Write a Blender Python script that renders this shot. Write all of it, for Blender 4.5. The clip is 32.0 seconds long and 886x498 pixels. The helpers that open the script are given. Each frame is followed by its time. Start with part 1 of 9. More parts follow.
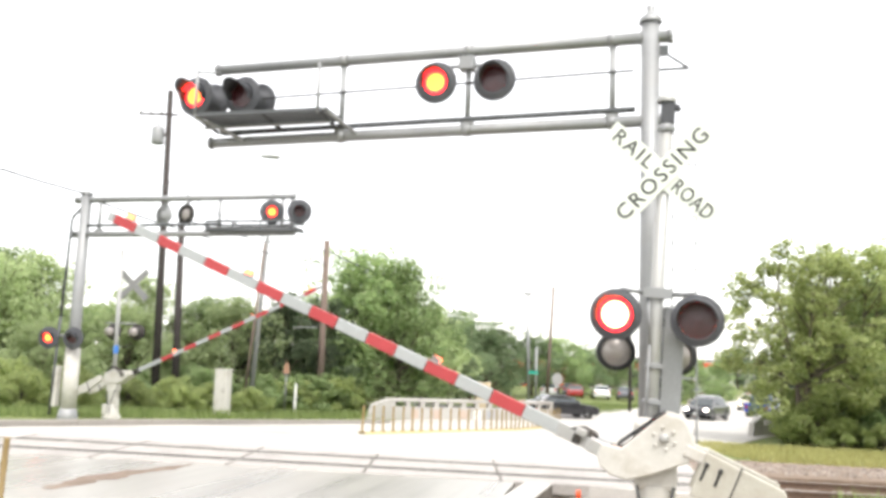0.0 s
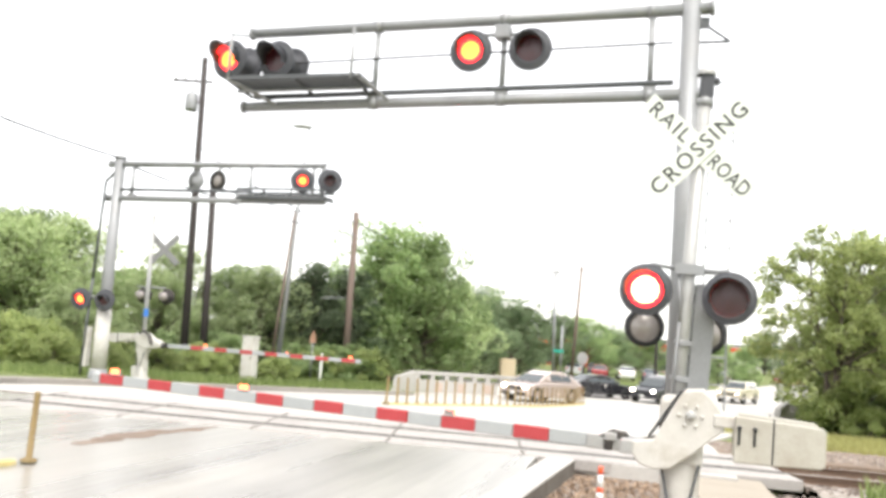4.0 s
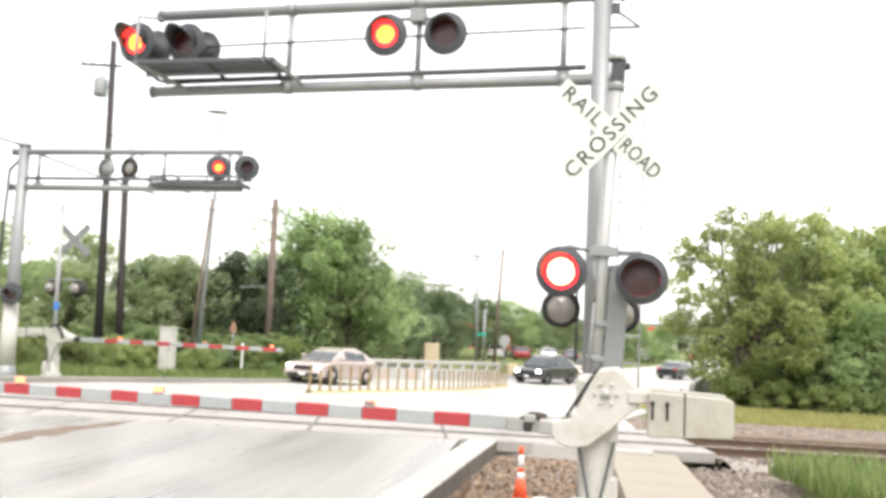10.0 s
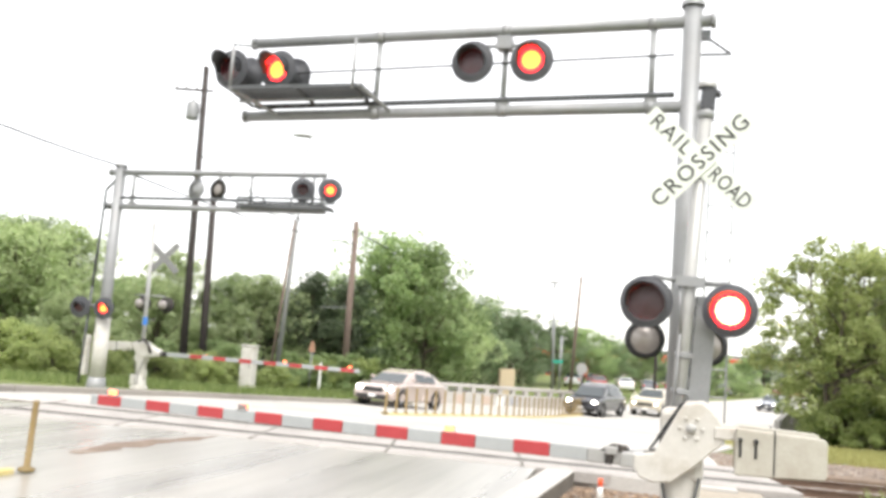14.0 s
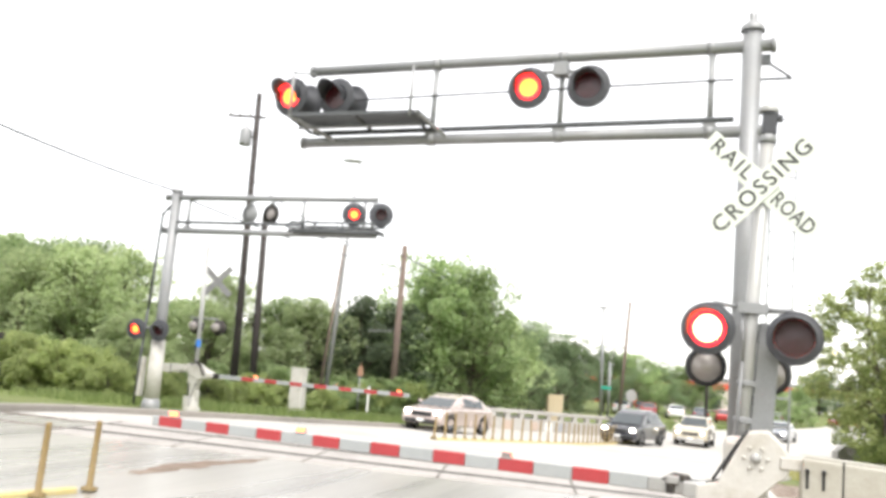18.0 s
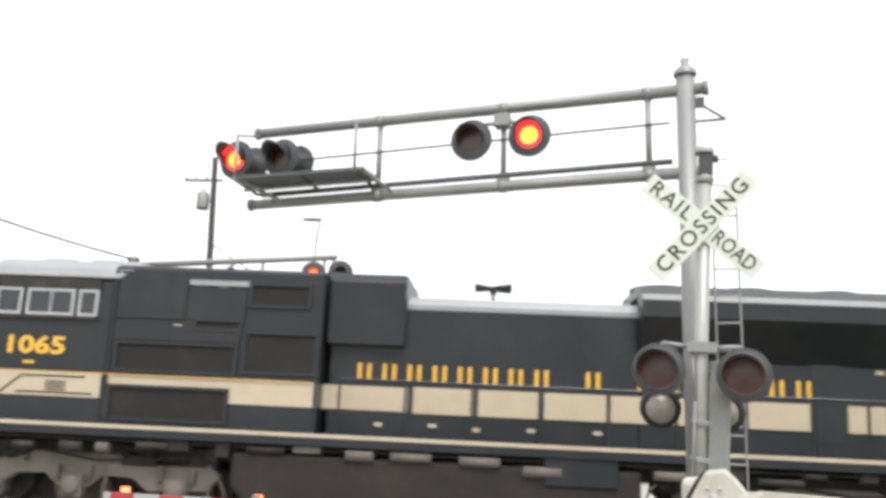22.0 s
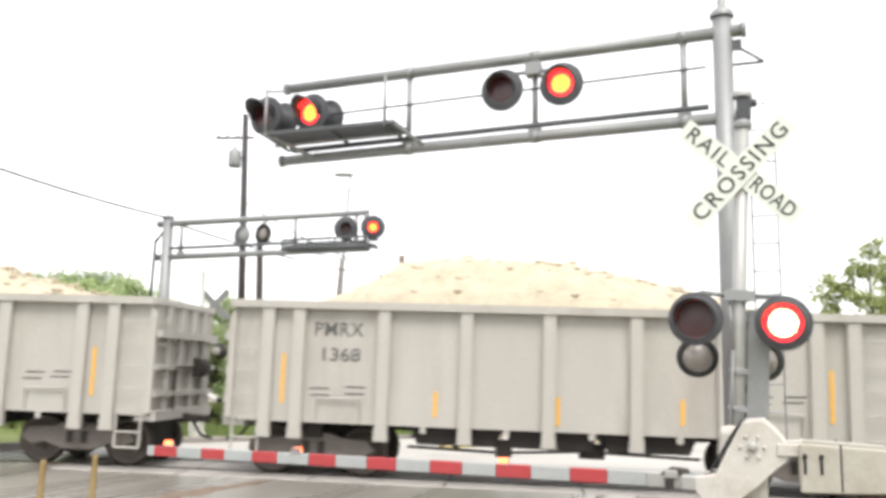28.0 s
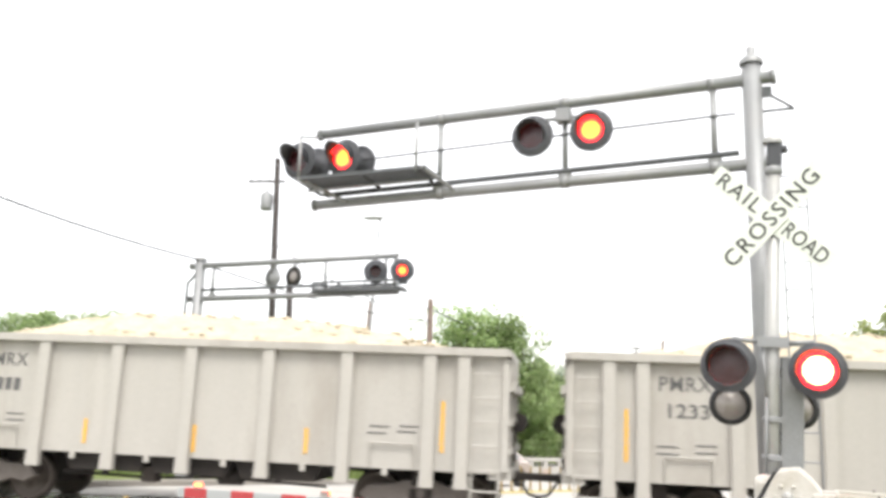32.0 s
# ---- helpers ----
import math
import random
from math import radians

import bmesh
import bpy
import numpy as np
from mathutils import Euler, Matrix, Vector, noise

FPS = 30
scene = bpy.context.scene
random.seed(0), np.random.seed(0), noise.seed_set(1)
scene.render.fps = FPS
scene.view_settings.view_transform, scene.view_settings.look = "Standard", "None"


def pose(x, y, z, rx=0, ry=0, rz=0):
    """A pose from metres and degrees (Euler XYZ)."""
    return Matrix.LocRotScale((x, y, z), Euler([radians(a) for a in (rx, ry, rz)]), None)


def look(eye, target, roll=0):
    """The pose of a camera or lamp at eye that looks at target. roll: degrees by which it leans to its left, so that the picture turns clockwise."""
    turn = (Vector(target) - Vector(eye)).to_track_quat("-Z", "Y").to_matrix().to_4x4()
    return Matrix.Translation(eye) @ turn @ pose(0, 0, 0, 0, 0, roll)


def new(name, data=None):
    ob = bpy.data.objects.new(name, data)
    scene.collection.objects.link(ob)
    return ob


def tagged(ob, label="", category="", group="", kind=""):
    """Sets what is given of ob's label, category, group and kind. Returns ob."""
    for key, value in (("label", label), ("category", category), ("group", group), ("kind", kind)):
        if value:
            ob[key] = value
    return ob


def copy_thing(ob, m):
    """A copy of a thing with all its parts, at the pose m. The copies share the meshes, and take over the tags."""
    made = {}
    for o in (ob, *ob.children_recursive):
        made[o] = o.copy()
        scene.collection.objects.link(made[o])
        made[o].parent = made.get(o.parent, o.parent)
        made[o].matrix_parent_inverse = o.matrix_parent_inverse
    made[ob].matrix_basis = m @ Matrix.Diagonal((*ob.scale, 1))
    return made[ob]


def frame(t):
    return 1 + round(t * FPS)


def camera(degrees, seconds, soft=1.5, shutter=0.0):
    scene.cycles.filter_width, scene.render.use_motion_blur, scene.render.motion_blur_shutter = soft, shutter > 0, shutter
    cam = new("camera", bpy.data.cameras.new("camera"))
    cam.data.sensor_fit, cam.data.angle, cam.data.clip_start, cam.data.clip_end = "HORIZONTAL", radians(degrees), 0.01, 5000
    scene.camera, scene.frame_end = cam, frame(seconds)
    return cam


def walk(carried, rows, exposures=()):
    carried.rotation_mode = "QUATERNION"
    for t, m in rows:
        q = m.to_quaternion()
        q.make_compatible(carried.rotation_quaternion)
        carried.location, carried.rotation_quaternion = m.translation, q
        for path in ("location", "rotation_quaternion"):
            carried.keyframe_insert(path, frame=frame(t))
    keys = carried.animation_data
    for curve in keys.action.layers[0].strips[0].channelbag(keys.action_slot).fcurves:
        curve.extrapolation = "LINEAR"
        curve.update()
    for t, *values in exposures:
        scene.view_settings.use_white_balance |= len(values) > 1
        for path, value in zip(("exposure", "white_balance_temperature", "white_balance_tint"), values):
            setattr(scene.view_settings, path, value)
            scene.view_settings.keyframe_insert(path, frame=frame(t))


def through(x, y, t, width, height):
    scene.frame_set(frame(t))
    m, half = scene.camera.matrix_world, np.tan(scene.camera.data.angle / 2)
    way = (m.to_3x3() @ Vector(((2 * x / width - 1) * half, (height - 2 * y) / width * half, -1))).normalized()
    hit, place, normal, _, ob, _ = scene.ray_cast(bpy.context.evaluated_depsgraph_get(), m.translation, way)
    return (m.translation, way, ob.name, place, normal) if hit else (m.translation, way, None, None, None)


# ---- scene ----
cam = camera(54.63, 32.0, soft=3.7, shutter=0.2)
PATH = [
    (0, pose(0.006, -0.062, 1.693, 97.31, -2.01, -0.35)),
    (0.5, pose(0.017, -0.065, 1.622, 97.09, -2.83, 0.55)),
    (1, pose(0.018, -0.044, 1.654, 95.23, -1.97, 1.33)),
    (1.5, pose(-0.025, -0.053, 1.664, 100.37, -3.67, -0.77)),
    (2, pose(0.032, -0.034, 1.664, 100.04, -3.95, -1.26)),
    (2.5, pose(0.013, -0.016, 1.633, 96.72, -3.69, -0.11)),
    (3, pose(-0.018, -0.044, 1.628, 95.30, -3.21, 2.01)),
    (3.5, pose(-0.008, 0.009, 1.629, 95.23, -3.89, 1.45)),
    (5.5, pose(0.014, -0.005, 1.639, 97.72, -3.51, 0.64)),
    (6, pose(0.038, 0.001, 1.645, 96.67, -3.26, -0.32)),
    (6.5, pose(0.053, 0.017, 1.641, 96.91, -2.81, -0.96)),
    (7, pose(0.039, -0.008, 1.667, 98.09, -3.23, -0.33)),
    (7.5, pose(0.032, -0.018, 1.647, 97.17, -3.81, 0.44)),
    (8, pose(0.031, 0.003, 1.641, 96.82, -3.00, 0.65)),
    (8.5, pose(0.033, -0.026, 1.633, 96.87, -3.66, -0.48)),
    (9, pose(0.053, 0.004, 1.642, 96.51, -4.11, -2.85)),
    (9.5, pose(0.056, 0.031, 1.633, 95.80, -3.19, -4.22)),
    (10, pose(0.048, 0.017, 1.631, 94.93, -2.55, -3.72)),
    (10.5, pose(0.034, 0.045, 1.629, 94.95, -2.84, -2.46)),
    (11, pose(0.032, 0.027, 1.632, 95.21, -2.36, -2.22)),
    (11.5, pose(0.033, 0.048, 1.626, 94.18, -1.82, -1.94)),
    (12, pose(0.013, 0.059, 1.611, 93.31, -2.78, -1.42)),
    (12.5, pose(-0.014, 0.003, 1.624, 93.84, -4.09, -0.47)),
    (13, pose(-0.019, 0.014, 1.640, 95.52, -4.69, 0.69)),
    (13.5, pose(-0.013, 0.012, 1.641, 96.22, -4.44, 1.09)),
    (15.5, pose(-0.024, -0.001, 1.635, 96.29, -4.18, 1.44)),
    (16, pose(-0.049, -0.019, 1.629, 96.02, -5.54, 1.82)),
    (16.5, pose(-0.063, -0.022, 1.635, 96.10, -6.29, 2.50)),
    (17, pose(-0.089, -0.043, 1.638, 96.56, -6.07, 3.66)),
    (17.5, pose(-0.107, -0.026, 1.638, 97.24, -5.55, 4.12)),
    (18, pose(-0.135, -0.029, 1.636, 97.64, -4.82, 4.30)),
    (18.5, pose(-0.140, -0.032, 1.645, 98.78, -4.96, 4.83)),
    (19, pose(-0.151, -0.030, 1.642, 100.49, -4.93, 4.95)),
    (19.5, pose(-0.155, -0.026, 1.655, 101.48, -4.26, 4.78)),
    (20, pose(-0.139, 0.011, 1.652, 101.83, -3.28, 4.89)),
    (20.5, pose(-0.121, 0.024, 1.653, 101.01, -2.48, 5.41)),
    (21, pose(-0.070, 0.027, 1.652, 100.76, -2.13, 5.43)),
    (21.5, pose(-0.012, -0.002, 1.655, 101.19, -2.23, 3.97)),
    (22, pose(0.060, -0.002, 1.663, 101.25, -1.50, 2.59)),
    (22.5, pose(0.058, 0.016, 1.663, 100.79, -0.52, 2.21)),
    (23, pose(0.060, 0.024, 1.663, 100.74, -0.20, 2.30)),
    (23.5, pose(0.051, 0.045, 1.666, 100.69, -1.07, 2.42)),
    (24, pose(0.031, 0.048, 1.667, 100.36, -2.04, 2.70)),
    (24.5, pose(0.049, 0.036, 1.685, 100.36, -2.25, 2.89)),
    (25, pose(0.057, 0.046, 1.674, 100.22, -1.72, 3.37)),
    (25.5, pose(0.076, 0.024, 1.672, 100.48, -1.64, 4.04)),
    (27.5, pose(0.056, 0.044, 1.662, 100.50, -1.20, 6.00)),
    (28, pose(0.049, 0.049, 1.666, 98.08, -0.80, 4.88)),
    (28.5, pose(0.044, 0.054, 1.669, 97.11, -0.84, 3.61)),
    (29, pose(0.013, 0.047, 1.670, 97.06, -0.67, 2.97)),
    (29.5, pose(-0.014, 0.013, 1.673, 97.81, -0.30, 3.49)),
    (30, pose(0.018, -0.003, 1.669, 98.55, -0.53, 5.04)),
    (30.5, pose(0.041, -0.026, 1.668, 99.38, -1.38, 6.12)),
    (31, pose(0.045, -0.056, 1.673, 100.35, -1.31, 6.92)),
    (31.5, pose(0.051, -0.043, 1.681, 100.89, -0.96, 7.72)),
    (32, pose(0.033, -0.015, 1.668, 100.92, -1.42, 6.70)),
]
# the clip's camera darkens its picture while the dark locomotives fill the view
EXPOSURES = [(0, 1.48), (8, 1.46), (9.5, 1.38), (18, 1.42), (19.5, 1.26), (21.5, 1.0), (22.5, 1.0), (24, 1.1), (25, 1.25), (28, 1.2), (29.5, 1.18), (31, 1.29), (32, 1.36)]
walk(cam, PATH, EXPOSURES)

# ---- light ----
world = bpy.data.worlds.new("sky")
scene.world = world
world.use_nodes = True
wn = world.node_tree
sky = wn.nodes.new("ShaderNodeTexSky")
sky.sky_type, sky.sun_disc = "NISHITA", False
sky.sun_elevation, sky.sun_rotation = radians(58), radians(200)
sky.air_density, sky.dust_density, sky.ozone_density = 1.0, 2.0, 0.6
cloud = wn.nodes.new("ShaderNodeMix")          # a closed bright cloud deck over the blue
cloud.data_type = "RGBA"
cloud.inputs["Factor"].default_value = 0.8
cloud.inputs["B"].default_value = (5.3, 5.12, 4.9, 1)
wn.links.new(sky.outputs[0], cloud.inputs["A"])
bg = wn.nodes["Background"]
bg.inputs["Strength"].default_value = 0.15
wn.links.new(cloud.outputs["Result"], bg.inputs[0])
sun = new("sun", bpy.data.lights.new("sun", "SUN"))
sun.data.energy, sun.data.angle, sun.data.color = 1.5, radians(25), (1.0, 0.97, 0.92)
sun.matrix_basis = look((0, 0, 0), (-0.18, 0.5, -0.85))

# ---- helpers of the scene ----
Z0 = -0.38
TILT = -0.019


def lerp_table(v, table):
    if v <= table[0][0]:
        return table[0][1]
    for (a, p), (b, q) in zip(table, table[1:]):
        if v <= b:
            return p + (q - p) * (v - a) / (b - a)
    return table[-1][1]


FALL = [(19, Z0), (40, -1.36), (60, -1.6), (100, -1.78), (300, -2.2)]


def gz(x, y):
    """Height of the ground: level by the rails, falling gently beyond them and to the right."""
    return lerp_table(y, FALL) + TILT * max(-30, min(30, x))


def box(bm, x0, x1, y0, y1, z0, z1, m=None):
    v = [bm.verts.new((x, y, z)) for x in (x0, x1) for y in (y0, y1) for z in (z0, z1)]
    for f in ((0, 1, 3, 2), (4, 6, 7, 5), (0, 4, 5, 1), (2, 3, 7, 6), (0, 2, 6, 4), (1, 5, 7, 3)):
        bm.faces.new([v[i] for i in f])
    if m is not None:
        bmesh.ops.transform(bm, matrix=m, verts=v)
    return v


def tube(bm, p, q, r, r2=None, n=10, caps=True):
    """A round bar from p to q."""
    p, q = Vector(p), Vector(q)
    r2 = r if r2 is None else r2
    turn = (q - p).to_track_quat("Z", "Y").to_matrix()
    rings = []
    for c, rad in ((p, r), (q, r2)):
        rings.append([bm.verts.new(c + turn @ Vector((rad * math.cos(a), rad * math.sin(a), 0))) for a in (2 * math.pi * k / n for k in range(n))])
    for k in range(n):
        f = bm.faces.new((rings[0][k], rings[0][(k + 1) % n], rings[1][(k + 1) % n], rings[1][k]))
        f.smooth = n > 6
    if caps:
        bm.faces.new(rings[0][::-1])
        bm.faces.new(rings[1])
    return rings[0] + rings[1]


def pipe(bm, pts, r, n=8):
    for a, b in zip(pts, pts[1:]):
        tube(bm, a, b, r, n=n)


def lathe(bm, prof, n=24, axis="Z", m=None):
    """A turned shape from (radius, height) pairs."""
    rings = []
    verts = []
    for r, h in prof:
        if r < 1e-5:
            ring = [bm.verts.new((0, 0, h))]
        else:
            ring = [bm.verts.new((r * math.cos(2 * math.pi * k / n), r * math.sin(2 * math.pi * k / n), h)) for k in range(n)]
        rings.append(ring)
        verts += ring
    for a, b in zip(rings, rings[1:]):
        for k in range(n):
            q = [a[k % len(a)], a[(k + 1) % len(a)], b[(k + 1) % len(b)], b[k % len(b)]]
            q = [v for i, v in enumerate(q) if v not in q[:i]]
            if len(q) > 2:
                bm.faces.new(q).smooth = True
    if m is not None:
        bmesh.ops.transform(bm, matrix=m, verts=verts)
    return verts


def slab(bm, poly, y0, y1, m=None):
    """A side outline of (x, z) pairs, given thickness from y0 to y1."""
    a = [bm.verts.new((x, y0, z)) for x, z in poly]
    b = [bm.verts.new((x, y1, z)) for x, z in poly]
    bm.faces.new(a)
    bm.faces.new(b[::-1])
    for k in range(len(poly)):
        j = (k + 1) % len(poly)
        bm.faces.new((a[j], a[k], b[k], b[j]))
    if m is not None:
        bmesh.ops.transform(bm, matrix=m, verts=a + b)
    return a + b


def soften(bm, width=0.01, seg=2, angle=35):
    bmesh.ops.recalc_face_normals(bm, faces=bm.faces)
    edges = [e for e in bm.edges if len(e.link_faces) == 2 and e.calc_face_angle(0) > radians(angle)]
    bmesh.ops.bevel(bm, geom=edges, offset=width, segments=seg, profile=0.5, affect="EDGES", clamp_overlap=True)


def mesh_of(name, bm, material):
    bmesh.ops.recalc_face_normals(bm, faces=bm.faces)
    me = bpy.data.meshes.new(name)
    bm.to_mesh(me)
    bm.free()
    for m in material if isinstance(material, (list, tuple)) else [material]:
        me.materials.append(m)
    return me


def part(name, bm, material, parent=None, label="", kind="", m=None):
    ob = new(name, mesh_of(name, bm, material))
    if parent is not None:
        ob.parent = parent
    if m is not None:
        ob.matrix_basis = m
    return tagged(ob, label, kind=kind)


def share(name, me, parent, m):
    """One more part on a mesh that exists."""
    ob = new(name, me)
    ob.parent = parent
    ob.matrix_basis = m
    return ob


def thing(name, m, label, category, group=""):
    ob = new(name)
    ob.empty_display_size = 0.2
    ob.matrix_basis = m
    return tagged(ob, label, category, group)


def B():
    return bmesh.new()


def words(name, text, size, material, parent, m, depth=0.004, spacing=1.0, width=None, bold=0.0, shear=0.0):
    """Lettering in the built-in font, as a thin mesh."""
    cu = bpy.data.curves.new(name, "FONT")
    cu.body, cu.size, cu.extrude, cu.space_character = text, size, depth, spacing
    cu.shear = shear
    cu.align_x, cu.align_y = "CENTER", "CENTER"
    cu.resolution_u, cu.offset = 3, bold
    tmp = bpy.data.objects.new(name, cu)
    me = bpy.data.meshes.new_from_object(tmp)
    bpy.data.objects.remove(tmp)
    bpy.data.curves.remove(cu)
    me.name = name
    if width:
        xs = [v.co.x for v in me.vertices]
        k = width / (max(xs) - min(xs))
        for v in me.vertices:
            v.co.x *= k
    me.materials.clear()
    me.materials.append(material)
    ob = new(name, me)
    ob.parent = parent
    ob.matrix_basis = m
    return ob


# ---- materials ----
def mat(name, colour, rough=0.6, metal=0.0, var=0.12, scale=6.0, fine=60.0, bump=0.15, dirt=None, dirt_amount=0.35, spec=0.4, stretch=(1, 1, 1), per_object=0.0, coat=0.0, turn=0.0):
    """A surface with grain at two scales, worn or dirty patches and fine relief."""
    m = bpy.data.materials.new(name)
    m.use_nodes = True
    t = m.node_tree
    p = t.nodes["Principled BSDF"]
    co = t.nodes.new("ShaderNodeTexCoord")
    mp = t.nodes.new("ShaderNodeMapping")
    mp.inputs["Scale"].default_value = stretch
    if turn:                                       # the grain runs along a turned axis
        mp.vector_type = "TEXTURE"
        mp.inputs["Rotation"].default_value = (0, 0, radians(turn))
        mp.inputs["Scale"].default_value = [1 / v for v in stretch]
    t.links.new(co.outputs["Object"], mp.inputs[0])
    big = t.nodes.new("ShaderNodeTexNoise")
    big.inputs["Scale"].default_value, big.inputs["Detail"].default_value, big.inputs["Roughness"].default_value = scale, 5, 0.6
    small = t.nodes.new("ShaderNodeTexNoise")
    small.inputs["Scale"].default_value, small.inputs["Detail"].default_value = fine, 3
    for n in (big, small):
        t.links.new(mp.outputs[0], n.inputs["Vector"])
    add = t.nodes.new("ShaderNodeMath")
    add.operation = "ADD"
    t.links.new(big.outputs["Fac"], add.inputs[0])
    t.links.new(small.outputs["Fac"], add.inputs[1])
    rng = t.nodes.new("ShaderNodeMapRange")
    rng.inputs["From Min"].default_value, rng.inputs["From Max"].default_value = 0.6, 1.4
    rng.inputs["To Min"].default_value, rng.inputs["To Max"].default_value = 1 - var, 1 + var
    t.links.new(add.outputs[0], rng.inputs["Value"])
    mul = t.nodes.new("ShaderNodeVectorMath")
    mul.operation = "SCALE"
    mul.inputs[0].default_value = colour[:3]
    t.links.new(rng.outputs[0], mul.inputs["Scale"])
    out = mul.outputs[0]
    if per_object:
        info = t.nodes.new("ShaderNodeObjectInfo")
        r2 = t.nodes.new("ShaderNodeMapRange")
        r2.inputs["To Min"].default_value, r2.inputs["To Max"].default_value = 1 - per_object, 1 + per_object
        t.links.new(info.outputs["Random"], r2.inputs["Value"])
        m2 = t.nodes.new("ShaderNodeVectorMath")
        m2.operation = "SCALE"
        t.links.new(out, m2.inputs[0])
        t.links.new(r2.outputs[0], m2.inputs["Scale"])
        out = m2.outputs[0]
    if dirt:
        ds = t.nodes.new("ShaderNodeTexNoise")
        ds.inputs["Scale"].default_value, ds.inputs["Detail"].default_value, ds.inputs["Roughness"].default_value = scale * 0.45, 6, 0.7
        t.links.new(mp.outputs[0], ds.inputs["Vector"])
        dr = t.nodes.new("ShaderNodeMapRange")
        dr.inputs["From Min"].default_value, dr.inputs["From Max"].default_value = 0.5, 0.72
        dr.inputs["To Max"].default_value = dirt_amount
        t.links.new(ds.outputs["Fac"], dr.inputs["Value"])
        mx = t.nodes.new("ShaderNodeMix")
        mx.data_type = "RGBA"
        t.links.new(dr.outputs[0], mx.inputs["Factor"])
        t.links.new(out, mx.inputs["A"])
        mx.inputs["B"].default_value = (*dirt, 1)
        out = mx.outputs["Result"]
    t.links.new(out, p.inputs["Base Color"])
    rr = t.nodes.new("ShaderNodeMapRange")
    rr.inputs["To Min"].default_value, rr.inputs["To Max"].default_value = max(0.02, rough - 0.1), min(1, rough + 0.1)
    t.links.new(big.outputs["Fac"], rr.inputs["Value"])
    t.links.new(rr.outputs[0], p.inputs["Roughness"])
    p.inputs["Metallic"].default_value = metal
    p.inputs["Specular IOR Level"].default_value = spec
    p.inputs["Coat Weight"].default_value = coat
    if bump:
        bp = t.nodes.new("ShaderNodeBump")
        bp.inputs["Strength"].default_value, bp.inputs["Distance"].default_value = bump, 0.02
        t.links.new(add.outputs[0], bp.inputs["Height"])
        t.links.new(bp.outputs[0], p.inputs["Normal"])
    return m


def glow(name, colour, strength):
    m = bpy.data.materials.new(name)
    m.use_nodes = True
    p = m.node_tree.nodes["Principled BSDF"]
    p.inputs["Base Color"].default_value = (*colour, 1)
    p.inputs["Emission Color"].default_value = (*colour, 1)
    p.inputs["Emission Strength"].default_value = strength
    return m


def glass(name, tint=(0.03, 0.035, 0.04), rough=0.04):
    m = bpy.data.materials.new(name)
    m.use_nodes = True
    p = m.node_tree.nodes["Principled BSDF"]
    p.inputs["Base Color"].default_value = (*tint, 1)
    p.inputs["Roughness"].default_value = rough
    p.inputs["Specular IOR Level"].default_value = 0.6
    return m


GALV = mat("galvanised_steel", (0.27, 0.275, 0.28), 0.5, 0.3, 0.14, 5, 50, 0.08, (0.3, 0.28, 0.26), 0.3)
ALU = mat("dull_aluminium", (0.36, 0.36, 0.35), 0.45, 0.3, 0.12, 6, 70, 0.06, (0.35, 0.33, 0.3), 0.3)
MECH = mat("worn_white_paint", (0.5, 0.485, 0.45), 0.55, 0.0, 0.1, 7, 60, 0.2, (0.3, 0.26, 0.2), 0.6)
BLACK = mat("black_paint", (0.022, 0.022, 0.024), 0.5, 0, 0.2, 8, 80, 0.1)
# black lifted to grey in the colour, standing in for haze
HEADG = mat("weathered_hazed_lamp_black", (0.06, 0.062, 0.07), 0.6, 0, 0.25, 8, 80, 0.1, (0.08, 0.08, 0.08), 0.5)
WALKG = mat("dull_galvanised_grating", (0.1, 0.105, 0.11), 0.6, 0.3, 0.2, 6, 60, 0.2)
DARK = mat("dark_iron", (0.035, 0.032, 0.03), 0.7, 0.2, 0.3, 6, 60, 0.3, (0.12, 0.1, 0.08), 0.6)
SIGNW = mat("white_reflective_sheet", (0.6, 0.63, 0.58), 0.4, 0, 0.05, 6, 90, 0.03, (0.42, 0.43, 0.39), 0.3)
SIGNB = mat("black_sign_lettering", (0.03, 0.03, 0.03), 0.5, 0, 0.1)
GATEW = mat("white_gate_sheet", (0.32, 0.335, 0.335), 0.4, 0, 0.08, 5, 60, 0.05, (0.4, 0.4, 0.4), 0.4)
GATER = mat("red_gate_sheet", (0.36, 0.045, 0.05), 0.4, 0, 0.12, 6, 60, 0.05)
LENS_OFF = mat("dark_red_lens", (0.055, 0.014, 0.018), 0.2, 0, 0.2, 20, 90, 0.2, spec=0.6)
CLEAR = mat("frosted_lens", (0.3, 0.275, 0.26), 0.18, 0.2, 0.1, 9, 40, 0.2)
LIT_CORE = glow("lit_red_leds", (1.0, 0.16, 0.07), 18)
LIT_RING = glow("lit_red_rim", (1.0, 0.02, 0.03), 1.6)
LIT_AMBER = glow("lit_red_lens_afar", (1.0, 0.2, 0.03), 2.2)
HOOD_GLOW = glow("painted_hood_glow", (1.0, 0.03, 0.04), 0.7)
GATE_LAMP = glow("lit_gate_lamp", (1.0, 0.15, 0.05), 2.6)
GATE_DARK = mat("dull_red_gate_lens", (0.25, 0.2, 0.19), 0.3)
CONC = mat("pale_concrete", (0.4, 0.385, 0.36), 0.7, 0, 0.14, 0.35, 14, 0.15, (0.25, 0.225, 0.2), 0.7)
KERB = mat("kerb_concrete", (0.27, 0.25, 0.225), 0.8, 0, 0.15, 2, 30, 0.3, (0.2, 0.18, 0.15), 0.5)
STAIN_SHADE = mat("stained_shaded_concrete", (0.13, 0.115, 0.095), 0.9, 0, 0.3, 3, 25, 0.4, (0.05, 0.045, 0.04), 0.7)
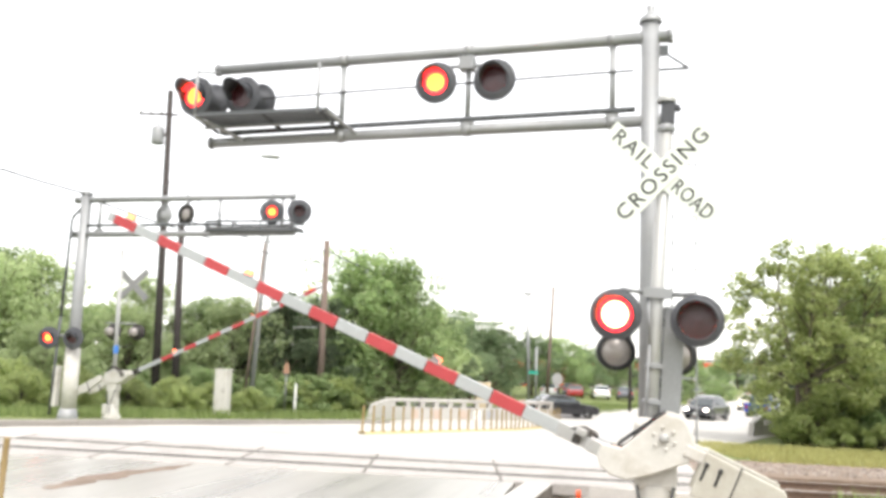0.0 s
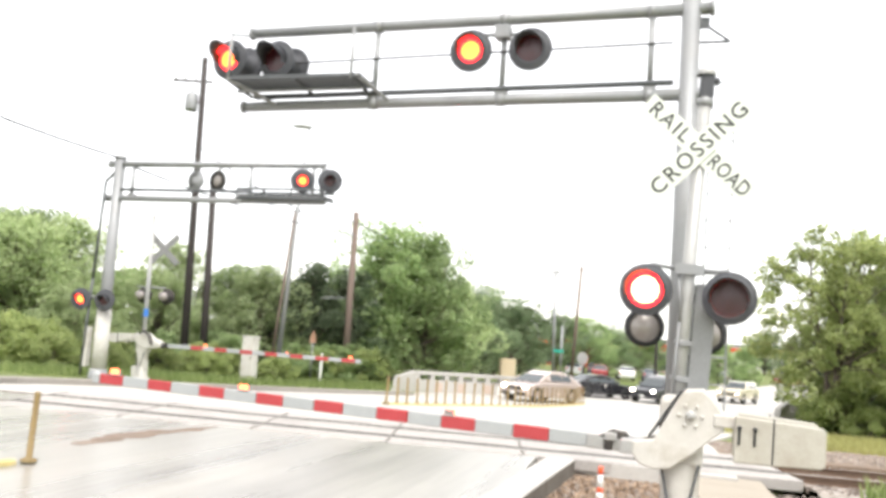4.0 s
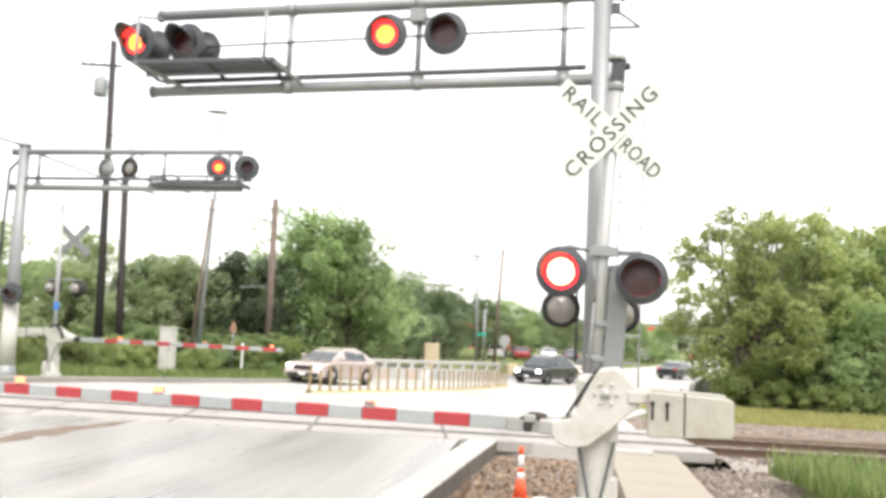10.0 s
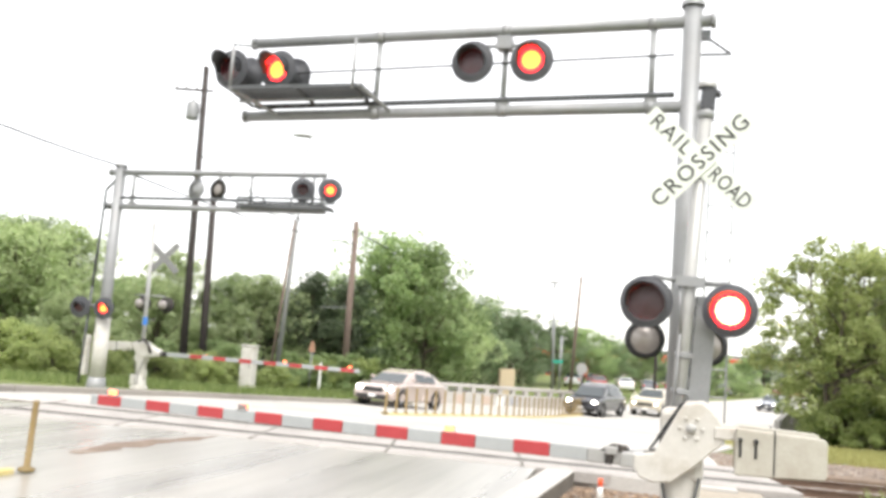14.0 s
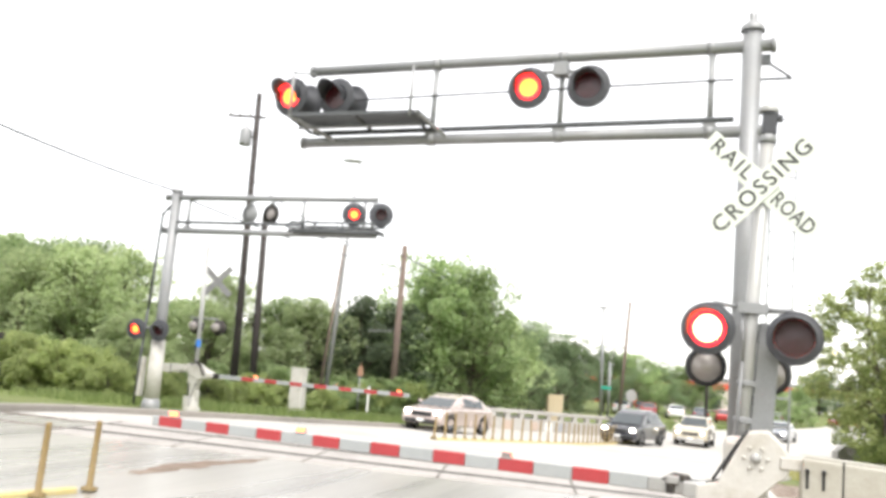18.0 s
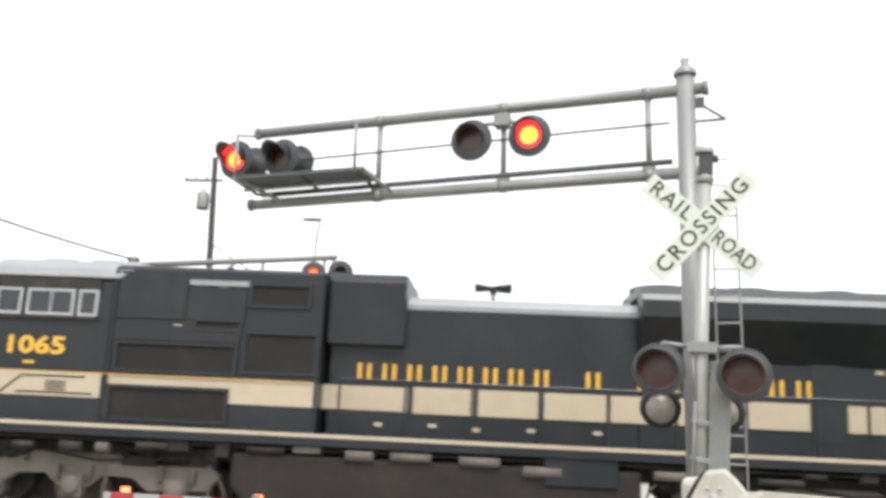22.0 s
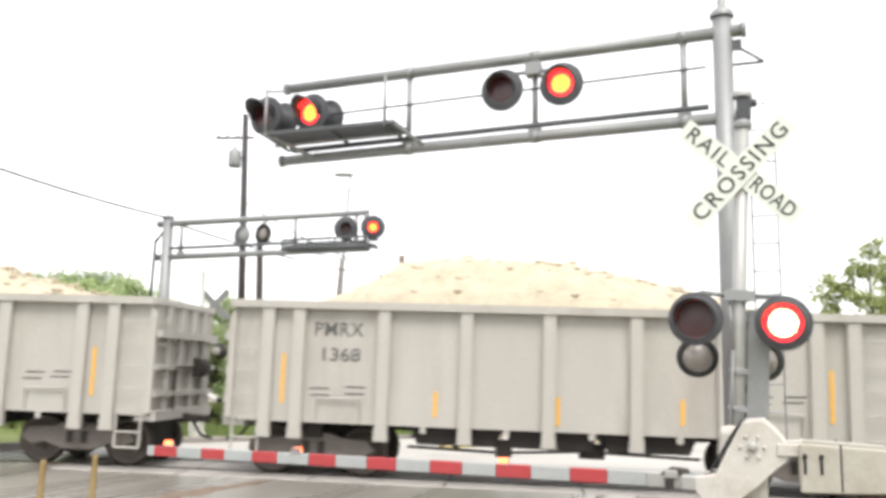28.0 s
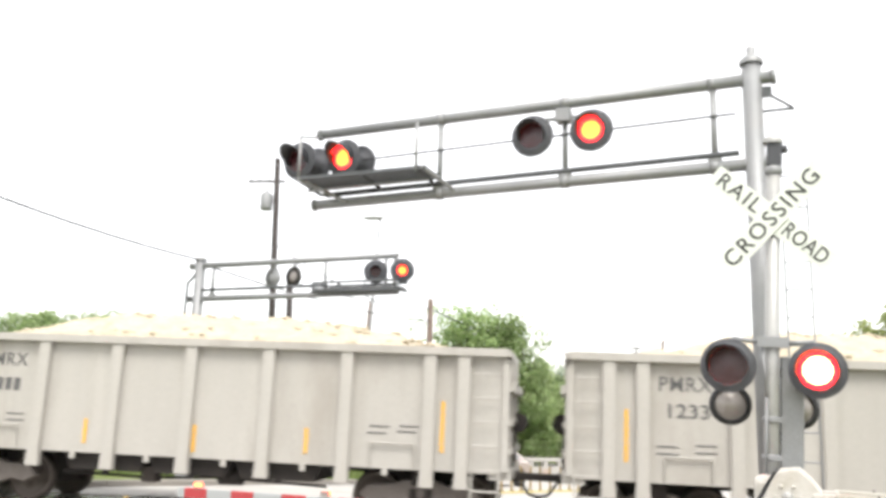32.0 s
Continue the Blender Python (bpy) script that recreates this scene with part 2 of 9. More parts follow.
ASPH = mat("weathered_asphalt", (0.2, 0.19, 0.185), 0.8, 0, 0.15, 0.6, 30, 0.3, (0.1, 0.1, 0.1), 0.4)
PANEL = mat("rubber_and_concrete_panel", (0.33, 0.31, 0.29), 0.7, 0, 0.15, 1.5, 25, 0.25, (0.14, 0.13, 0.12), 0.5)
GROOVE = mat("grimy_flangeway_rubber", (0.035, 0.033, 0.03), 0.95, 0, 0.2, 5, 50, 0.3, spec=0.05)
JOINT = mat("grey_joint_filler", (0.2, 0.19, 0.175), 0.95, 0, 0.25, 5, 50, 0.3, spec=0.1)
RUBBER = mat("black_rubber", (0.03, 0.03, 0.03), 0.75, 0, 0.2, 5, 50, 0.2)
RAIL = mat("rusty_rail", (0.13, 0.085, 0.06), 0.7, 0.3, 0.25, 4, 60, 0.2)
RAILTOP = mat("polished_rail_head", (0.33, 0.31, 0.29), 0.4, 0.7, 0.15)
TIE = mat("creosoted_tie", (0.07, 0.055, 0.045), 0.85, 0, 0.3, 4, 40, 0.4)
BALLAST = mat("ballast_bed", (0.3, 0.27, 0.24), 0.9, 0, 0.35, 9, 45, 0.9, (0.16, 0.12, 0.09), 0.5)
SOIL = mat("bare_soil", (0.17, 0.125, 0.092), 0.95, 0, 0.3, 3, 40, 0.5, (0.32, 0.26, 0.2), 0.5)
GRASSG = mat("grassy_ground", (0.11, 0.14, 0.035), 0.95, 0, 0.35, 0.6, 20, 0.5, (0.2, 0.17, 0.09), 0.5)
BARK = mat("grey_brown_bark", (0.11, 0.09, 0.07), 0.95, 0, 0.3, 5, 40, 0.6)
WOODPOLE = mat("weathered_pole_wood", (0.16, 0.12, 0.1), 0.9, 0, 0.25, 3, 40, 0.4, stretch=(4, 4, 0.4))
DARKPOLE = mat("tarred_pole_wood", (0.045, 0.038, 0.036), 0.85, 0, 0.3, 3, 40, 0.4, stretch=(4, 4, 0.4))
YELLOW = mat("faded_yellow_plastic", (0.2, 0.14, 0.055), 0.6, 0, 0.15, 4, 50, 0.1, (0.15, 0.115, 0.06), 0.6)
YKERB = mat("yellow_kerb_paint", (0.5, 0.42, 0.18), 0.7, 0, 0.15, 4, 40, 0.2, (0.4, 0.36, 0.28), 0.7)
ORANGE = mat("orange_plastic", (0.75, 0.1, 0.03), 0.5, 0, 0.1)
YSCRAP = mat("yellow_paper", (0.7, 0.6, 0.12), 0.7, 0, 0.1)
WHITEP = mat("white_plastic", (0.75, 0.75, 0.73), 0.5, 0, 0.06)


def foliage(name, a, b, through=0.55):
    m = bpy.data.materials.new(name)
    m.use_nodes = True
    t = m.node_tree
    p = t.nodes["Principled BSDF"]
    geo = t.nodes.new("ShaderNodeNewGeometry")
    mx = t.nodes.new("ShaderNodeMix")
    mx.data_type = "RGBA"
    mx.inputs["A"].default_value, mx.inputs["B"].default_value = (*a, 1), (*b, 1)
    t.links.new(geo.outputs["Random Per Island"], mx.inputs["Factor"])
    hs = t.nodes.new("ShaderNodeHueSaturation")
    info = t.nodes.new("ShaderNodeObjectInfo")
    r = t.nodes.new("ShaderNodeMapRange")
    r.inputs["To Min"].default_value, r.inputs["To Max"].default_value = 0.8, 1.25
    t.links.new(info.outputs["Random"], r.inputs["Value"])
    t.links.new(r.outputs[0], hs.inputs["Value"])
    t.links.new(mx.outputs["Result"], hs.inputs["Color"])
    t.links.new(hs.outputs[0], p.inputs["Base Color"])
    p.inputs["Roughness"].default_value = 0.65
    tr = t.nodes.new("ShaderNodeBsdfTranslucent")
    t.links.new(hs.outputs[0], tr.inputs["Color"])
    sh = t.nodes.new("ShaderNodeMixShader")
    sh.inputs[0].default_value = through
    t.links.new(p.outputs[0], sh.inputs[1])
    t.links.new(tr.outputs[0], sh.inputs[2])
    t.links.new(sh.outputs[0], t.nodes["Material Output"].inputs["Surface"])
    return m


LEAF = foliage("spring_leaves", (0.19, 0.275, 0.115), (0.38, 0.465, 0.225), 0.6)
LEAFD = foliage("dark_leaves", (0.155, 0.23, 0.12), (0.31, 0.385, 0.21), 0.6)
# leaf colour paled to stand in for bright haze over these trees
LEAFP = foliage("haze_paled_leaves", (0.26, 0.335, 0.16), (0.47, 0.54, 0.29), 0.6)
LEAFO = foliage("fresh_yellow_leaves", (0.23, 0.29, 0.1), (0.48, 0.52, 0.23), 0.6)
LEAFK = foliage("cedar_needles", (0.085, 0.12, 0.07), (0.16, 0.2, 0.115))
LEAFY = foliage("yellow_green_leaves", (0.2, 0.265, 0.095), (0.43, 0.475, 0.2), 0.6)
LAMPON = glow("lit_lamp", (1.0, 0.75, 0.35), 4.0)
BLADE = foliage("grass_blades", (0.14, 0.2, 0.06), (0.32, 0.38, 0.15))
BLADEY = foliage("dry_grass_blades", (0.26, 0.25, 0.09), (0.42, 0.4, 0.16))
HARBOR = mat("harbour_grey_paint", (0.2, 0.2, 0.21), 0.5, 0, 0.12, 2, 40, 0.05)
FOOTC = mat("buff_footway_concrete", (0.3, 0.265, 0.215), 0.8, 0, 0.12, 1.2, 30, 0.1, (0.2, 0.17, 0.14), 0.5)
COUNTW = mat("grey_beige_weight_paint", (0.4, 0.385, 0.335), 0.6, 0, 0.1, 3, 40, 0.1, (0.25, 0.22, 0.17), 0.6)
WETROAD = mat("damp_road_concrete", (0.25, 0.235, 0.21), 0.28, 0, 0.25, 0.9, 5, 0.01, (0.1, 0.09, 0.08), 0.7, spec=1.0, stretch=(1.3, 0.07, 1), turn=-13)
STONE = foliage("ballast_stone", (0.12, 0.09, 0.07), (0.36, 0.31, 0.27), 0.0)
CHIP = foliage("brown_litter", (0.12, 0.075, 0.045), (0.4, 0.29, 0.2), 0.0)
SIGNBACK = mat("dull_sign_back", (0.2, 0.2, 0.2), 0.6)

# ---- ground, road, track ----
def strip(name, line, left, right, lift, material, label, category, thick=0.0, kind="structure", steps=1):
    """A ribbon along a line of (x, y), from left to right offsets, lying on the ground."""
    pts = []
    for (a, b), (c, d) in zip(line, line[1:]):
        n = max(1, int(math.hypot(c - a, d - b) / 1.5)) if steps else 1
        pts += [(a + (c - a) * k / n, b + (d - b) * k / n) for k in range(n)]
    pts.append(line[-1])
    bm = B()
    rows = []
    for i, (x, y) in enumerate(pts):
        a, b = pts[max(0, i - 1)], pts[min(len(pts) - 1, i + 1)]
        d = Vector((b[0] - a[0], b[1] - a[1])).normalized()
        nrm = Vector((d.y, -d.x))
        row = []
        for k in range(5):
            o = left + (right - left) * k / 4
            px, py = x + nrm.x * o, y + nrm.y * o
            row.append(bm.verts.new((px, py, gz(px, py) + lift)))
        rows.append(row)
    for r, q in zip(rows, rows[1:]):
        for k in range(4):
            bm.faces.new((r[k], r[k + 1], q[k + 1], q[k]))
    if thick:
        g = bmesh.ops.extrude_face_region(bm, geom=bm.faces[:])
        for v in g["geom"]:
            if isinstance(v, bmesh.types.BMVert):
                v.co.z -= thick
    return tagged(part(name, bm, material), label, category, kind=kind)


def ground_sheet():
    xs = [-1500, -600, -250, -120, -70] + list(range(-50, -2, 5)) + list(range(-2, 13)) + list(range(15, 61, 5)) + [75, 120, 250, 600, 1500]
    ys = [-1500, -400, -100, -40, -20] + list(range(-10, 2, 3)) + list(range(2, 20)) + list(range(22, 80, 3)) + [100, 140, 200, 300, 500, 900, 1500]
    bm = B()
    g = [[bm.verts.new((x, y, gz(x, y) - 0.06 + 0.05 * noise.noise((x * 0.13, y * 0.13, 0)) - (0.26 if -2 < x - 0.26 * (y - 11) < 6 and 2 < y < 14 else 0) - (0.55 if 14 <= y <= 19 and abs(x) < 46 else 0))) for x in xs] for y in ys]
    for r, q in zip(g, g[1:]):
        for k in range(len(xs) - 1):
            bm.faces.new((r[k], r[k + 1], q[k + 1], q[k])).smooth = True
    tagged(part("ground", bm, GRASSG), "rough green grass and weeds beside the crossing", "ground", kind="structure")


ground_sheet()
MEDIAN = [(-13, -14), (-8, 0), (-5.3, 10.2), (-2.3, 25), (2.4, 36), (6.3, 44.5), (13.5, 57), (27, 78), (46, 112), (75, 170), (130, 290)]
strip("road", [(-13, -14), (-8, 0), (-5.3, 10.2), (-4.0, 16.8)], -6.9, 5.6, 0.0, WETROAD, "smooth damp grey road up to the rails", "road", 0.3)
strip("road", [(-4.0, 16.8)] + MEDIAN[3:], -6.9, 9.0, 0.0, CONC, "pale worn concrete road beyond the rails", "road", 0.3)
strip("side_road", [(-30, 57), (0, 60), (10, 58)], -4.5, 4.5, 0.012, ASPH, "grey asphalt side street", "road", 0.1)



def road_scar():
    """A worn brown patch where the surface has broken up before the rails."""
    rnd = random.Random(17)
    bm = B()
    left, right = [], []
    for k in range(15):
        u = k / 14
        x, y = -5.35 + 1.1 * u ** 1.3, 12.15 + 3.2 * u
        w = 0.24 * math.sin(math.pi * (0.08 + 0.9 * u)) + 0.02
        for side, d in ((left, -1), (right, 1)):
            px, py = x + d * w * rnd.uniform(0.5, 1.4), y + rnd.uniform(-0.06, 0.06)
            side.append(bm.verts.new((px, py, gz(px, py) + 0.005)))
    for k in range(14):
        bm.faces.new((left[k], right[k], right[k + 1], left[k + 1]))
    g = bmesh.ops.extrude_face_region(bm, geom=bm.faces[:])
    for v in g["geom"]:
        if isinstance(v, bmesh.types.BMVert):
            v.co.z -= 0.03
    tagged(part("road_patch", bm, mat("crumbled_road", (0.17, 0.125, 0.095), 0.8, 0, 0.35, 4, 30, 0.5, (0.3, 0.26, 0.22), 0.7)), "crumbled brown patch in the road surface", "road patch", kind="structure")


road_scar()

# track: rails run nearly straight across, dipping to the right
TH = radians(-1.0)
AX = Vector((math.cos(TH), math.sin(TH), 0))
AC = Vector((-math.sin(TH), math.cos(TH), 0))


def on_track(s, across=0.0, up=0.0):
    p = Vector((0, 17.0, 0)) + AX * (s + 0.297) + AC * across
    return (p.x, p.y, Z0 + 0.01 + TILT * max(-45, min(45, s)) + up)


def track_pose(s, across=0.0, up=0.0):
    return pose(*on_track(s, across, up), 0, math.degrees(math.atan(-TILT)) if abs(s) < 45 else 0, math.degrees(TH))


def rail_run(name, across):
    bm = B()
    prof = [(-0.07, -0.17), (0.07, -0.17), (0.07, -0.155), (0.012, -0.13), (0.012, -0.04), (0.037, -0.03), (0.037, 0.0), (-0.037, 0.0), (-0.037, -0.03), (-0.012, -0.04), (-0.012, -0.13), (-0.07, -0.155)]
    for a, b in ((-330, -45), (-45, 45), (45, 170)):
        va = [bm.verts.new((a, y, z + TILT * (max(-45, min(45, a)) - a))) for y, z in prof]
        vb = [bm.verts.new((b, y, z + TILT * (max(-45, min(45, b)) - b))) for y, z in prof]
        n = len(prof)
        for k in range(n):
            f = bm.faces.new((va[k], va[(k + 1) % n], vb[(k + 1) % n], vb[k]))
            f.material_index = 1 if k == 6 else 0
    me = mesh_of(name, bm, [RAIL, RAILTOP])
    ob = new(name, me)
    ob.matrix_basis = track_pose(0, across)
    return tagged(ob, "rusty steel rail with a polished head", "rail", "rails of the track", "structure")


rail_run("rail", -0.7175)
rail_run("rail", 0.7175)


def ballast_bed():
    bm = B()
    for a, b in ((-45, -8.6), (6.0, 45)):
        prof = [(-2.6, -0.5), (-1.6, -0.16), (1.6, -0.16), (2.6, -0.5)]
        n = 60
        rows = [[bm.verts.new((a + (b - a) * k / n, y, z + 0.025 * noise.noise((k * 1.7, y * 3, 1)))) for y, z in prof] for k in range(n + 1)]
        for r, q in zip(rows, rows[1:]):
            for k in range(3):
                bm.faces.new((r[k], r[k + 1], q[k + 1], q[k]))
    ob = part("ballast", bm, BALLAST, m=track_pose(0))
    tagged(ob, "grey brown crushed stone ballast under the track", "ballast", kind="structure")
    return ob


BED = ballast_bed()


def ties():
    bm = B()
    box(bm, -0.11, 0.11, -1.3, 1.3, -0.3, -0.145)
    soften(bm, 0.012, 1)
    me = mesh_of("tie", bm, TIE)
    s = 6.4
    while s < 34:
        share("tie", me, BED, Matrix.Translation((s, 0.03 * math.sin(s * 7), 0)) @ pose(0, 0, 0, 0, 0, 1.2 * math.sin(s * 3.3)))
        s += 0.53
    s = -9.2
    while s > -34:
        share("tie", me, BED, Matrix.Translation((s, 0.03 * math.sin(s * 7), 0)))
        s -= 0.53


ties()


def crossing_panels():
    """Panels laid flush between and beside the rails where the road crosses."""
    base = thing("crossing_surface", track_pose(0), "grey concrete and rubber crossing panels set flush with the rails", "crossing panels")
    k = 0
    s = -8.83
    while s < 5.5:
        for a, b in ((-1.55, -0.88), (-0.53, 0.53), (0.86, 1.55)):
            bm = B()
            box(bm, s + 0.02, s + 2.42, a, b, -0.2, 0.004)
            soften(bm, 0.015, 1)
            part("panel", bm, PANEL, base)
        for a, b in ((-0.87, -0.757), (-0.678, -0.54), (0.54, 0.678), (0.757, 0.85)):
            bm = B()
            box(bm, s, s + 2.43, a, b, -0.2, 0.0)
            part("flangeway_filler", bm, GROOVE, base)
        bm = B()
        box(bm, s - 0.018, s + 0.018, -1.55, 1.55, -0.2, 0.007)
        part("joint_filler", bm, JOINT, base)
        s += 2.44
        k += 1


crossing_panels()

# kerb and walk beside the near side of the road
NEAR_EDGE = [(-1.3, 4.0), (-0.02, 8.98), (0.29, 10.06), (0.64, 11.24), (1.12, 12.93), (1.86, 15.42)]
FOOTWAY = [(2.9, 6.0), (3.8, 10.95), (4.72, 15.4)]
strip("soil", [(0.3, 3.0), (2.4, 9.5), (3.2, 13.4), (3.6, 15.3)], -2.9, 4.6, -0.24, SOIL, "bare soil and scattered ballast stones beside the road", "soil", 0.1)
strip("soil", [(5.6, 21.4), (20, 22.2), (45, 22.2)], -2.9, 2.9, -0.03, SOIL, "stony soil between the track and the grass", "soil", 0.1)
FOOT = tagged(new("footway"), "buff concrete footway of jointed slabs leading to the rails", "pavement", kind="structure")
for (ax, ay), (bx, by) in zip(FOOTWAY, FOOTWAY[1:]):
    run = math.hypot(bx - ax, by - ay)
    cnt = max(1, round(run / 1.25))
    for k in range(cnt):
        u = (k + 0.5) / cnt
        sx, sy = ax + (bx - ax) * u, ay + (by - ay) * u
        bm = B()
        box(bm, -0.6, 0.6, -run / cnt / 2 + 0.008, run / cnt / 2 - 0.008, -0.2, 0)
        soften(bm, 0.012, 1)
        part("slab", bm, FOOTC, FOOT, m=pose(sx, sy, gz(sx, sy) - 0.05, 0, 1.1, -math.degrees(math.atan2(bx - ax, by - ay))))


def kerb(line, width, height, label, material=KERB, piece=2.4, face=None):
    base = tagged(new("kerb"), label, "kerb", kind="structure")
    for (a, b), (c, d) in zip(line, line[1:]):
        L = math.hypot(c - a, d - b)
        n = max(1, int(L / piece))
        for k in range(n):
            p = Vector((a + (c - a) * (k + 0.5) / n, b + (d - b) * (k + 0.5) / n))
            q0 = Vector((a + (c - a) * k / n, b + (d - b) * k / n))
            q1 = Vector((a + (c - a) * (k + 1) / n, b + (d - b) * (k + 1) / n))
            z0, z1 = gz(*q0), gz(*q1)
            bm = B()
            h = L / n / 2 - 0.008
            box(bm, -h, h, -width / 2, width / 2, -0.34 if face else -0.25, height)
            soften(bm, 0.025, 2)
            # side faces take a darker colour, for shade as well as grime
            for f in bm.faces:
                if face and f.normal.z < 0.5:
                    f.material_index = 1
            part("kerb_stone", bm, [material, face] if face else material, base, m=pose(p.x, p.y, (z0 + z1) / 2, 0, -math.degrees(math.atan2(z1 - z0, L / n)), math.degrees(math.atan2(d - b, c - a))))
    return base


kerb(NEAR_EDGE, 0.5, 0.014, "pale concrete gutter along the road edge, chipped and stained", CONC, 1.6, STAIN_SHADE)
kerb([(-13.2, 12.5), (-10.6, 20.3), (-8.5, 25.8), (-4.6, 34.5), (-2.2, 40)], 0.3, 0.15, "stained concrete kerb along the far verge")

# ---- crossing signals ----
FLASH_T0, FLASH_H = -0.005, 0.5935
DARK_SECONDS = (16, 19, 22)
FLASHERS = []          # (turning disc, which phase, how it changes over)


def disc_mesh(name, r, lit, core, split):
    """A thin round insert: dull red glass on one face, burning lamps on the other (+x)."""
    bm = B()
    n = 28
    for x, idx, rr in ((0.006, 1, ((0, split), (split, 1.0))), (-0.006, 0, ((0, 1.0),))):
        for a, b in rr:
            r_ = r if x > 0 else r + 0.0035
            ring = [[bm.verts.new((x + (0.012 * (1 - q * q) if x > 0 else -0.012 * (1 - q * q)), r_ * q * math.cos(2 * math.pi * k / n), r_ * q * math.sin(2 * math.pi * k / n))) for k in range(n)] for q in (max(a, 0.02), b)]
            for k in range(n):
                f = bm.faces.new((ring[0][k], ring[0][(k + 1) % n], ring[1][(k + 1) % n], ring[1][k]))
                f.material_index = idx if (a == 0 or idx == 0) else 2
            if a == 0:
                bm.faces.new(ring[0]).material_index = idx
    # glowing strip over the lit face stands in for lamplight on the hood
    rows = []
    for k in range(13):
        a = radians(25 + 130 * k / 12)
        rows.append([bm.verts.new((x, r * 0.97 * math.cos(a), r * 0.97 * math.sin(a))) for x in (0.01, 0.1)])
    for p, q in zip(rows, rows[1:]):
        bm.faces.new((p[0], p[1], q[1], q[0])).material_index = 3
    me = bpy.data.meshes.new(name)
    bm.to_mesh(me)
    bm.free()
    for m in (LENS_OFF, core, lit, HOOD_GLOW):
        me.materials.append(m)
    return me


NEAR_DISC = disc_mesh("lens_disc", 0.171, LIT_RING, LIT_CORE, 0.74)
FAR_DISC = disc_mesh("lens_disc", 0.148, LIT_RING, LIT_AMBER, 0.74)


def flasher(parent, at, yaw, phase, disc=None, R=0.255, depth=0.2, lens=0.15, hood=0.22, pitch=0.0, mode="late"):
    """One flashing lamp head facing local +x of its pose: backboard, housing, hood and lens."""
    m = Matrix.Translation(at) @ pose(0, 0, 0, 0, 0, yaw) @ pose(0, 0, 0, 0, pitch, 0)
    lens = 0.176 if disc else 0.153
    bm = B()
    lathe(bm, [(lens, 0.0), (lens, 0.024), (lens + 0.02, 0.03), (R * 0.8, 0.024), (R - 0.012, 0.0), (R, 0.004), (R, -0.012), (R - 0.02, -0.02), (lens, -0.03), (lens * 0.9, -depth * 0.8), (0.1, -depth), (0.0, -depth)], 32, m=pose(0, 0, 0, 0, 90, 0))
    head = part("lamp_head", bm, HEADG, parent, m=m)
    bm = B()
    n = 20
    rows = []
    for k in range(n + 1):
        a = radians(-20 + 220 * k / n)
        ln = hood * (0.35 + 0.65 * max(0, math.sin(a)) ** 0.7)
        c, s = math.cos(a), math.sin(a)
        rows.append([bm.verts.new((0.02, lens * c, lens * s)), bm.verts.new((0.02 + ln, lens * 1.06 * c, lens * 1.06 * s - 0.25 * ln * 0.2)),
                     bm.verts.new((0.02 + ln, lens * 1.09 * c, lens * 1.09 * s - 0.25 * ln * 0.2)), bm.verts.new((0.02, lens * 1.04 * c, lens * 1.04 * s))])
    for r, q in zip(rows, rows[1:]):
        for k in range(4):
            bm.faces.new((r[k], r[(k + 1) % 4], q[(k + 1) % 4], q[k])).smooth = True
    part("hood", bm, HEADG, head)
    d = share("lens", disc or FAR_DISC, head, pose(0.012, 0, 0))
    FLASHERS.append((d, phase, mode))
    return head


def flash_rows(d, phase, mode):
    """The lens insert turns over twice in each period, so that lamp and dark glass change places."""
    base = d.matrix_basis.copy()
    lit = phase == 0
    turn = 0 if lit else 180
    rows = [(0.0, base @ pose(0, 0, 0, 0, 0, turn))]
    for k in range(1, 54):
        c = FLASH_T0 + FLASH_H * k
        near = round(c)
        early, late = c - 0.09, c - 0.01           # the dying lamp turns first, the new one follows
        if abs(c - near) < 0.06 and near in DARK_SECONDS:
            early, late = near - 0.1, near + 1 / FPS
        elif abs(c - near) < 0.13:
            early = late = near - 4 / FPS if c < near else near + 1 / FPS
        t = {"led": early if lit else late, "early": early, "late": late}[mode]
        t = round(t * FPS) / FPS
        for i in range(4):
            rows.append((t + i / FPS, base @ pose(0, 0, 0, 0, 0, turn + 60 * i)))
        turn += 180
        lit = not lit
    rows.append((32.0, base @ pose(0, 0, 0, 0, 0, turn)))
    return rows


def crossbuck(parent, at, yaw, front=True, level=0.0):
    """Two crossed blades; faces local -y after the turn."""
    m = Matrix.Translation(at) @ pose(0, 0, 0, 0, level, yaw)
    for ang, off, text in ((45, -0.012, ("CROSSING",)), (-42.5, 0.004, ("RAIL", "ROAD"))):
        bm = B()
        box(bm, -0.695, 0.695, -0.004, 0.004, -0.112, 0.112)
        soften(bm, 0.003, 1)
        blade = part("blade", bm, SIGNW if front else SIGNBACK, parent, m=m @ pose(0, off, 0, 0, -ang, 0))
        if front:
            if len(text) == 1:
                words("lettering", text[0], 0.215, SIGNB, blade, pose(0, -0.006, 0, 90, 0, 0), 0.001, 1.2, 1.22, 0.002)
            else:
                words("lettering", text[0], 0.215, SIGNB, blade, pose(-0.39, -0.006, 0, 90, 0, 0), 0.001, 1.2, 0.47, 0.002)
                words("lettering", text[1], 0.215, SIGNB, blade, pose(0.39, -0.006, 0, 90, 0, 0), 0.001, 1.05, 0.47, 0.002)


ROADTURN = -16.0       # the road leads off to the right by this much


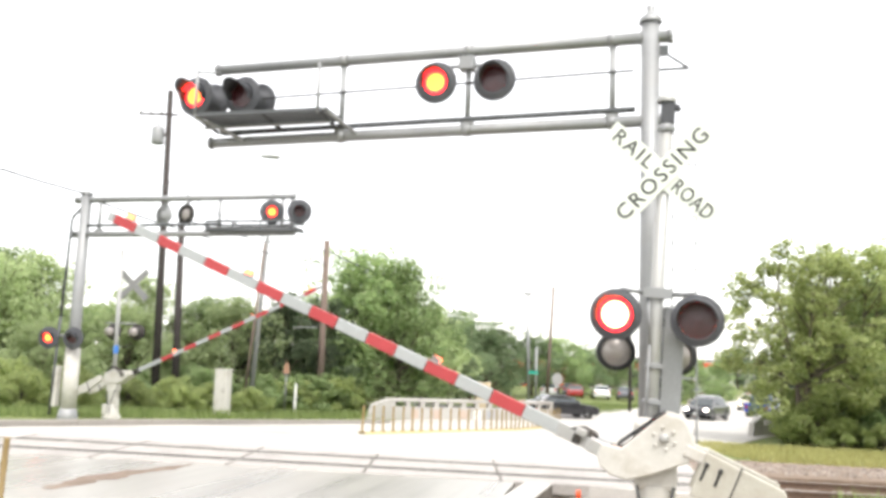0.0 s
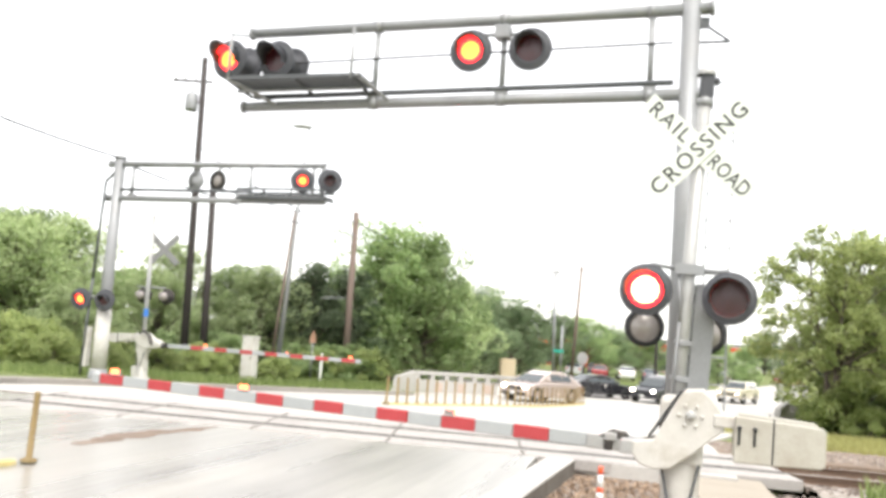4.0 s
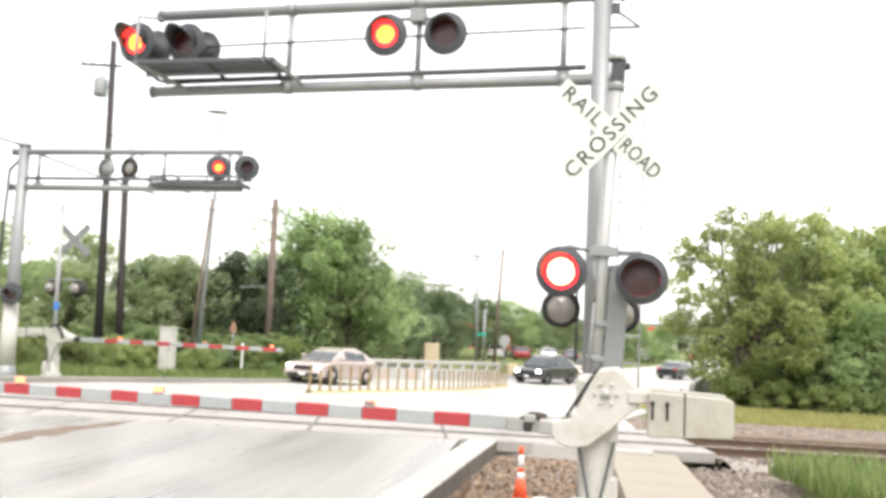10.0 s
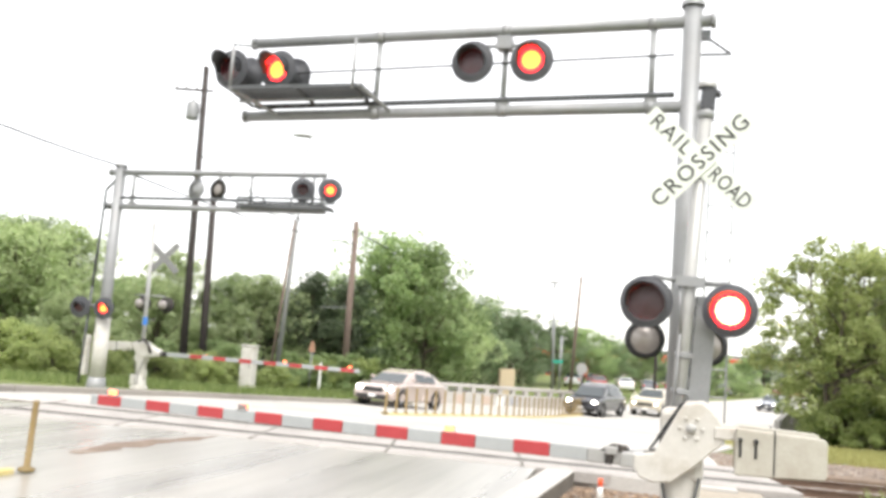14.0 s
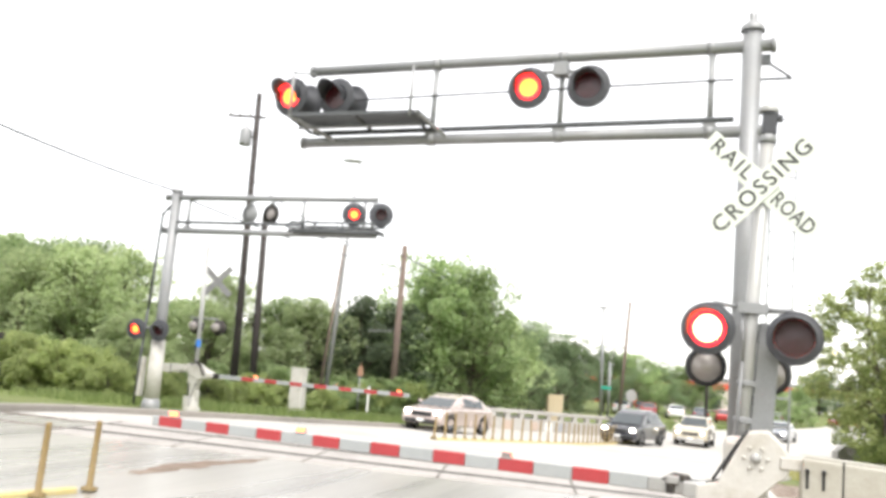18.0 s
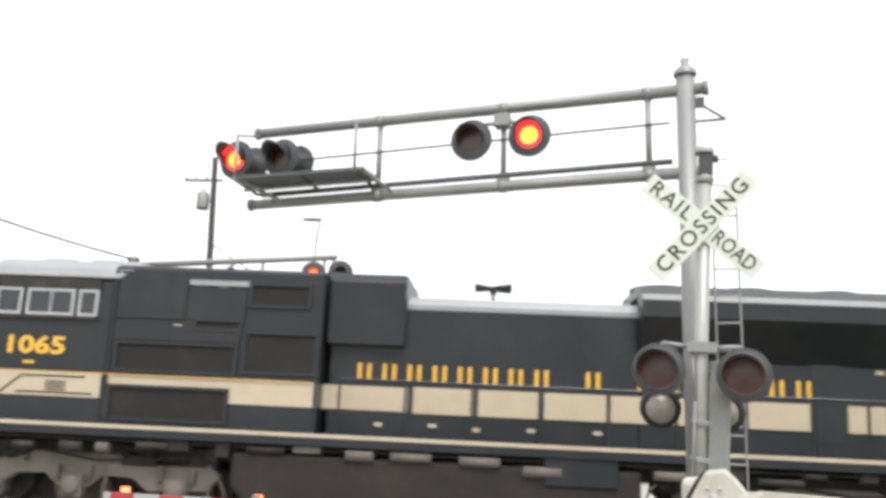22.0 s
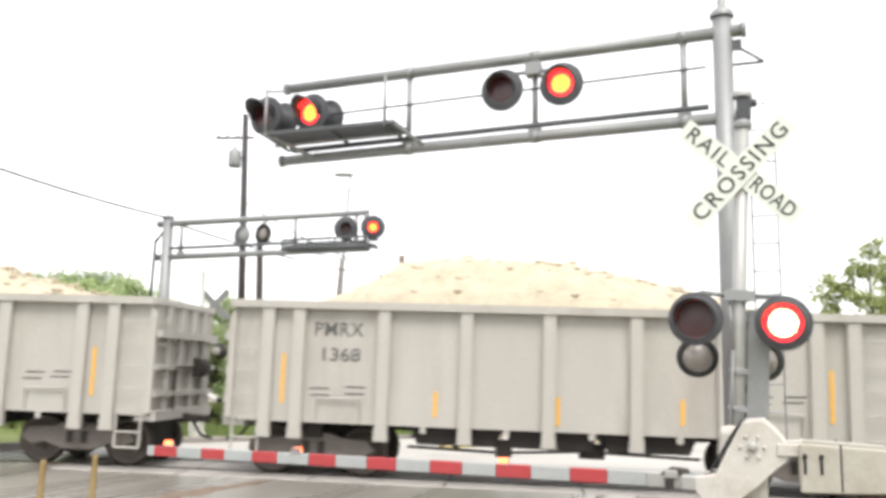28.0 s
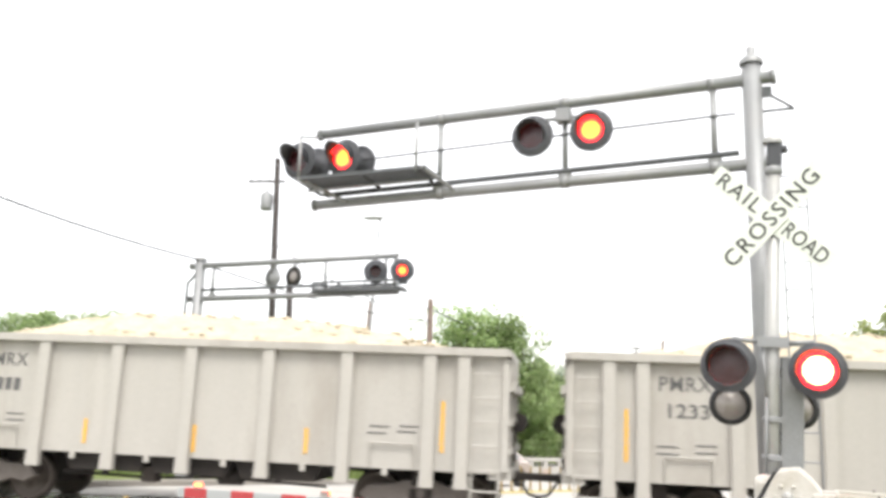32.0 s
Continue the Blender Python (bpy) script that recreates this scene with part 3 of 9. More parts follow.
def cantilever(base, turn, length, z_low, z_up, top, posts, r=0.11, walk_from=None, label="", pairs=(), wires=True, lip=0.25):
    """A mast with a two-tube arm along local -x; people-free service walk and lamp pairs on it."""
    x0, y0 = base
    g = gz(x0, y0)
    ob = thing("signal_cantilever", pose(x0, y0, g, 0, 0, turn), label, "signal")
    zl, zu, zt = z_low - g, z_up - g, top - g

    def sag(x):
        return 0.025 + 0.0145 * x
    bm = B()
    tube(bm, (0, 0, 0), (0, 0, zt), r * 1.06, r, 20)
    lathe(bm, [(0.26, -0.3), (0.26, 0.05), (r * 1.1, 0.06)], 16)
    part("mast", bm, GALV, ob)
    bm = B()
    lathe(bm, [(r * 1.22, 0), (r * 1.22, 0.05), (r * 0.7, 0.1), (0.04, 0.13), (0.05, 0.2), (0.0, 0.23)], 18, m=pose(0, 0, zt))
    part("cap", bm, GALV, ob)
    for name, z, e in (("upper_tube", zu, length - 0.03), ("lower_tube", zl, length)):
        bm = B()
        tube(bm, (lip, 0, z + sag(lip)), (-e, 0, z + sag(-e)), 0.07, 0.064, 16)
        tube(bm, (lip - 0.05, 0, z + sag(lip)), (lip, 0, z + sag(lip)), 0.085, n=16)
        tube(bm, (-e - 0.02, 0, z + sag(-e)), (-e + 0.02, 0, z + sag(-e)), 0.08, n=16)
        part(name, bm, GALV, ob)
    for p in posts:
        bm = B()
        tube(bm, (-p, 0, zl + 0.03 + sag(-p)), (-p, 0, zu - 0.03 + sag(-p)), 0.035, n=10)
        for zc, h in ((zl, 1), (zu, -1)):
            tube(bm, (-p - 0.05, 0, zc + sag(-p)), (-p + 0.05, 0, zc + sag(-p)), 0.078, n=14)
        box(bm, -p - 0.07, -p + 0.07, -0.06, 0.06, zl + 0.05 + sag(-p), zl + 0.13 + sag(-p))
        part("post", bm, GALV, ob)
    bm = B()
    tube(bm, (-0.16, -0.05, zl + 0.125 + sag(0)), (-length + 0.2, -0.05, zl + 0.11 + sag(-length)), 0.034, n=8)
    part("conduit", bm, WALKG, ob)
    bm = B()
    tube(bm, (-0.18, -0.04, (zl + zu) / 2 + 0.12), (-length + 0.25, -0.04, (zl + zu) / 2 + 0.0), 0.013, n=6)
    part("cable", bm, BLACK, ob)
    return ob, zl, zu


def near_signal():
    ob, zl, zu = cantilever((2.3, 9.32), -15.5, 5.52, 4.41, 5.385, 5.58, (0.42, 2.12, 3.73), 0.105,
                            label="grey steel cantilever mast and arm with red flashing lamps")
    # small bracket with a stay behind the mast
    bm = B()
    pipe(bm, [(0.1, 0, zu - 0.12), (0.42, 0, zu - 0.36), (0.1, 0, zu - 0.36)], 0.016, 6)
    box(bm, 0.09, 0.2, -0.02, 0.02, zu - 0.2, zu - 0.08)
    part("stay_bracket", bm, WALKG, ob)
    # ladder up the far side of the mast
    lad = B()
    for x in (0.24, 0.5):
        tube(lad, (x, 0.25, 1.2), (x, 0.25, 4.6), 0.011, n=6)
    z = 1.4
    while z < 4.6:
        tube(lad, (0.24, 0.25, z), (0.5, 0.25, z), 0.011, n=6)
        z += 0.3
    part("ladder", lad, GALV, ob)
    # the service walk at the arm's end
    wk = B()
    for k in range(5):
        y = -0.56 + 0.11 * k
        box(wk, -5.48, -3.68, y - 0.03, y + 0.03, zl + 0.13, zl + 0.175)
    for x in (-5.43, -4.53, -3.78):
        tube(wk, (x, -0.58, zl + 0.13), (x, 0.0, zl + 0.08), 0.022, n=6)
    part("service_walk", wk, WALKG, ob)
    for x, yy in ((-5.43, -0.58), (-3.8, -0.58)):
        bm = B()
        tube(bm, (x, yy, zl + 0.12), (x, yy, zl + 0.72), 0.02, n=8)
        part("walk_post", bm, GALV, ob)
    for pts, r in (([(-5.43, -0.58, zl + 0.7), (-5.43, 0.0, zl + 0.88)], 0.016), ([(-5.43, -0.6, zl + 0.14), (-5.0, 0.0, zl - 0.06)], 0.024), ([(-3.72, -0.6, zl + 0.16), (-3.5, 0.0, zl - 0.02)], 0.024), ([(-5.45, -0.3, zl + 0.06), (-3.75, -0.3, zl + 0.08)], 0.02), ([(-5.4, 0.0, zl + 0.08), (-3.7, 0.0, zl + 0.1)], 0.03)):
        bm = B()
        pipe(bm, pts, r, 6)
        part("walk_brace", bm, GALV, ob)
    # lamp pair in the arm, and one pair at its end, turned aside
    for x, ph in ((-2.48, 0), (-1.77, 1)):
        flasher(ob, (x, -0.16, zl + 0.545), -90, ph, hood=0.2, mode="early")
    bm = B()
    tube(bm, (-2.48, -0.02, zl + 0.78), (-1.77, -0.02, zl + 0.78), 0.025)
    box(bm, -2.22, -2.04, -0.11, 0.06, zl + 0.72, zl + 0.88)
    soften(bm, 0.02)
    part("junction_box", bm, GALV, ob)
    for x, y, ph in ((-5.62, -0.28, 0), (-5.0, -0.2, 1)):
        flasher(ob, (x, y, zl + 0.49), -98, ph, hood=0.3, depth=0.3)
        flasher(ob, (x + 0.07, y + 0.3, zl + 0.49), 82, 1 - ph, hood=0.2)
    # ---- the post with crossbuck, bell, lamps
    px, py = 2.27, 8.52
    g = gz(px, py)
    po = thing("crossing_signal", pose(px - 0.24, py, g, 0, 3, -10), "aluminium crossing signal post with crossbuck, bell and four red lamps", "signal")
    bm = B()
    tube(bm, (0, 0, 0.3), (0, 0, 4.12 - g), 0.068, n=18)
    part("post", bm, ALU, po)
    bm = B()
    lathe(bm, [(0.2, 0), (0.2, 0.04), (0.12, 0.12), (0.09, 0.34), (0.066, 0.36)], 16)
    part("base", bm, MECH, po)
    bm = B()
    lathe(bm, [(0.08, 0), (0.088, 0.02), (0.088, 0.06), (0.07, 0.08)], 14, m=pose(0, 0, 4.08 - g))
    part("collar", bm, GALV, po)
    bm = B()
    box(bm, -0.065, 0.075, -0.07, 0.07, 4.15 - g, 4.4 - g)
    soften(bm, 0.02, 2)
    tube(bm, (0.06, -0.02, 4.33 - g), (0.12, -0.03, 4.33 - g), 0.035, 0.045, 12)
    bell = part("bell", bm, HEADG, po)
    bm = B()
    lathe(bm, [(0.095, 0), (0.1, 0.03), (0.08, 0.065), (0.0, 0.08)], 16, m=pose(-0.01, 0, 4.39 - g))
    part("bell_cap", bm, ALU, bell)
    for z in (4.33, 4.06):
        bm = B()
        tube(bm, (0.06, 0.0, z - g), (0.21, 0.0, z + 0.005 - g), 0.007, n=6)
        part("rod", bm, HEADG, bell)
    crossbuck(po, (-0.02, -0.085, 3.62 - g), 6, level=-4.5)
    bm = B()
    lathe(bm, [(0.1, -0.05), (0.1, 0.05)], 14, m=pose(0, 0, 2.42 - g))
    box(bm, -0.14, 0.14, -0.1, -0.05, 2.37 - g, 2.47 - g)
    pipe(bm, [(-0.1, -0.03, 2.42 - g), (-0.36, -0.05, 2.44 - g), (-0.4, -0.07, 2.36 - g)], 0.024, 8)
    pipe(bm, [(0.1, -0.03, 2.42 - g), (0.36, -0.05, 2.44 - g), (0.4, -0.07, 2.36 - g)], 0.024, 8)
    part("lamp_arm", bm, GALV, po)
    for x, ph in ((-0.4, 0), (0.38, 1)):
        flasher(po, (x, -0.2, 2.17 - g), -100, ph, NEAR_DISC, mode="led", R=0.255, lens=0.175, hood=0.24)
    for x in (-0.36, 0.25):
        bm = B()
        lathe(bm, [(0.0, 0.06), (0.1, 0.045), (0.15, 0.0), (0.18, 0.0), (0.185, -0.03), (0.12, -0.16), (0, -0.2)], 24, m=Matrix.Translation((x, 0.3, 1.82 - g)) @ pose(0, 0, 0, 90, 0, 8))
        part("back_lamp", bm, [CLEAR], po, "clear frosted lamp in a dark ring")
        bm = B()
        lathe(bm, [(0.155, 0.03), (0.2, 0.03), (0.2, -0.06), (0.155, -0.06), (0.155, 0.03)], 24, m=Matrix.Translation((x, 0.3, 1.82 - g)) @ pose(0, 0, 0, 90, 0, 8))
        part("lamp_ring", bm, BLACK, po)
    # tall steel case fixed behind the post
    bm = B()
    box(bm, 0.08, 0.29, 0.03, 0.19, 0.72 - g, 2.3 - g)
    soften(bm, 0.012, 1)
    case = part("cable_case", bm, GALV, po, "grey steel cable case")
    bm = B()
    for z in (0.95, 1.5, 2.1):
        box(bm, 0.075, 0.092, 0.024, 0.04, z - g, z + 0.09 - g)
    part("latch", bm, WALKG, case, kind="stuff")
    for z in (0.8, 1.35, 1.7):
        bm = B()
        lathe(bm, [(0.074, -0.03), (0.082, -0.03), (0.082, 0.03), (0.074, 0.03)], 14, m=pose(0, 0, z - g))
        box(bm, -0.02, 0.1, -0.092, -0.07, z - 0.02 - g, z + 0.02 - g)
        part("band_clamp", bm, GALV, po)
    bm = B()
    pipe(bm, [(-0.05, -0.075, 1.05 - g), (-0.05, -0.085, 1.9 - g), (-0.09, -0.06, 2.36 - g)], 0.013, 8)
    part("lamp_conduit", bm, GALV, po)
    return po


near_signal()


# ---- crossing gates ----
def gate_lens():
    """A small lens block: lit towards +x, dull towards -x."""
    bm = B()
    box(bm, 0.0, 0.034, -0.045, 0.045, 0, 0.045)
    k = len(bm.faces)
    box(bm, -0.034, 0.0, -0.045, 0.045, 0, 0.045)
    bm.faces.ensure_lookup_table()
    for f in bm.faces[k:]:
        f.material_index = 1
    return mesh_of("lens", bm, [GATE_LAMP, GATE_DARK])


GATE_DISC = gate_lens()


def gate(pivot, yaw, length, root, drop, stripes, lamps, label, big=True):
    """The swinging arm with its counterweights, drawn lowered; +x runs along the arm, the shaft is at the origin."""
    ob = thing("crossing_gate", pose(*pivot, 0, 0, yaw), label, "gate")
    w = 0.055
    half = 0.062
    edges = [root] + sorted(stripes) + [length]
    for k, (a, b) in enumerate(zip(edges, edges[1:])):
        bm = B()
        taper = 0.5 * (1 - 0.25 * (a + b) / 2 / length)
        box(bm, a + 0.002, b - 0.002, -w * taper, w * taper, -drop - half * (1.1 - 0.2 * a / length), -drop + half * (1.1 - 0.2 * a / length))
        soften(bm, 0.008, 1)
        part("gate_board", bm, GATER if k % 2 else GATEW, ob)
    for x, phase in lamps:
        bm = B()
        box(bm, x - 0.06, x + 0.06, -0.03, 0.03, -drop + 0.06, -drop + 0.078)
        lamp = part("gate_lamp", bm, ALU, ob)
        d = share("lens", GATE_DISC, lamp, pose(x, 0, -drop + 0.078, 0, 0, 90 if big else -90))
        if phase is not None:
            FLASHERS.append((d, phase, "early"))
    if big:
        for s in (-1, 1):
            bm = B()
            y0, y1 = (0.2, 0.24) if s > 0 else (-0.24, -0.2)
            slab(bm, [(0.5, -drop - 0.05), (0.5, -drop + 0.07), (0.32, -drop + 0.1), (0.13, 0.12), (0.07, 0.22), (-0.1, 0.24), (-0.2, 0.15), (-0.28, 0.05), (-0.28, -0.12), (-0.18, -0.2), (-0.04, -0.34), (0.16, -0.5), (0.32, -0.52), (0.44, -0.48)], y0, y1)
            soften(bm, 0.012, 1)
            part("arm_casting", bm, MECH, ob)
            for a in range(6):
                bm = B()
                lathe(bm, [(0.017, 0), (0.017, 0.018), (0, 0.02)], 6, m=Matrix.Translation((0.1 * math.cos(a * 1.047), y1 if s > 0 else y0, 0.1 * math.sin(a * 1.047))) @ pose(0, 0, 0, -90 * s, 0, 0))
                part("bolt", bm, MECH, ob)
            bm = B()
            lathe(bm, [(0.045, 0), (0.045, 0.03), (0.02, 0.045), (0, 0.045)], 12, m=Matrix.Translation((0, y1 if s > 0 else y0, 0)) @ pose(0, 0, 0, -90 * s, 0, 0))
            part("shaft_end", bm, ALU, ob)
            bm = B()
            slab(bm, [(-0.38, 0.05), (-1.1, 0.02), (-1.13, -0.01), (-1.13, -0.3), (-1.1, -0.33), (-0.7, -0.35), (-0.38, -0.36)], *((0.245, 0.33) if s > 0 else (-0.33, -0.245)))
            soften(bm, 0.01, 1)
            wt = part("counterweight", bm, COUNTW, ob)
            bm = B()
            box(bm, -0.42, -0.2, *((0.2, 0.26) if s > 0 else (-0.26, -0.2)), -0.07, 0.04)
            soften(bm, 0.01, 1)
            part("weight_arm", bm, MECH, ob)
            bm = B()
            box(bm, -0.71, -0.697, *((0.31, 0.336) if s > 0 else (-0.336, -0.31)), -0.335, 0.055)
            part("seam", bm, BLACK, wt)
            for x in (-0.42, -0.55):
                bm = B()
                box(bm, x - 0.012, x + 0.012, *((0.31, 0.338) if s > 0 else (-0.338, -0.31)), -0.2, -0.06)
                lathe(bm, [(0.022, 0), (0.022, 0.02), (0, 0.02)], 6, m=Matrix.Translation((x, 0.33 * s, -0.05)) @ pose(0, 0, 0, -90 * s, 0, 0))
                part("slot", bm, BLACK, wt)
        # black slab drawn for the shaded gap between the two casting plates
        bm = B()
        slab(bm, [(0.36, -drop + 0.1), (0.37, -drop + 0.13), (0.15, 0.15), (0.09, 0.22), (0.07, 0.2), (0.14, 0.1)], -0.19, 0.19)
        part("gap_shade", bm, BLACK, ob)
        bm = B()
        slab(bm, [(0.55, -drop + 0.05), (0.58, -drop + 0.11), (0.72, -drop + 0.12), (0.84, -drop + 0.05)], -0.06, 0.06)
        slab(bm, [(0.7, -drop - 0.07), (0.7, -drop + 0.1), (0.78, -drop + 0.1), (0.78, -drop - 0.07)], -0.075, 0.075)
        soften(bm, 0.01, 1)
        part("shear_bracket", bm, DARK, ob)
        bm = B()
        box(bm, 0.5, 0.95, -0.05, 0.05, -drop - 0.07, -drop + 0.07)
        box(bm, 0.42, 0.62, -0.23, 0.23, -drop - 0.06, -drop + 0.07)
        box(bm, 0.66, 0.78, -0.09, 0.09, -drop + 0.02, -drop + 0.1)
        soften(bm, 0.012, 1)
        part("arm_root", bm, ALU, ob)
    else:
        bm = B()
        slab(bm, [(0.75, -drop - 0.07), (0.75, -drop + 0.07), (0.3, 0.12), (0.1, 0.24), (-0.2, 0.24), (-0.3, 0.08), (-0.2, -0.12), (0.2, -0.3)], -0.2, 0.2)
        soften(bm, 0.03, 1)
        part("arm_casting", bm, MECH, ob)
        for y0, y1 in ((-0.34, -0.24), (0.24, 0.34)):
            bm = B()
            slab(bm, [(-0.25, 0.2), (-1.3, 0.16), (-1.3, -0.1), (-0.9, -0.14), (-0.25, 0.02)], y0, y1)
            soften(bm, 0.02, 1)
            wt = part("counterweight", bm, MECH, ob)
            bm = B()
            box(bm, -0.83, -0.8, y0 - 0.004, y1 + 0.004, -0.14, 0.18)
            part("seam", bm, DARK, wt)
        for a in (0.12, 0.2):
            bm = B()
            pipe(bm, [(-0.05, -0.23, 0.22), (a, -0.25, 0.32), (a + 0.22, -0.24, 0.15), (a + 0.3, -0.22, -drop)], 0.022, 6)
            part("hose", bm, DARK, ob)
        bm = B()
        box(bm, 0.62, 0.95, -0.07, 0.07, -drop - 0.08, -drop + 0.08)
        part("arm_root", bm, DARK, ob)
    return ob


NEAR_STRIPES = [6.62, 6.30, 5.96, 5.65, 5.28, 4.96, 4.56, 4.23, 3.86, 3.52, 3.14, 2.79, 2.43, 2.07, 1.68, 1.32]
NEAR_GATE = gate((2.18, 8.2, 1.04), 164, 6.72, 0.72, 0.35, NEAR_STRIPES, ((6.42, None), (4.72, 0), (2.35, 1)), "red and white striped crossing gate with worn white counterweights")
NEAR_SWING = [(0.0, 22.0), (0.5, 17.4), (1.0, 12.6), (1.5, 8.4), (2.0, 4.7), (2.5, 3.7), (3.0, 3.1), (3.5, 2.0), (4.5, 0.8), (5.5, 0.2), (7.0, 0.0), (32.0, 0.0)]

FAR_STRIPES = [7.75, 7.3, 6.85, 6.4, 5.95, 5.5, 5.05, 4.6, 4.15, 3.7, 3.2, 2.75, 2.3, 1.85]
FAR_GATE = gate((-10.75, 28.95, 0.7), -16, 7.95, 0.7, 0.12, FAR_STRIPES, ((7.6, None), (5.35, 1), (2.4, 0)), "red and white striped gate across the far lanes", False)
FAR_SWING = [(0.0, 24.0), (0.5, 18.6), (1.0, 13.2), (1.5, 8.2), (2.0, 3.9), (2.5, 1.2), (3.0, 0.0), (32.0, 0.0)]


def gate_stand(x, y, top, label):
    g = gz(x, y)
    ob = thing("gate_stand", pose(x, y, g, 0, 0, -16), label, "gate machine")
    bm = B()
    box(bm, -0.2, 0.2, -0.17, 0.17, top - g - 0.5, top - g + 0.16)
    soften(bm, 0.06, 2)
    part("machine_case", bm, MECH, ob)
    bm = B()
    lathe(bm, [(0.2, -0.3), (0.2, 0.04), (0.17, 0.08), (0.14, 0.35), (0.16, 0.55), (0.19, top - g - 0.45)], 14)
    part("stand", bm, MECH, ob)
    for a in (-1, 1):
        bm = B()
        pipe(bm, [(0.17 * a, -0.16, top - g - 0.45), (0.05 * a, -0.2, 0.45), (0.04 * a, -0.19, 0.15)], 0.014, 6)
        part("conduit", bm, WALKG, ob)
        bm = B()
        box(bm, 0.13 * a - 0.1, 0.13 * a + 0.08, -0.24 if a < 0 else -0.1, -0.06 if a < 0 else 0.08, 0.12 if a < 0 else 0.34, 0.46 if a < 0 else 0.66)
        soften(bm, 0.02, 1)
        part("anchor_box", bm, MECH, ob)
    return ob


gate_stand(2.11, 8.27, 1.04, "worn white gate machine on its stand beside the road")
gate_stand(-10.75, 28.95, 0.75, "white gate machine beside the far lanes")


def swing_rows(pivot, yaw, table):
    return [(t, pose(*pivot, 0, 0, yaw) @ pose(0, 0, 0, 0, -a, 0)) for t, a in table]


# ---- the far signals ----
def far_signal():
    x0, y0 = -11.32, 26.84
    g = gz(x0, y0)
    ob = thing("signal_cantilever", pose(x0, y0, g, 0, 0, -16), "grey steel cantilever over the far lanes with red flashing lamps", "signal")
    zl, zu, zt = 5.2 - g, 6.3 - g, 6.48 - g
    bm = B()
    tube(bm, (0, 0, 0), (0, 0, zt), 0.19, 0.165, 18)
    lathe(bm, [(0.3, 0), (0.3, 0.06), (0.26, 0.3), (0.2, 0.32)], 16)
    part("mast", bm, GALV, ob)
    bm = B()
    lathe(bm, [(0.2, 0), (0.2, 0.06), (0.06, 0.12), (0, 0.14)], 16, m=pose(0, 0, zt))
    part("cap", bm, GALV, ob)
    for n, z, e in (("upper_tube", zu, 7.25), ("lower_tube", zl, 7.3)):
        bm = B()
        tube(bm, (-0.35, 0, z), (e, 0, z), 0.1, 0.085, 14)
        tube(bm, (-0.38, 0, z), (-0.33, 0, z), 0.12, n=14)
        part(n, bm, GALV, ob)
    for x in (0.55, 4.78, 6.86, 7.16):
        bm = B()
        tube(bm, (x, 0, zl), (x, 0, zu), 0.055, n=8)
        box(bm, x - 0.1, x + 0.1, -0.08, 0.08, zl + 0.06, zl + 0.16)
        part("post", bm, GALV, ob)
    bm = B()
    tube(bm, (0.2, -0.08, zl + 0.27), (4.9, -0.08, zl + 0.27), 0.05, n=8)
    part("conduit", bm, WALKG, ob)
    for y, z, r in ((-0.45, 0.02, 0.05), (-0.45, 0.3, 0.035), (0.3, 0.3, 0.035), (-0.1, 0.08, 0.05), (0.12, 0.08, 0.05)):
        bm = B()
        tube(bm, (4.6, y, zl + z), (7.45, y, zl + z), r, n=8)
        part("walk_rail", bm, WALKG, ob)
    for x in (4.62, 5.5, 6.4, 7.42):
        bm = B()
        tube(bm, (x, -0.5, zl + 0.04), (x, 0.34, zl + 0.04), 0.035, n=6)
        tube(bm, (x, -0.45, zl + 0.02), (x, -0.45, zl + 0.3), 0.025, n=6)
        part("walk_bearer", bm, WALKG, ob)
    bm = B()
    box(bm, 4.6, 7.45, -0.42, 0.28, zl + 0.1, zl + 0.14)
    part("service_walk", bm, WALKG, ob)
    bm = B()
    tube(bm, (6.0, -0.05, zl + 0.15), (6.0, -0.05, zl + 0.7), 0.012, n=6)
    part("walk_post", bm, GALV, ob)
    # lamps for both directions
    for x, ph in ((6.62, 0), (7.5, 1)):
        flasher(ob, (x, -0.2, zl + 0.6), -65, ph, R=0.36, lens=0.16, hood=0.34, depth=0.4)
    for x, ring, face in ((2.78, GALV, GALV), (3.56, DARK, CLEAR)):
        bm = B()
        lathe(bm, [(0.0, 0.05), (0.14, 0.04), (0.2, 0.0), (0.21, -0.04), (0.15, -0.22), (0, -0.25)], 22, m=Matrix.Translation((x, 0.1, zl + 0.62)) @ pose(0, 0, 0, 90, 0, -12))
        back = part("lamp_back", bm, face, ob)
        bm = B()
        lathe(bm, [(0.2, 0.06), (0.32, 0.02), (0.33, -0.02), (0.28, -0.05), (0.2, 0.0)], 22, m=Matrix.Translation((x, 0.1, zl + 0.62)) @ pose(0, 0, 0, 90, 0, -12))
        part("backboard", bm, ring, back)
        bm = B()
        pipe(bm, [(x, 0.0, zl + 0.9), (x + 0.25, -0.02, zl + 1.02), (x + 0.45, -0.02, zu - 0.05)], 0.03, 6)
        part("hanger", bm, GALV, back)
    for x, ph in ((-0.7, 0), (0.2, 1)):
        flasher(ob, (x, -0.3, 1.93 - g), -82, ph, R=0.34, lens=0.16, hood=0.26, depth=0.32, mode="led")
    bm = B()
    tube(bm, (-0.7, -0.16, 2.0 - g), (0.2, -0.16, 2.0 - g), 0.04, n=8)
    part("lamp_arm", bm, GALV, ob)
    bm = B()
    pipe(bm, [(0.0, -0.1, zl + 0.9), (-0.35, -0.15, zl + 0.5), (-0.45, -0.15, 2.6 - g), (-0.6, -0.1, 0.1)], 0.045, 8)
    part("cable_drop", bm, WALKG, ob)
    bm = B()
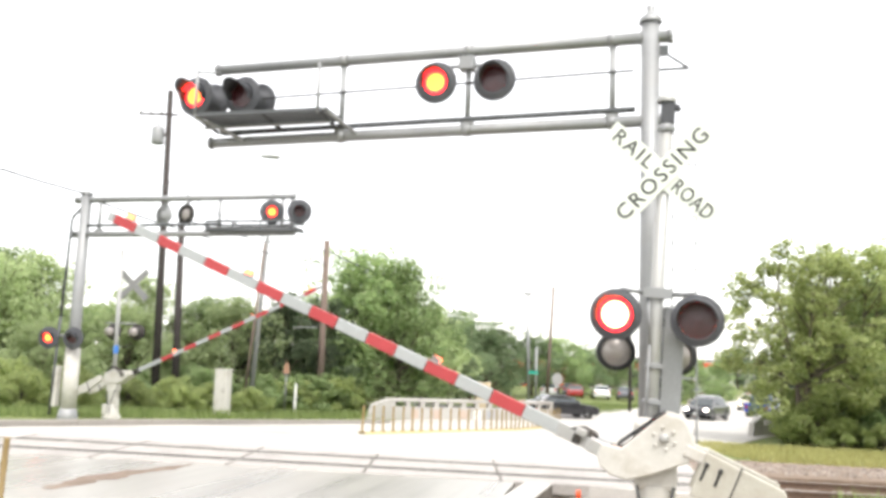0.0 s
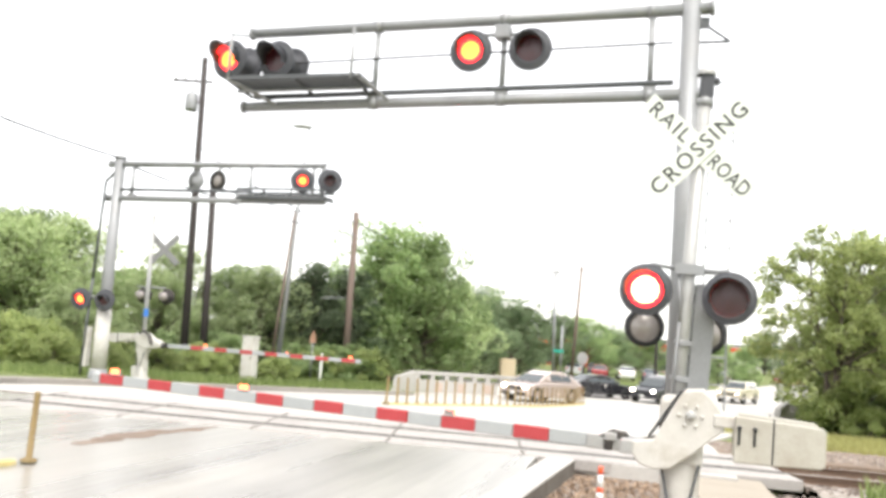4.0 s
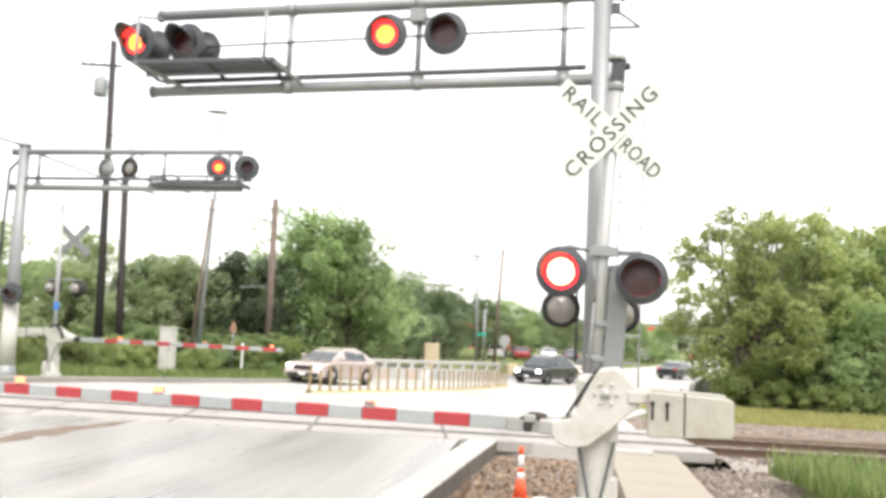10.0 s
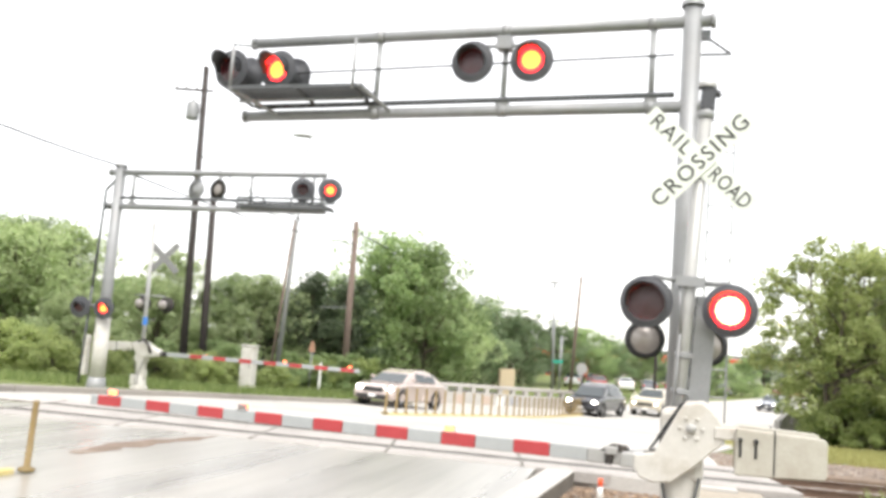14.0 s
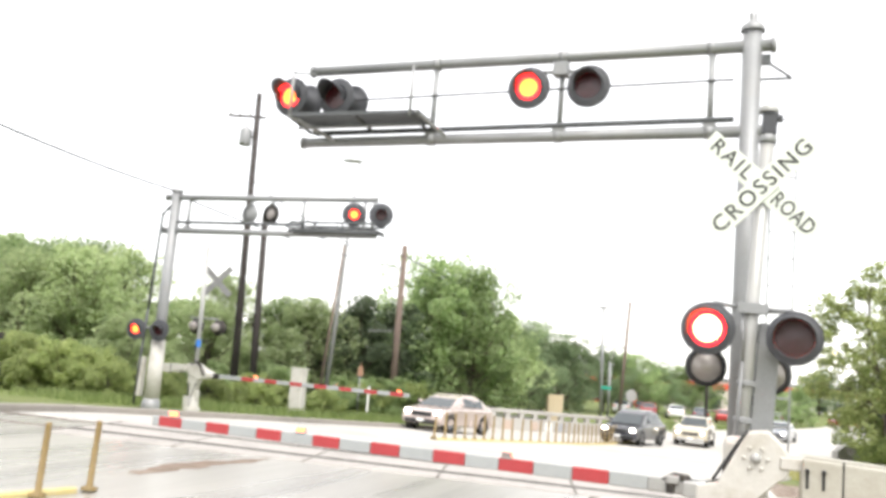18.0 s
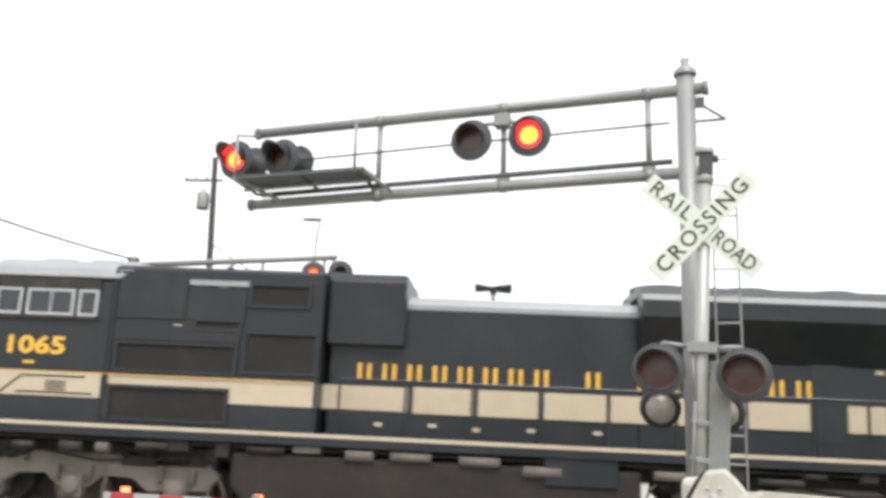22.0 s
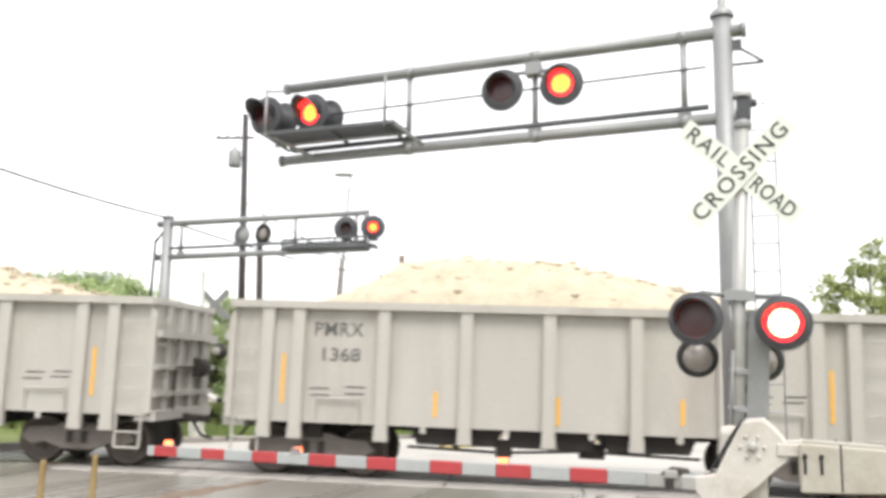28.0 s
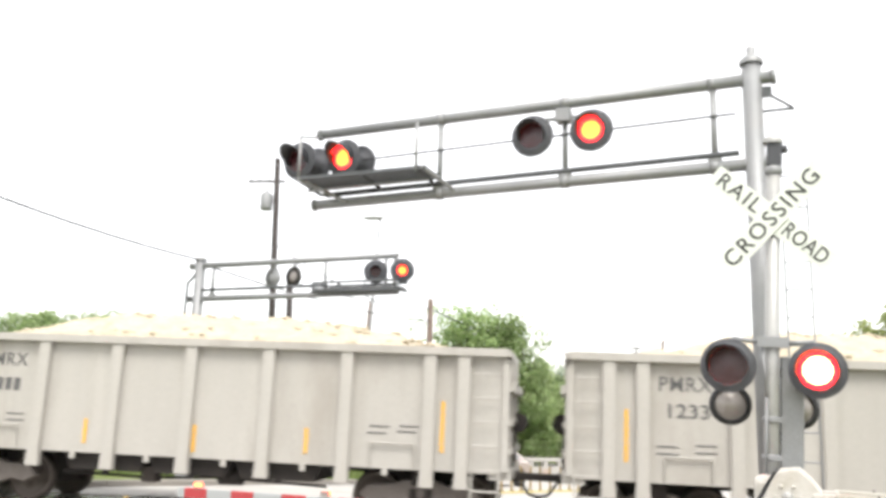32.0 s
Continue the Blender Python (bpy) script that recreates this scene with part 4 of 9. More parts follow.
    tube(bm, (0, 0, 0.1), (0, 0, 1.65 - g), 0.24, 0.22, 16)
    part("painted_sleeve", bm, MECH, ob)
    bm = B()
    box(bm, -0.62, -0.42, -0.12, 0.1, 0.35, 1.6)
    soften(bm, 0.02, 1)
    part("equipment_box", bm, MECH, ob)
    # separate post with crossbuck seen from behind
    x1, y1 = -10.77, 28.98
    g1 = gz(x1, y1)
    po = thing("crossing_signal", pose(x1, y1, g1, 0, 0, -16), "aluminium crossing signal post seen from behind with blue tag", "signal")
    bm = B()
    tube(bm, (0, 0, 0.2), (-0.1, 0, 5.0 - g1), 0.075, 0.07, 14)
    part("post", bm, ALU, po)
    bm = B()
    lathe(bm, [(0.3, 0), (0.3, 0.06), (0.22, 0.16), (0.22, 0.42), (0.1, 0.5), (0.085, 0.55)], 16)
    part("base", bm, MECH, po)
    crossbuck(po, (0.36, 0.12, 3.82 - g1), 8.0, False)
    bm = B()
    tube(bm, (-0.55, 0.05, 2.5 - g1), (0.62, 0.05, 2.5 - g1), 0.03, n=8)
    part("lamp_arm", bm, GALV, po)
    for x in (-0.32, 0.6):
        bm = B()
        lathe(bm, [(0.27, 0.02), (0.28, 0.0), (0.26, -0.03), (0.16, -0.06), (0.13, -0.22), (0, -0.25)], 22, m=Matrix.Translation((x, 0.2, 2.22 - g1)) @ pose(0, 0, 0, -90, 0, 10))
        head = part("lamp_head", bm, DARK, po)
        bm = B()
        lathe(bm, [(0.15, 0), (0.15, -0.1), (0.08, -0.14), (0, -0.15)], 18, m=Matrix.Translation((x, 0.0, 2.22 - g1)) @ pose(0, 0, 0, -90, 0, 10))
        part("lamp_case", bm, CLEAR, head)
    bm = B()
    lathe(bm, [(0.085, -0.13), (0.085, 0.13)], 14, m=pose(-0.03, 0, 1.63 - g1))
    part("tag", bm, mat("blue_tag", (0.05, 0.2, 0.6), 0.5), po, "blue tag")


far_signal()


# ---- street furniture ----
def posts_on_median():
    base = thing("median_delineators", Matrix.Identity(4), "row of faded yellow tubular posts on a yellow median kerb", "delineators")
    bm = B()
    lathe(bm, [(0.1, 0), (0.1, 0.03), (0.04, 0.05), (0.036, 0.8), (0.033, 0.84), (0, 0.845)], 12)
    me = mesh_of("post", bm, YELLOW)
    pts = [(-2.28, 27.3), (-1.7, 28.5), (-1.1, 29.9), (-0.5, 31.4), (0.2, 32.9), (0.95, 34.5), (1.7, 36.1), (2.4, 37.4), (2.95, 38.6), (3.45, 39.6), (3.9, 40.5), (4.4, 41.4), (4.9, 42.3), (5.3, 43.1), (5.75, 44.0), (6.1, 44.8), (6.5, 45.6)]
    rnd = random.Random(8)
    pts = [q for a, b in zip(pts, pts[1:]) for q in (a, ((a[0] + b[0]) / 2, (a[1] + b[1]) / 2))] + [pts[-1]]
    for x, y in pts:
        share("post", me, base, pose(x, y, gz(x, y) + 0.05, rnd.uniform(-2, 2), rnd.uniform(-2, 2), 0))
    kerb(pts[::4] + [pts[-1]], 0.3, 0.06, "yellow painted median kerb under the posts", YKERB, 3)
    near = thing("median_delineators", Matrix.Identity(4), "yellow tubular posts on the near median kerb", "delineators")
    for x, y in ((-5.4, 9.74), (-5.16, 10.5), (-5.85, 8.9)):
        share("post", me, near, pose(x, y, gz(x, y) + 0.02, 0, 1.5, 0))
    kerb([(-6.6, 7.4), (-5.25, 10.35)], 0.12, 0.07, "yellow painted end of the near median kerb", YKERB, 1.5)


posts_on_median()


def bridge_rail(a, b):
    a, b = Vector(a), Vector(b)
    d = (b - a).normalized()
    g = gz(a.x, a.y)
    yaw = math.degrees(math.atan2(d.y, d.x))
    L = (b - a).length
    ob = thing("bridge_rail", pose(a.x, a.y, g - 0.15, 0, 0.9, yaw), "pale concrete bridge railing with a top beam and small posts", "railing")
    bm = B()
    box(bm, 0, L, -0.14, 0.14, 0.98, 1.16)
    soften(bm, 0.02, 1)
    part("top_beam", bm, CONC, ob)
    bm = B()
    box(bm, 0, L, -0.12, 0.12, 0.0, 0.72)
    soften(bm, 0.02, 1)
    part("parapet", bm, CONC, ob)
    n = 12
    for k in range(n + 1):
        bm = B()
        x = 0.15 + (L - 0.3) * k / n
        box(bm, x - 0.12, x + 0.12, -0.12, 0.12, 0.7, 1.0)
        part("post", bm, CONC, ob)
    bm = B()
    slab(bm, [(-0.05, 0), (-0.05, 1.16), (-1.3, 0.85), (-1.6, 0)], -0.14, 0.14, m=pose(0, 0, 0, 0, 0, 18))
    part("end_wing", bm, CONC, ob)
    rnd = random.Random(3)
    for x in (1.2, 2.6, 4.3, 5.2, 6.1):
        bm = B()
        box(bm, x, x + 0.45, -0.15, -0.12, 0.1 + rnd.uniform(0, 0.1), 0.6)
        part("patch", bm, mat("patched_concrete", rnd.choice([(0.7, 0.69, 0.66), (0.33, 0.34, 0.36), (0.45, 0.36, 0.3)]), 0.8), ob)


bridge_rail((-2.35, 44.2), (6.7, 50.2))
bridge_rail((17.4, 46.8), (23.6, 51.2))


def pole(name, x, y, top, r0, r1, material, label, lean=(0.0, 0.0), category="pole"):
    g = gz(x, y)
    ob = thing(name, pose(x, y, g), label, category)
    bm = B()
    tube(bm, (0, 0, 0), (lean[0], lean[1], top - g), r0, r1, 12)
    part("shaft", bm, material, ob)
    return ob, top - g


def poles():
    ob, h = pole("utility_pole", -12.64, 39.1, 13.75, 0.2, 0.13, DARKPOLE, "tall dark utility pole with crossarm and transformer", (-0.36, 0))
    bm = B()
    box(bm, -1.75, 0.1, -0.04, 0.04, h - 1.2, h - 1.1)
    part("crossarm", bm, DARKPOLE, ob)
    for x in (-1.65, -1.2, -0.7):
        bm = B()
        lathe(bm, [(0.03, 0), (0.06, 0.05), (0.05, 0.1), (0.06, 0.14), (0, 0.18)], 8, m=pose(x, 0, h - 1.1))
        part("insulator", bm, ALU, ob)
    bm = B()
    lathe(bm, [(0.0, 0), (0.27, 0.02), (0.29, 0.1), (0.29, 0.75), (0.22, 0.85), (0.08, 0.9), (0.06, 1.05), (0, 1.07)], 16, m=pose(-0.78, -0.05, h - 2.6))
    part("transformer", bm, GALV, ob, "grey can transformer")
    bm = B()
    box(bm, -0.6, -0.25, -0.05, 0.05, h - 2.2, h - 2.1)
    part("transformer_bracket", bm, DARK, ob)
    pole("utility_pole", -11.89, 39.6, 8.0, 0.19, 0.15, DARKPOLE, "short dark utility pole with a flat top", (-0.29, 0))
    ob, h = pole("street_lamp", -8.84, 41.3, 10.6, 0.14, 0.05, GALV, "leaning grey steel street lamp pole with a long arm", (0.55, 0), "street lamp")
    bm = B()
    pipe(bm, [(0.55, 0, h), (0.7, -0.1, h + 0.45), (0.5, -0.3, h + 0.6)], 0.035, 8)
    part("arm", bm, GALV, ob)
    bm = B()
    lathe(bm, [(0, 0.09), (0.12, 0.08), (0.27, 0.02), (0.28, 0), (0.2, -0.06), (0, -0.08)], 16, m=pose(0.35, -0.4, h + 0.58) @ Matrix.Diagonal((2.0, 1, 1, 1)))
    part("lamp_head", bm, ALU, ob)
    pole("guy_pole", -9.15, 41.2, 7.0, 0.07, 0.06, WOODPOLE, "thin leaning weathered pole beside the lamp", (0.6, 0))
    ob, h = pole("utility_pole", -6.1, 45.4, 7.75, 0.2, 0.15, WOODPOLE, "weathered brown wooden utility pole", (-0.03, 0))
    bm = B()
    tube(bm, (0, 0, h - 4.6), (-1.6, 0, h - 4.7), 0.025, n=6)
    part("bracket", bm, GALV, ob)
    ob, h = pole("street_lamp", 7.88, 74, 7.5, 0.16, 0.1, GALV, "grey steel pole with a small head and street name plate", (-0.3, 0), "street lamp")
    bm = B()
    box(bm, -0.75, 0.1, -0.1, 0.1, h - 0.02, h + 0.12)
    part("lamp_head", bm, DARK, ob)
    bm = B()
    box(bm, -0.1, 0.75, -0.24, -0.2, 2.5, 2.76)
    part("name_plate", bm, mat("green_plate", (0.02, 0.3, 0.22), 0.5), ob, "green street name plate")
    pole("steel_pole", 8.5, 74.5, 3.0, 0.12, 0.1, GALV, "short grey steel pole beside the lamp")
    pole("utility_pole", 9.9, 78, 8.6, 0.17, 0.12, WOODPOLE, "brown wooden utility pole leaning slightly", (0.45, 0))
    pole("utility_pole", 2.7, 70, 4.5, 0.14, 0.1, WOODPOLE, "dark wooden pole before the trees")
    pole("utility_pole", 15.6, 70, 6.0, 0.14, 0.1, DARKPOLE, "dark pole on the grass verge")
    pole("utility_pole", 39.0, 98, 9.5, 0.16, 0.12, DARKPOLE, "dark utility pole by the far road")
    pole("utility_pole", 44.5, 110, 9.0, 0.16, 0.12, DARKPOLE, "dark utility pole by the far road")
    for x, y, t in ((33, 120, 9), (36, 128, 9), (41, 140, 10), (55, 150, 9)):
        ob, h = pole("street_lamp", x, y, t, 0.1, 0.07, GALV, "distant grey parking lot lamp with a lit head", category="street lamp")
        bm = B()
        box(bm, -0.7, -0.1, -0.2, 0.2, h, h + 0.16)
        part("lamp_head", bm, LAMPON, ob)


poles()


def wires():
    runs = [((-11.35, 26.85, 6.5), (-17.4, 14.2, 8.4), 0.4), ((-11.2, 26.9, 6.35), (-6.1, 45.4, 6.55), 0.3), ((-12.2, 39.5, 7.8), (-6.1, 45.3, 7.2), 0.25), ((-6.1, 45.4, 7.2), (9.9, 78, 8.1), 1.6), ((9.9, 78, 8.3), (39, 98, 9.2), 0.9), ((-13, 39.1, 9.6), (-8.3, 41.3, 7.1), 0.2)]
    for a, b, sag in runs:
        a, b = Vector(a), Vector(b)
        bm = B()
        pts = []
        for k in range(13):
            u = k / 12
            p = a.lerp(b, u)
            p.z -= sag * 4 * u * (1 - u)
            pts.append(p)
        side = Vector((b - a).cross(Vector((0, 0, 1)))).normalized() * 0.031
        rings = [[bm.verts.new(p + side * math.cos(j * 1.0472) + Vector((0, 0, 0.031 * math.sin(j * 1.0472)))) for j in range(6)] for p in pts]
        for r, q in zip(rings, rings[1:]):
            for j in range(6):
                bm.faces.new((r[j], r[(j + 1) % 6], q[(j + 1) % 6], q[j]))
        tagged(part("overhead_wire", bm, BLACK), "thin black overhead wire between poles", "wire")


wires()


def cabinet():
    x, y = -9.2, 37.4
    g = gz(x, y)
    ob = thing("signal_cabinet", pose(x, y, g, 0, 0, -16) @ Matrix.Diagonal((0.72, 0.72, 1, 1)), "pale metal trackside cabinet on a concrete base", "cabinet")
    bm = B()
    box(bm, -0.42, 0.42, -0.3, 0.3, 0.12, 1.95)
    soften(bm, 0.04, 2)
    part("body", bm, MECH, ob)
    bm = B()
    box(bm, -0.46, 0.46, -0.34, 0.34, 1.93, 2.0)
    soften(bm, 0.02, 1)
    part("roof", bm, MECH, ob)
    bm = B()
    box(bm, -0.5, 0.5, -0.4, 0.4, 0, 0.12)
    part("base", bm, CONC, ob)
    bm = B()
    box(bm, -0.36, 0.36, -0.315, -0.3, 0.25, 1.85)
    soften(bm, 0.006, 1)
    dr = part("door", bm, MECH, ob)
    bm = B()
    tube(bm, (0.26, -0.33, 1.0), (0.26, -0.33, 1.25), 0.015, n=6)
    part("handle", bm, DARK, dr)


cabinet()


def signs():
    x, y = 8.18, 59.0
    g = gz(x, y)
    ob = thing("stop_sign", pose(x, y, g, 0, 0, 15), "octagonal road sign seen from behind on a post", "sign")
    bm = B()
    box(bm, -0.03, 0.03, -0.03, 0.03, 0, 2.6)
    part("post", bm, GALV, ob)
    bm = B()
    n = 8
    v = [bm.verts.new((0.42 * math.cos((k + 0.5) * math.pi / 4), -0.04, 2.35 + 0.42 * math.sin((k + 0.5) * math.pi / 4))) for k in range(n)]
    f = bm.faces.new(v)
    r = bmesh.ops.extrude_face_region(bm, geom=[f])
    for w in r["geom"]:
        if isinstance(w, bmesh.types.BMVert):
            w.co.y -= 0.006
    part("plate", bm, ALU, ob)
    x, y = -7.3, 42.0
    ob = thing("warning_sign", pose(x, y, gz(x, y), 0, 0, 5), "small orange triangular sign on a thin post", "sign")
    bm = B()
    tube(bm, (0, 0, 0), (0, 0, 2.3), 0.03, n=8)
    part("post", bm, GALV, ob)
    bm = B()
    slab(bm, [(-0.15, 1.98), (0.15, 1.98), (0.12, 2.3), (0, 2.58), (-0.12, 2.3)], -0.045, -0.035)
    part("plate", bm, mat("faded_orange_sheet", (0.3, 0.17, 0.11), 0.5, 0, 0.2, 5), ob)
    x, y = -6.9, 42.6
    ob = thing("marker_post", pose(x, y, gz(x, y)), "thin pale marker post in the weeds", "post")
    bm = B()
    box(bm, -0.05, 0.05, -0.02, 0.02, 0, 1.5)
    part("blade", bm, WHITEP, ob)
    for x, y, w, h in ((3.0, 56.5, 1.0, 1.9), (9.0, 60.5, 0.75, 0.75)):
        ob = thing("utility_box", pose(x, y, gz(x, y), 0, 0, 10), "tan metal utility box on the grass", "cabinet")
        bm = B()
        box(bm, -w / 2, w / 2, -0.3, 0.3, 0, h)
        soften(bm, 0.03, 1)
        part("body", bm, mat("tan_paint", (0.55, 0.45, 0.3), 0.6, 0, 0.1), ob)
        bm = B()
        box(bm, -w / 2 + 0.05, w / 2 - 0.05, -0.32, -0.3, 0.1, h - 0.1)
        part("door", bm, mat("tan_door_paint", (0.52, 0.43, 0.29), 0.6, 0, 0.1), ob)
    # slim orange and white marker by the near kerb
    x, y = 1.93, 11.6
    g = gz(x, y) - 0.24
    ob = thing("marker_cone", pose(x, y, g) @ Matrix.Diagonal((0.74, 0.74, 0.88, 1)), "slim orange marker cone with white bands in the gravel", "cone")
    for z0, z1, r0, r1, m in ((0.03, 0.3, 0.13, 0.075, ORANGE), (0.3, 0.4, 0.07, 0.06, WHITEP), (0.4, 0.47, 0.06, 0.056, ORANGE), (0.47, 0.66, 0.056, 0.048, WHITEP), (0.66, 0.78, 0.048, 0.045, ORANGE)):
        bm = B()
        tube(bm, (0, 0, z0), (0, 0, z1), r0, r1, 14)
        part("band", bm, m, ob)
    bm = B()
    box(bm, -0.145, 0.145, -0.145, 0.145, 0, 0.035)
    soften(bm, 0.015, 1)
    part("foot", bm, ORANGE, ob)
    for x, y, m, label in ((1.86, 11.1, YSCRAP, "crumpled yellow scrap lying in the litter"), (2.2, 11.5, WHITEP, "crumpled white paper lying in the litter"), (1.8, 10.85, WHITEP, "small white scrap lying in the litter")):
        ob = thing("paper_scrap", pose(x, y, gz(x, y) - 0.23, 0, 0, x * 90), label, "litter")
        bm = B()
        bmesh.ops.create_icosphere(bm, subdivisions=2, radius=0.1)
        for v in bm.verts:
            v.co *= 1 + 0.5 * noise.noise(v.co * 20 + Vector((x * 9, y * 5, 0)))
            v.co.z = max(-0.01, v.co.z * 0.45)
        part("scrap", bm, m, ob)
    # low guard rail by the right-hand bushes
    x, y = 19.0, 51
    ob = thing("guard_rail", pose(x, y, gz(x, y), 0, 0, 25), "low brown guard rail with a white end post by the bushes", "railing")
    bm = B()
    box(bm, 0.2, 3.6, -0.06, 0.06, 0.75, 0.95)
    part("beam", bm, RAIL, ob)
    bm = B()
    box(bm, -0.2, 0.2, -0.15, 0.15, 0, 1.05)
    part("end_post", bm, WHITEP, ob)
    for k in range(7):
        bm = B()
        box(bm, 0.4 + k * 0.5, 0.52 + k * 0.5, -0.05, 0.05, 0, 0.76)
        part("post", bm, RAIL, ob)


signs()


# ---- road vehicles ----
TYRE = mat("tyre_rubber", (0.02, 0.02, 0.02), 0.8, 0, 0.2)
RIM = mat("alloy_rim", (0.45, 0.45, 0.45), 0.3, 0.8, 0.1)
CARGLASS = glass("car_window_glass", (0.05, 0.06, 0.065), 0.05)
HEADON = glow("lit_headlamp", (1.0, 0.93, 0.8), 6.0)
HEADOFF = mat("headlamp_glass", (0.6, 0.6, 0.6), 0.15, 0.3, 0.05)
TAIL = mat("tail_lamp_red", (0.35, 0.02, 0.02), 0.3, 0, 0.1)
CARS = []


def car(name, label, colour, L, W, Hh, style, lights=True):
    """A road vehicle with +x forward, origin on the ground between the wheels."""
    body_mat = mat(name + "_paint", colour, 0.25, 0.35, 0.06, 2, 60, 0.02, coat=1.0)
    ob = thing(name, Matrix.Identity(4), label, "car")
    h = L / 2
    if style == "suv":
        low = [(-h, 0.38), (-h + 0.05, 0.95), (-h * 0.9, 1.05), (h * 0.34, 1.02), (h * 0.82, 0.93), (h * 0.97, 0.72), (h, 0.4), (h * 0.95, 0.25), (-h * 0.96, 0.25)]
        top = [(-h * 0.93, 1.02), (-h * 0.72, Hh * 0.95), (-h * 0.35, Hh), (h * 0.05, Hh * 0.985), (h * 0.46, 1.0)]
        glassx = ((-h * 0.66, -h * 0.3), (-h * 0.26, h * 0.1), (h * 0.13, h * 0.34))
    elif style == "crossover":
        low = [(-h, 0.42), (-h + 0.06, 0.92), (-h * 0.9, 1.06), (-h * 0.3, 1.02), (h * 0.5, 0.98), (h * 0.8, 0.88), (h * 0.95, 0.72), (h, 0.45), (h * 0.95, 0.26), (-h * 0.96, 0.26)]
        top = [(-h * 0.93, 1.04), (-h * 0.62, Hh * 0.9), (-h * 0.28, Hh), (h * 0.0, Hh * 0.985), (h * 0.24, Hh * 0.88), (h * 0.6, 0.96)]
        glassx = ((-h * 0.58, -h * 0.3), (-h * 0.26, h * 0.12))
    elif style == "box":
        low = [(-h, 0.4), (-h + 0.03, 1.1), (-h * 0.9, 1.14), (h * 0.3, 1.12), (h * 0.88, 1.06), (h * 0.98, 0.95), (h, 0.45), (h * 0.95, 0.32), (-h * 0.96, 0.32)]
        top = [(-h * 0.95, 1.12), (-h * 0.9, Hh), (-h * 0.2, Hh), (h * 0.06, Hh * 0.98), (h * 0.32, 1.1)]
        glassx = ((-h * 0.82, -h * 0.45), (-h * 0.4, -h * 0.1), (-h * 0.06, h * 0.12))
    elif style == "pickup":
        low = [(-h, 0.5), (-h, 1.15), (-h * 0.1, 1.15), (h * 0.4, 1.12), (h * 0.9, 1.08), (h, 0.9), (h, 0.45), (-h * 0.97, 0.4)]
        top = [(-h * 0.15, 1.12), (-h * 0.1, Hh), (h * 0.25, Hh * 0.98), (h * 0.45, 1.1)]
        glassx = ((-h * 0.06, h * 0.1), (h * 0.13, h * 0.3))
    else:
        low = [(-h, 0.4), (-h + 0.02, 0.85), (-h * 0.8, 0.96), (h * 0.4, 0.92), (h * 0.85, 0.8), (h * 0.98, 0.65), (h, 0.38), (h * 0.95, 0.22), (-h * 0.96, 0.22)]
        top = [(-h * 0.78, 0.93), (-h * 0.45, Hh * 0.96), (-h * 0.1, Hh), (h * 0.1, Hh * 0.97), (h * 0.45, 0.9)]
        glassx = ((-h * 0.52, -h * 0.22), (-h * 0.18, h * 0.1), (h * 0.12, h * 0.3))
    bm = B()
    slab(bm, low, -W / 2, W / 2)
    soften(bm, 0.13 if style == "crossover" else 0.09, 3, 20)
    part("body", bm, body_mat, ob)
    bm = B()
    vs = slab(bm, top, -W / 2 + 0.1, W / 2 - 0.1)
    for v in vs:
        if v.co.z > 1.2:
            v.co.y *= 0.84
    soften(bm, 0.06, 2, 20)
    part("cabin", bm, body_mat, ob)
    zt, zb = Hh - 0.14, top[0][1] + 0.04
    for s in (-1, 1):
        for a, b in glassx:
            bm = B()
            y0, y1 = W / 2 - 0.085, (W / 2 - 0.1) * 0.855
            q = [bm.verts.new(p) for p in ((a - 0.05, s * y0, zb), (b + 0.05, s * y0, zb), (b, s * y1, zt), (a + 0.05, s * y1, zt))]
            f = bm.faces.new(q)
            r = bmesh.ops.extrude_face_region(bm, geom=[f])
            for w in r["geom"]:
                if isinstance(w, bmesh.types.BMVert):
                    w.co.y -= s * 0.05
            part("side_window", bm, CARGLASS, ob)
    for fr in (True, False):
        a, b = (top[-1], top[-2]) if fr else (top[0], top[1])
        d = 0.012 if fr else -0.012
        bm = B()
        wl, wh = W / 2 - 0.16, (W / 2 - 0.1) * 0.84 - 0.08
        p = [(a[0] * 0.92 + b[0] * 0.08 + d, a[1] * 0.92 + b[1] * 0.08 + 0.012, wl), (b[0] * 0.9 + a[0] * 0.1 + d, b[1] * 0.9 + a[1] * 0.1 + 0.012, wh)]
        q = [bm.verts.new(v) for v in ((p[0][0], -p[0][2], p[0][1]), (p[0][0], p[0][2], p[0][1]), (p[1][0], p[1][2], p[1][1]), (p[1][0], -p[1][2], p[1][1]))]
        f = bm.faces.new(q)
        r = bmesh.ops.extrude_face_region(bm, geom=[f])
        for w in r["geom"]:
            if isinstance(w, bmesh.types.BMVert):
                w.co.z -= 0.03
        part("windscreen" if fr else "rear_window", bm, CARGLASS, ob)
    zl = 0.72 if style != "sedan" else 0.62
    for s in (-1, 1):
        bm = B()
        bmesh.ops.create_uvsphere(bm, u_segments=12, v_segments=8, radius=1, matrix=Matrix.Translation((h * 0.945, s * (W / 2 - 0.24), zl)) @ Matrix.Diagonal((0.12, 0.15, 0.075, 1)))
        part("headlamp", bm, HEADON if lights else HEADOFF, ob)
        bm = B()
        box(bm, -h - 0.01, -h + 0.1, s * (W / 2 - 0.2) - 0.12, s * (W / 2 - 0.2) + 0.12, 0.72, 0.92)
        part("tail_lamp", bm, TAIL, ob)
        bm = B()
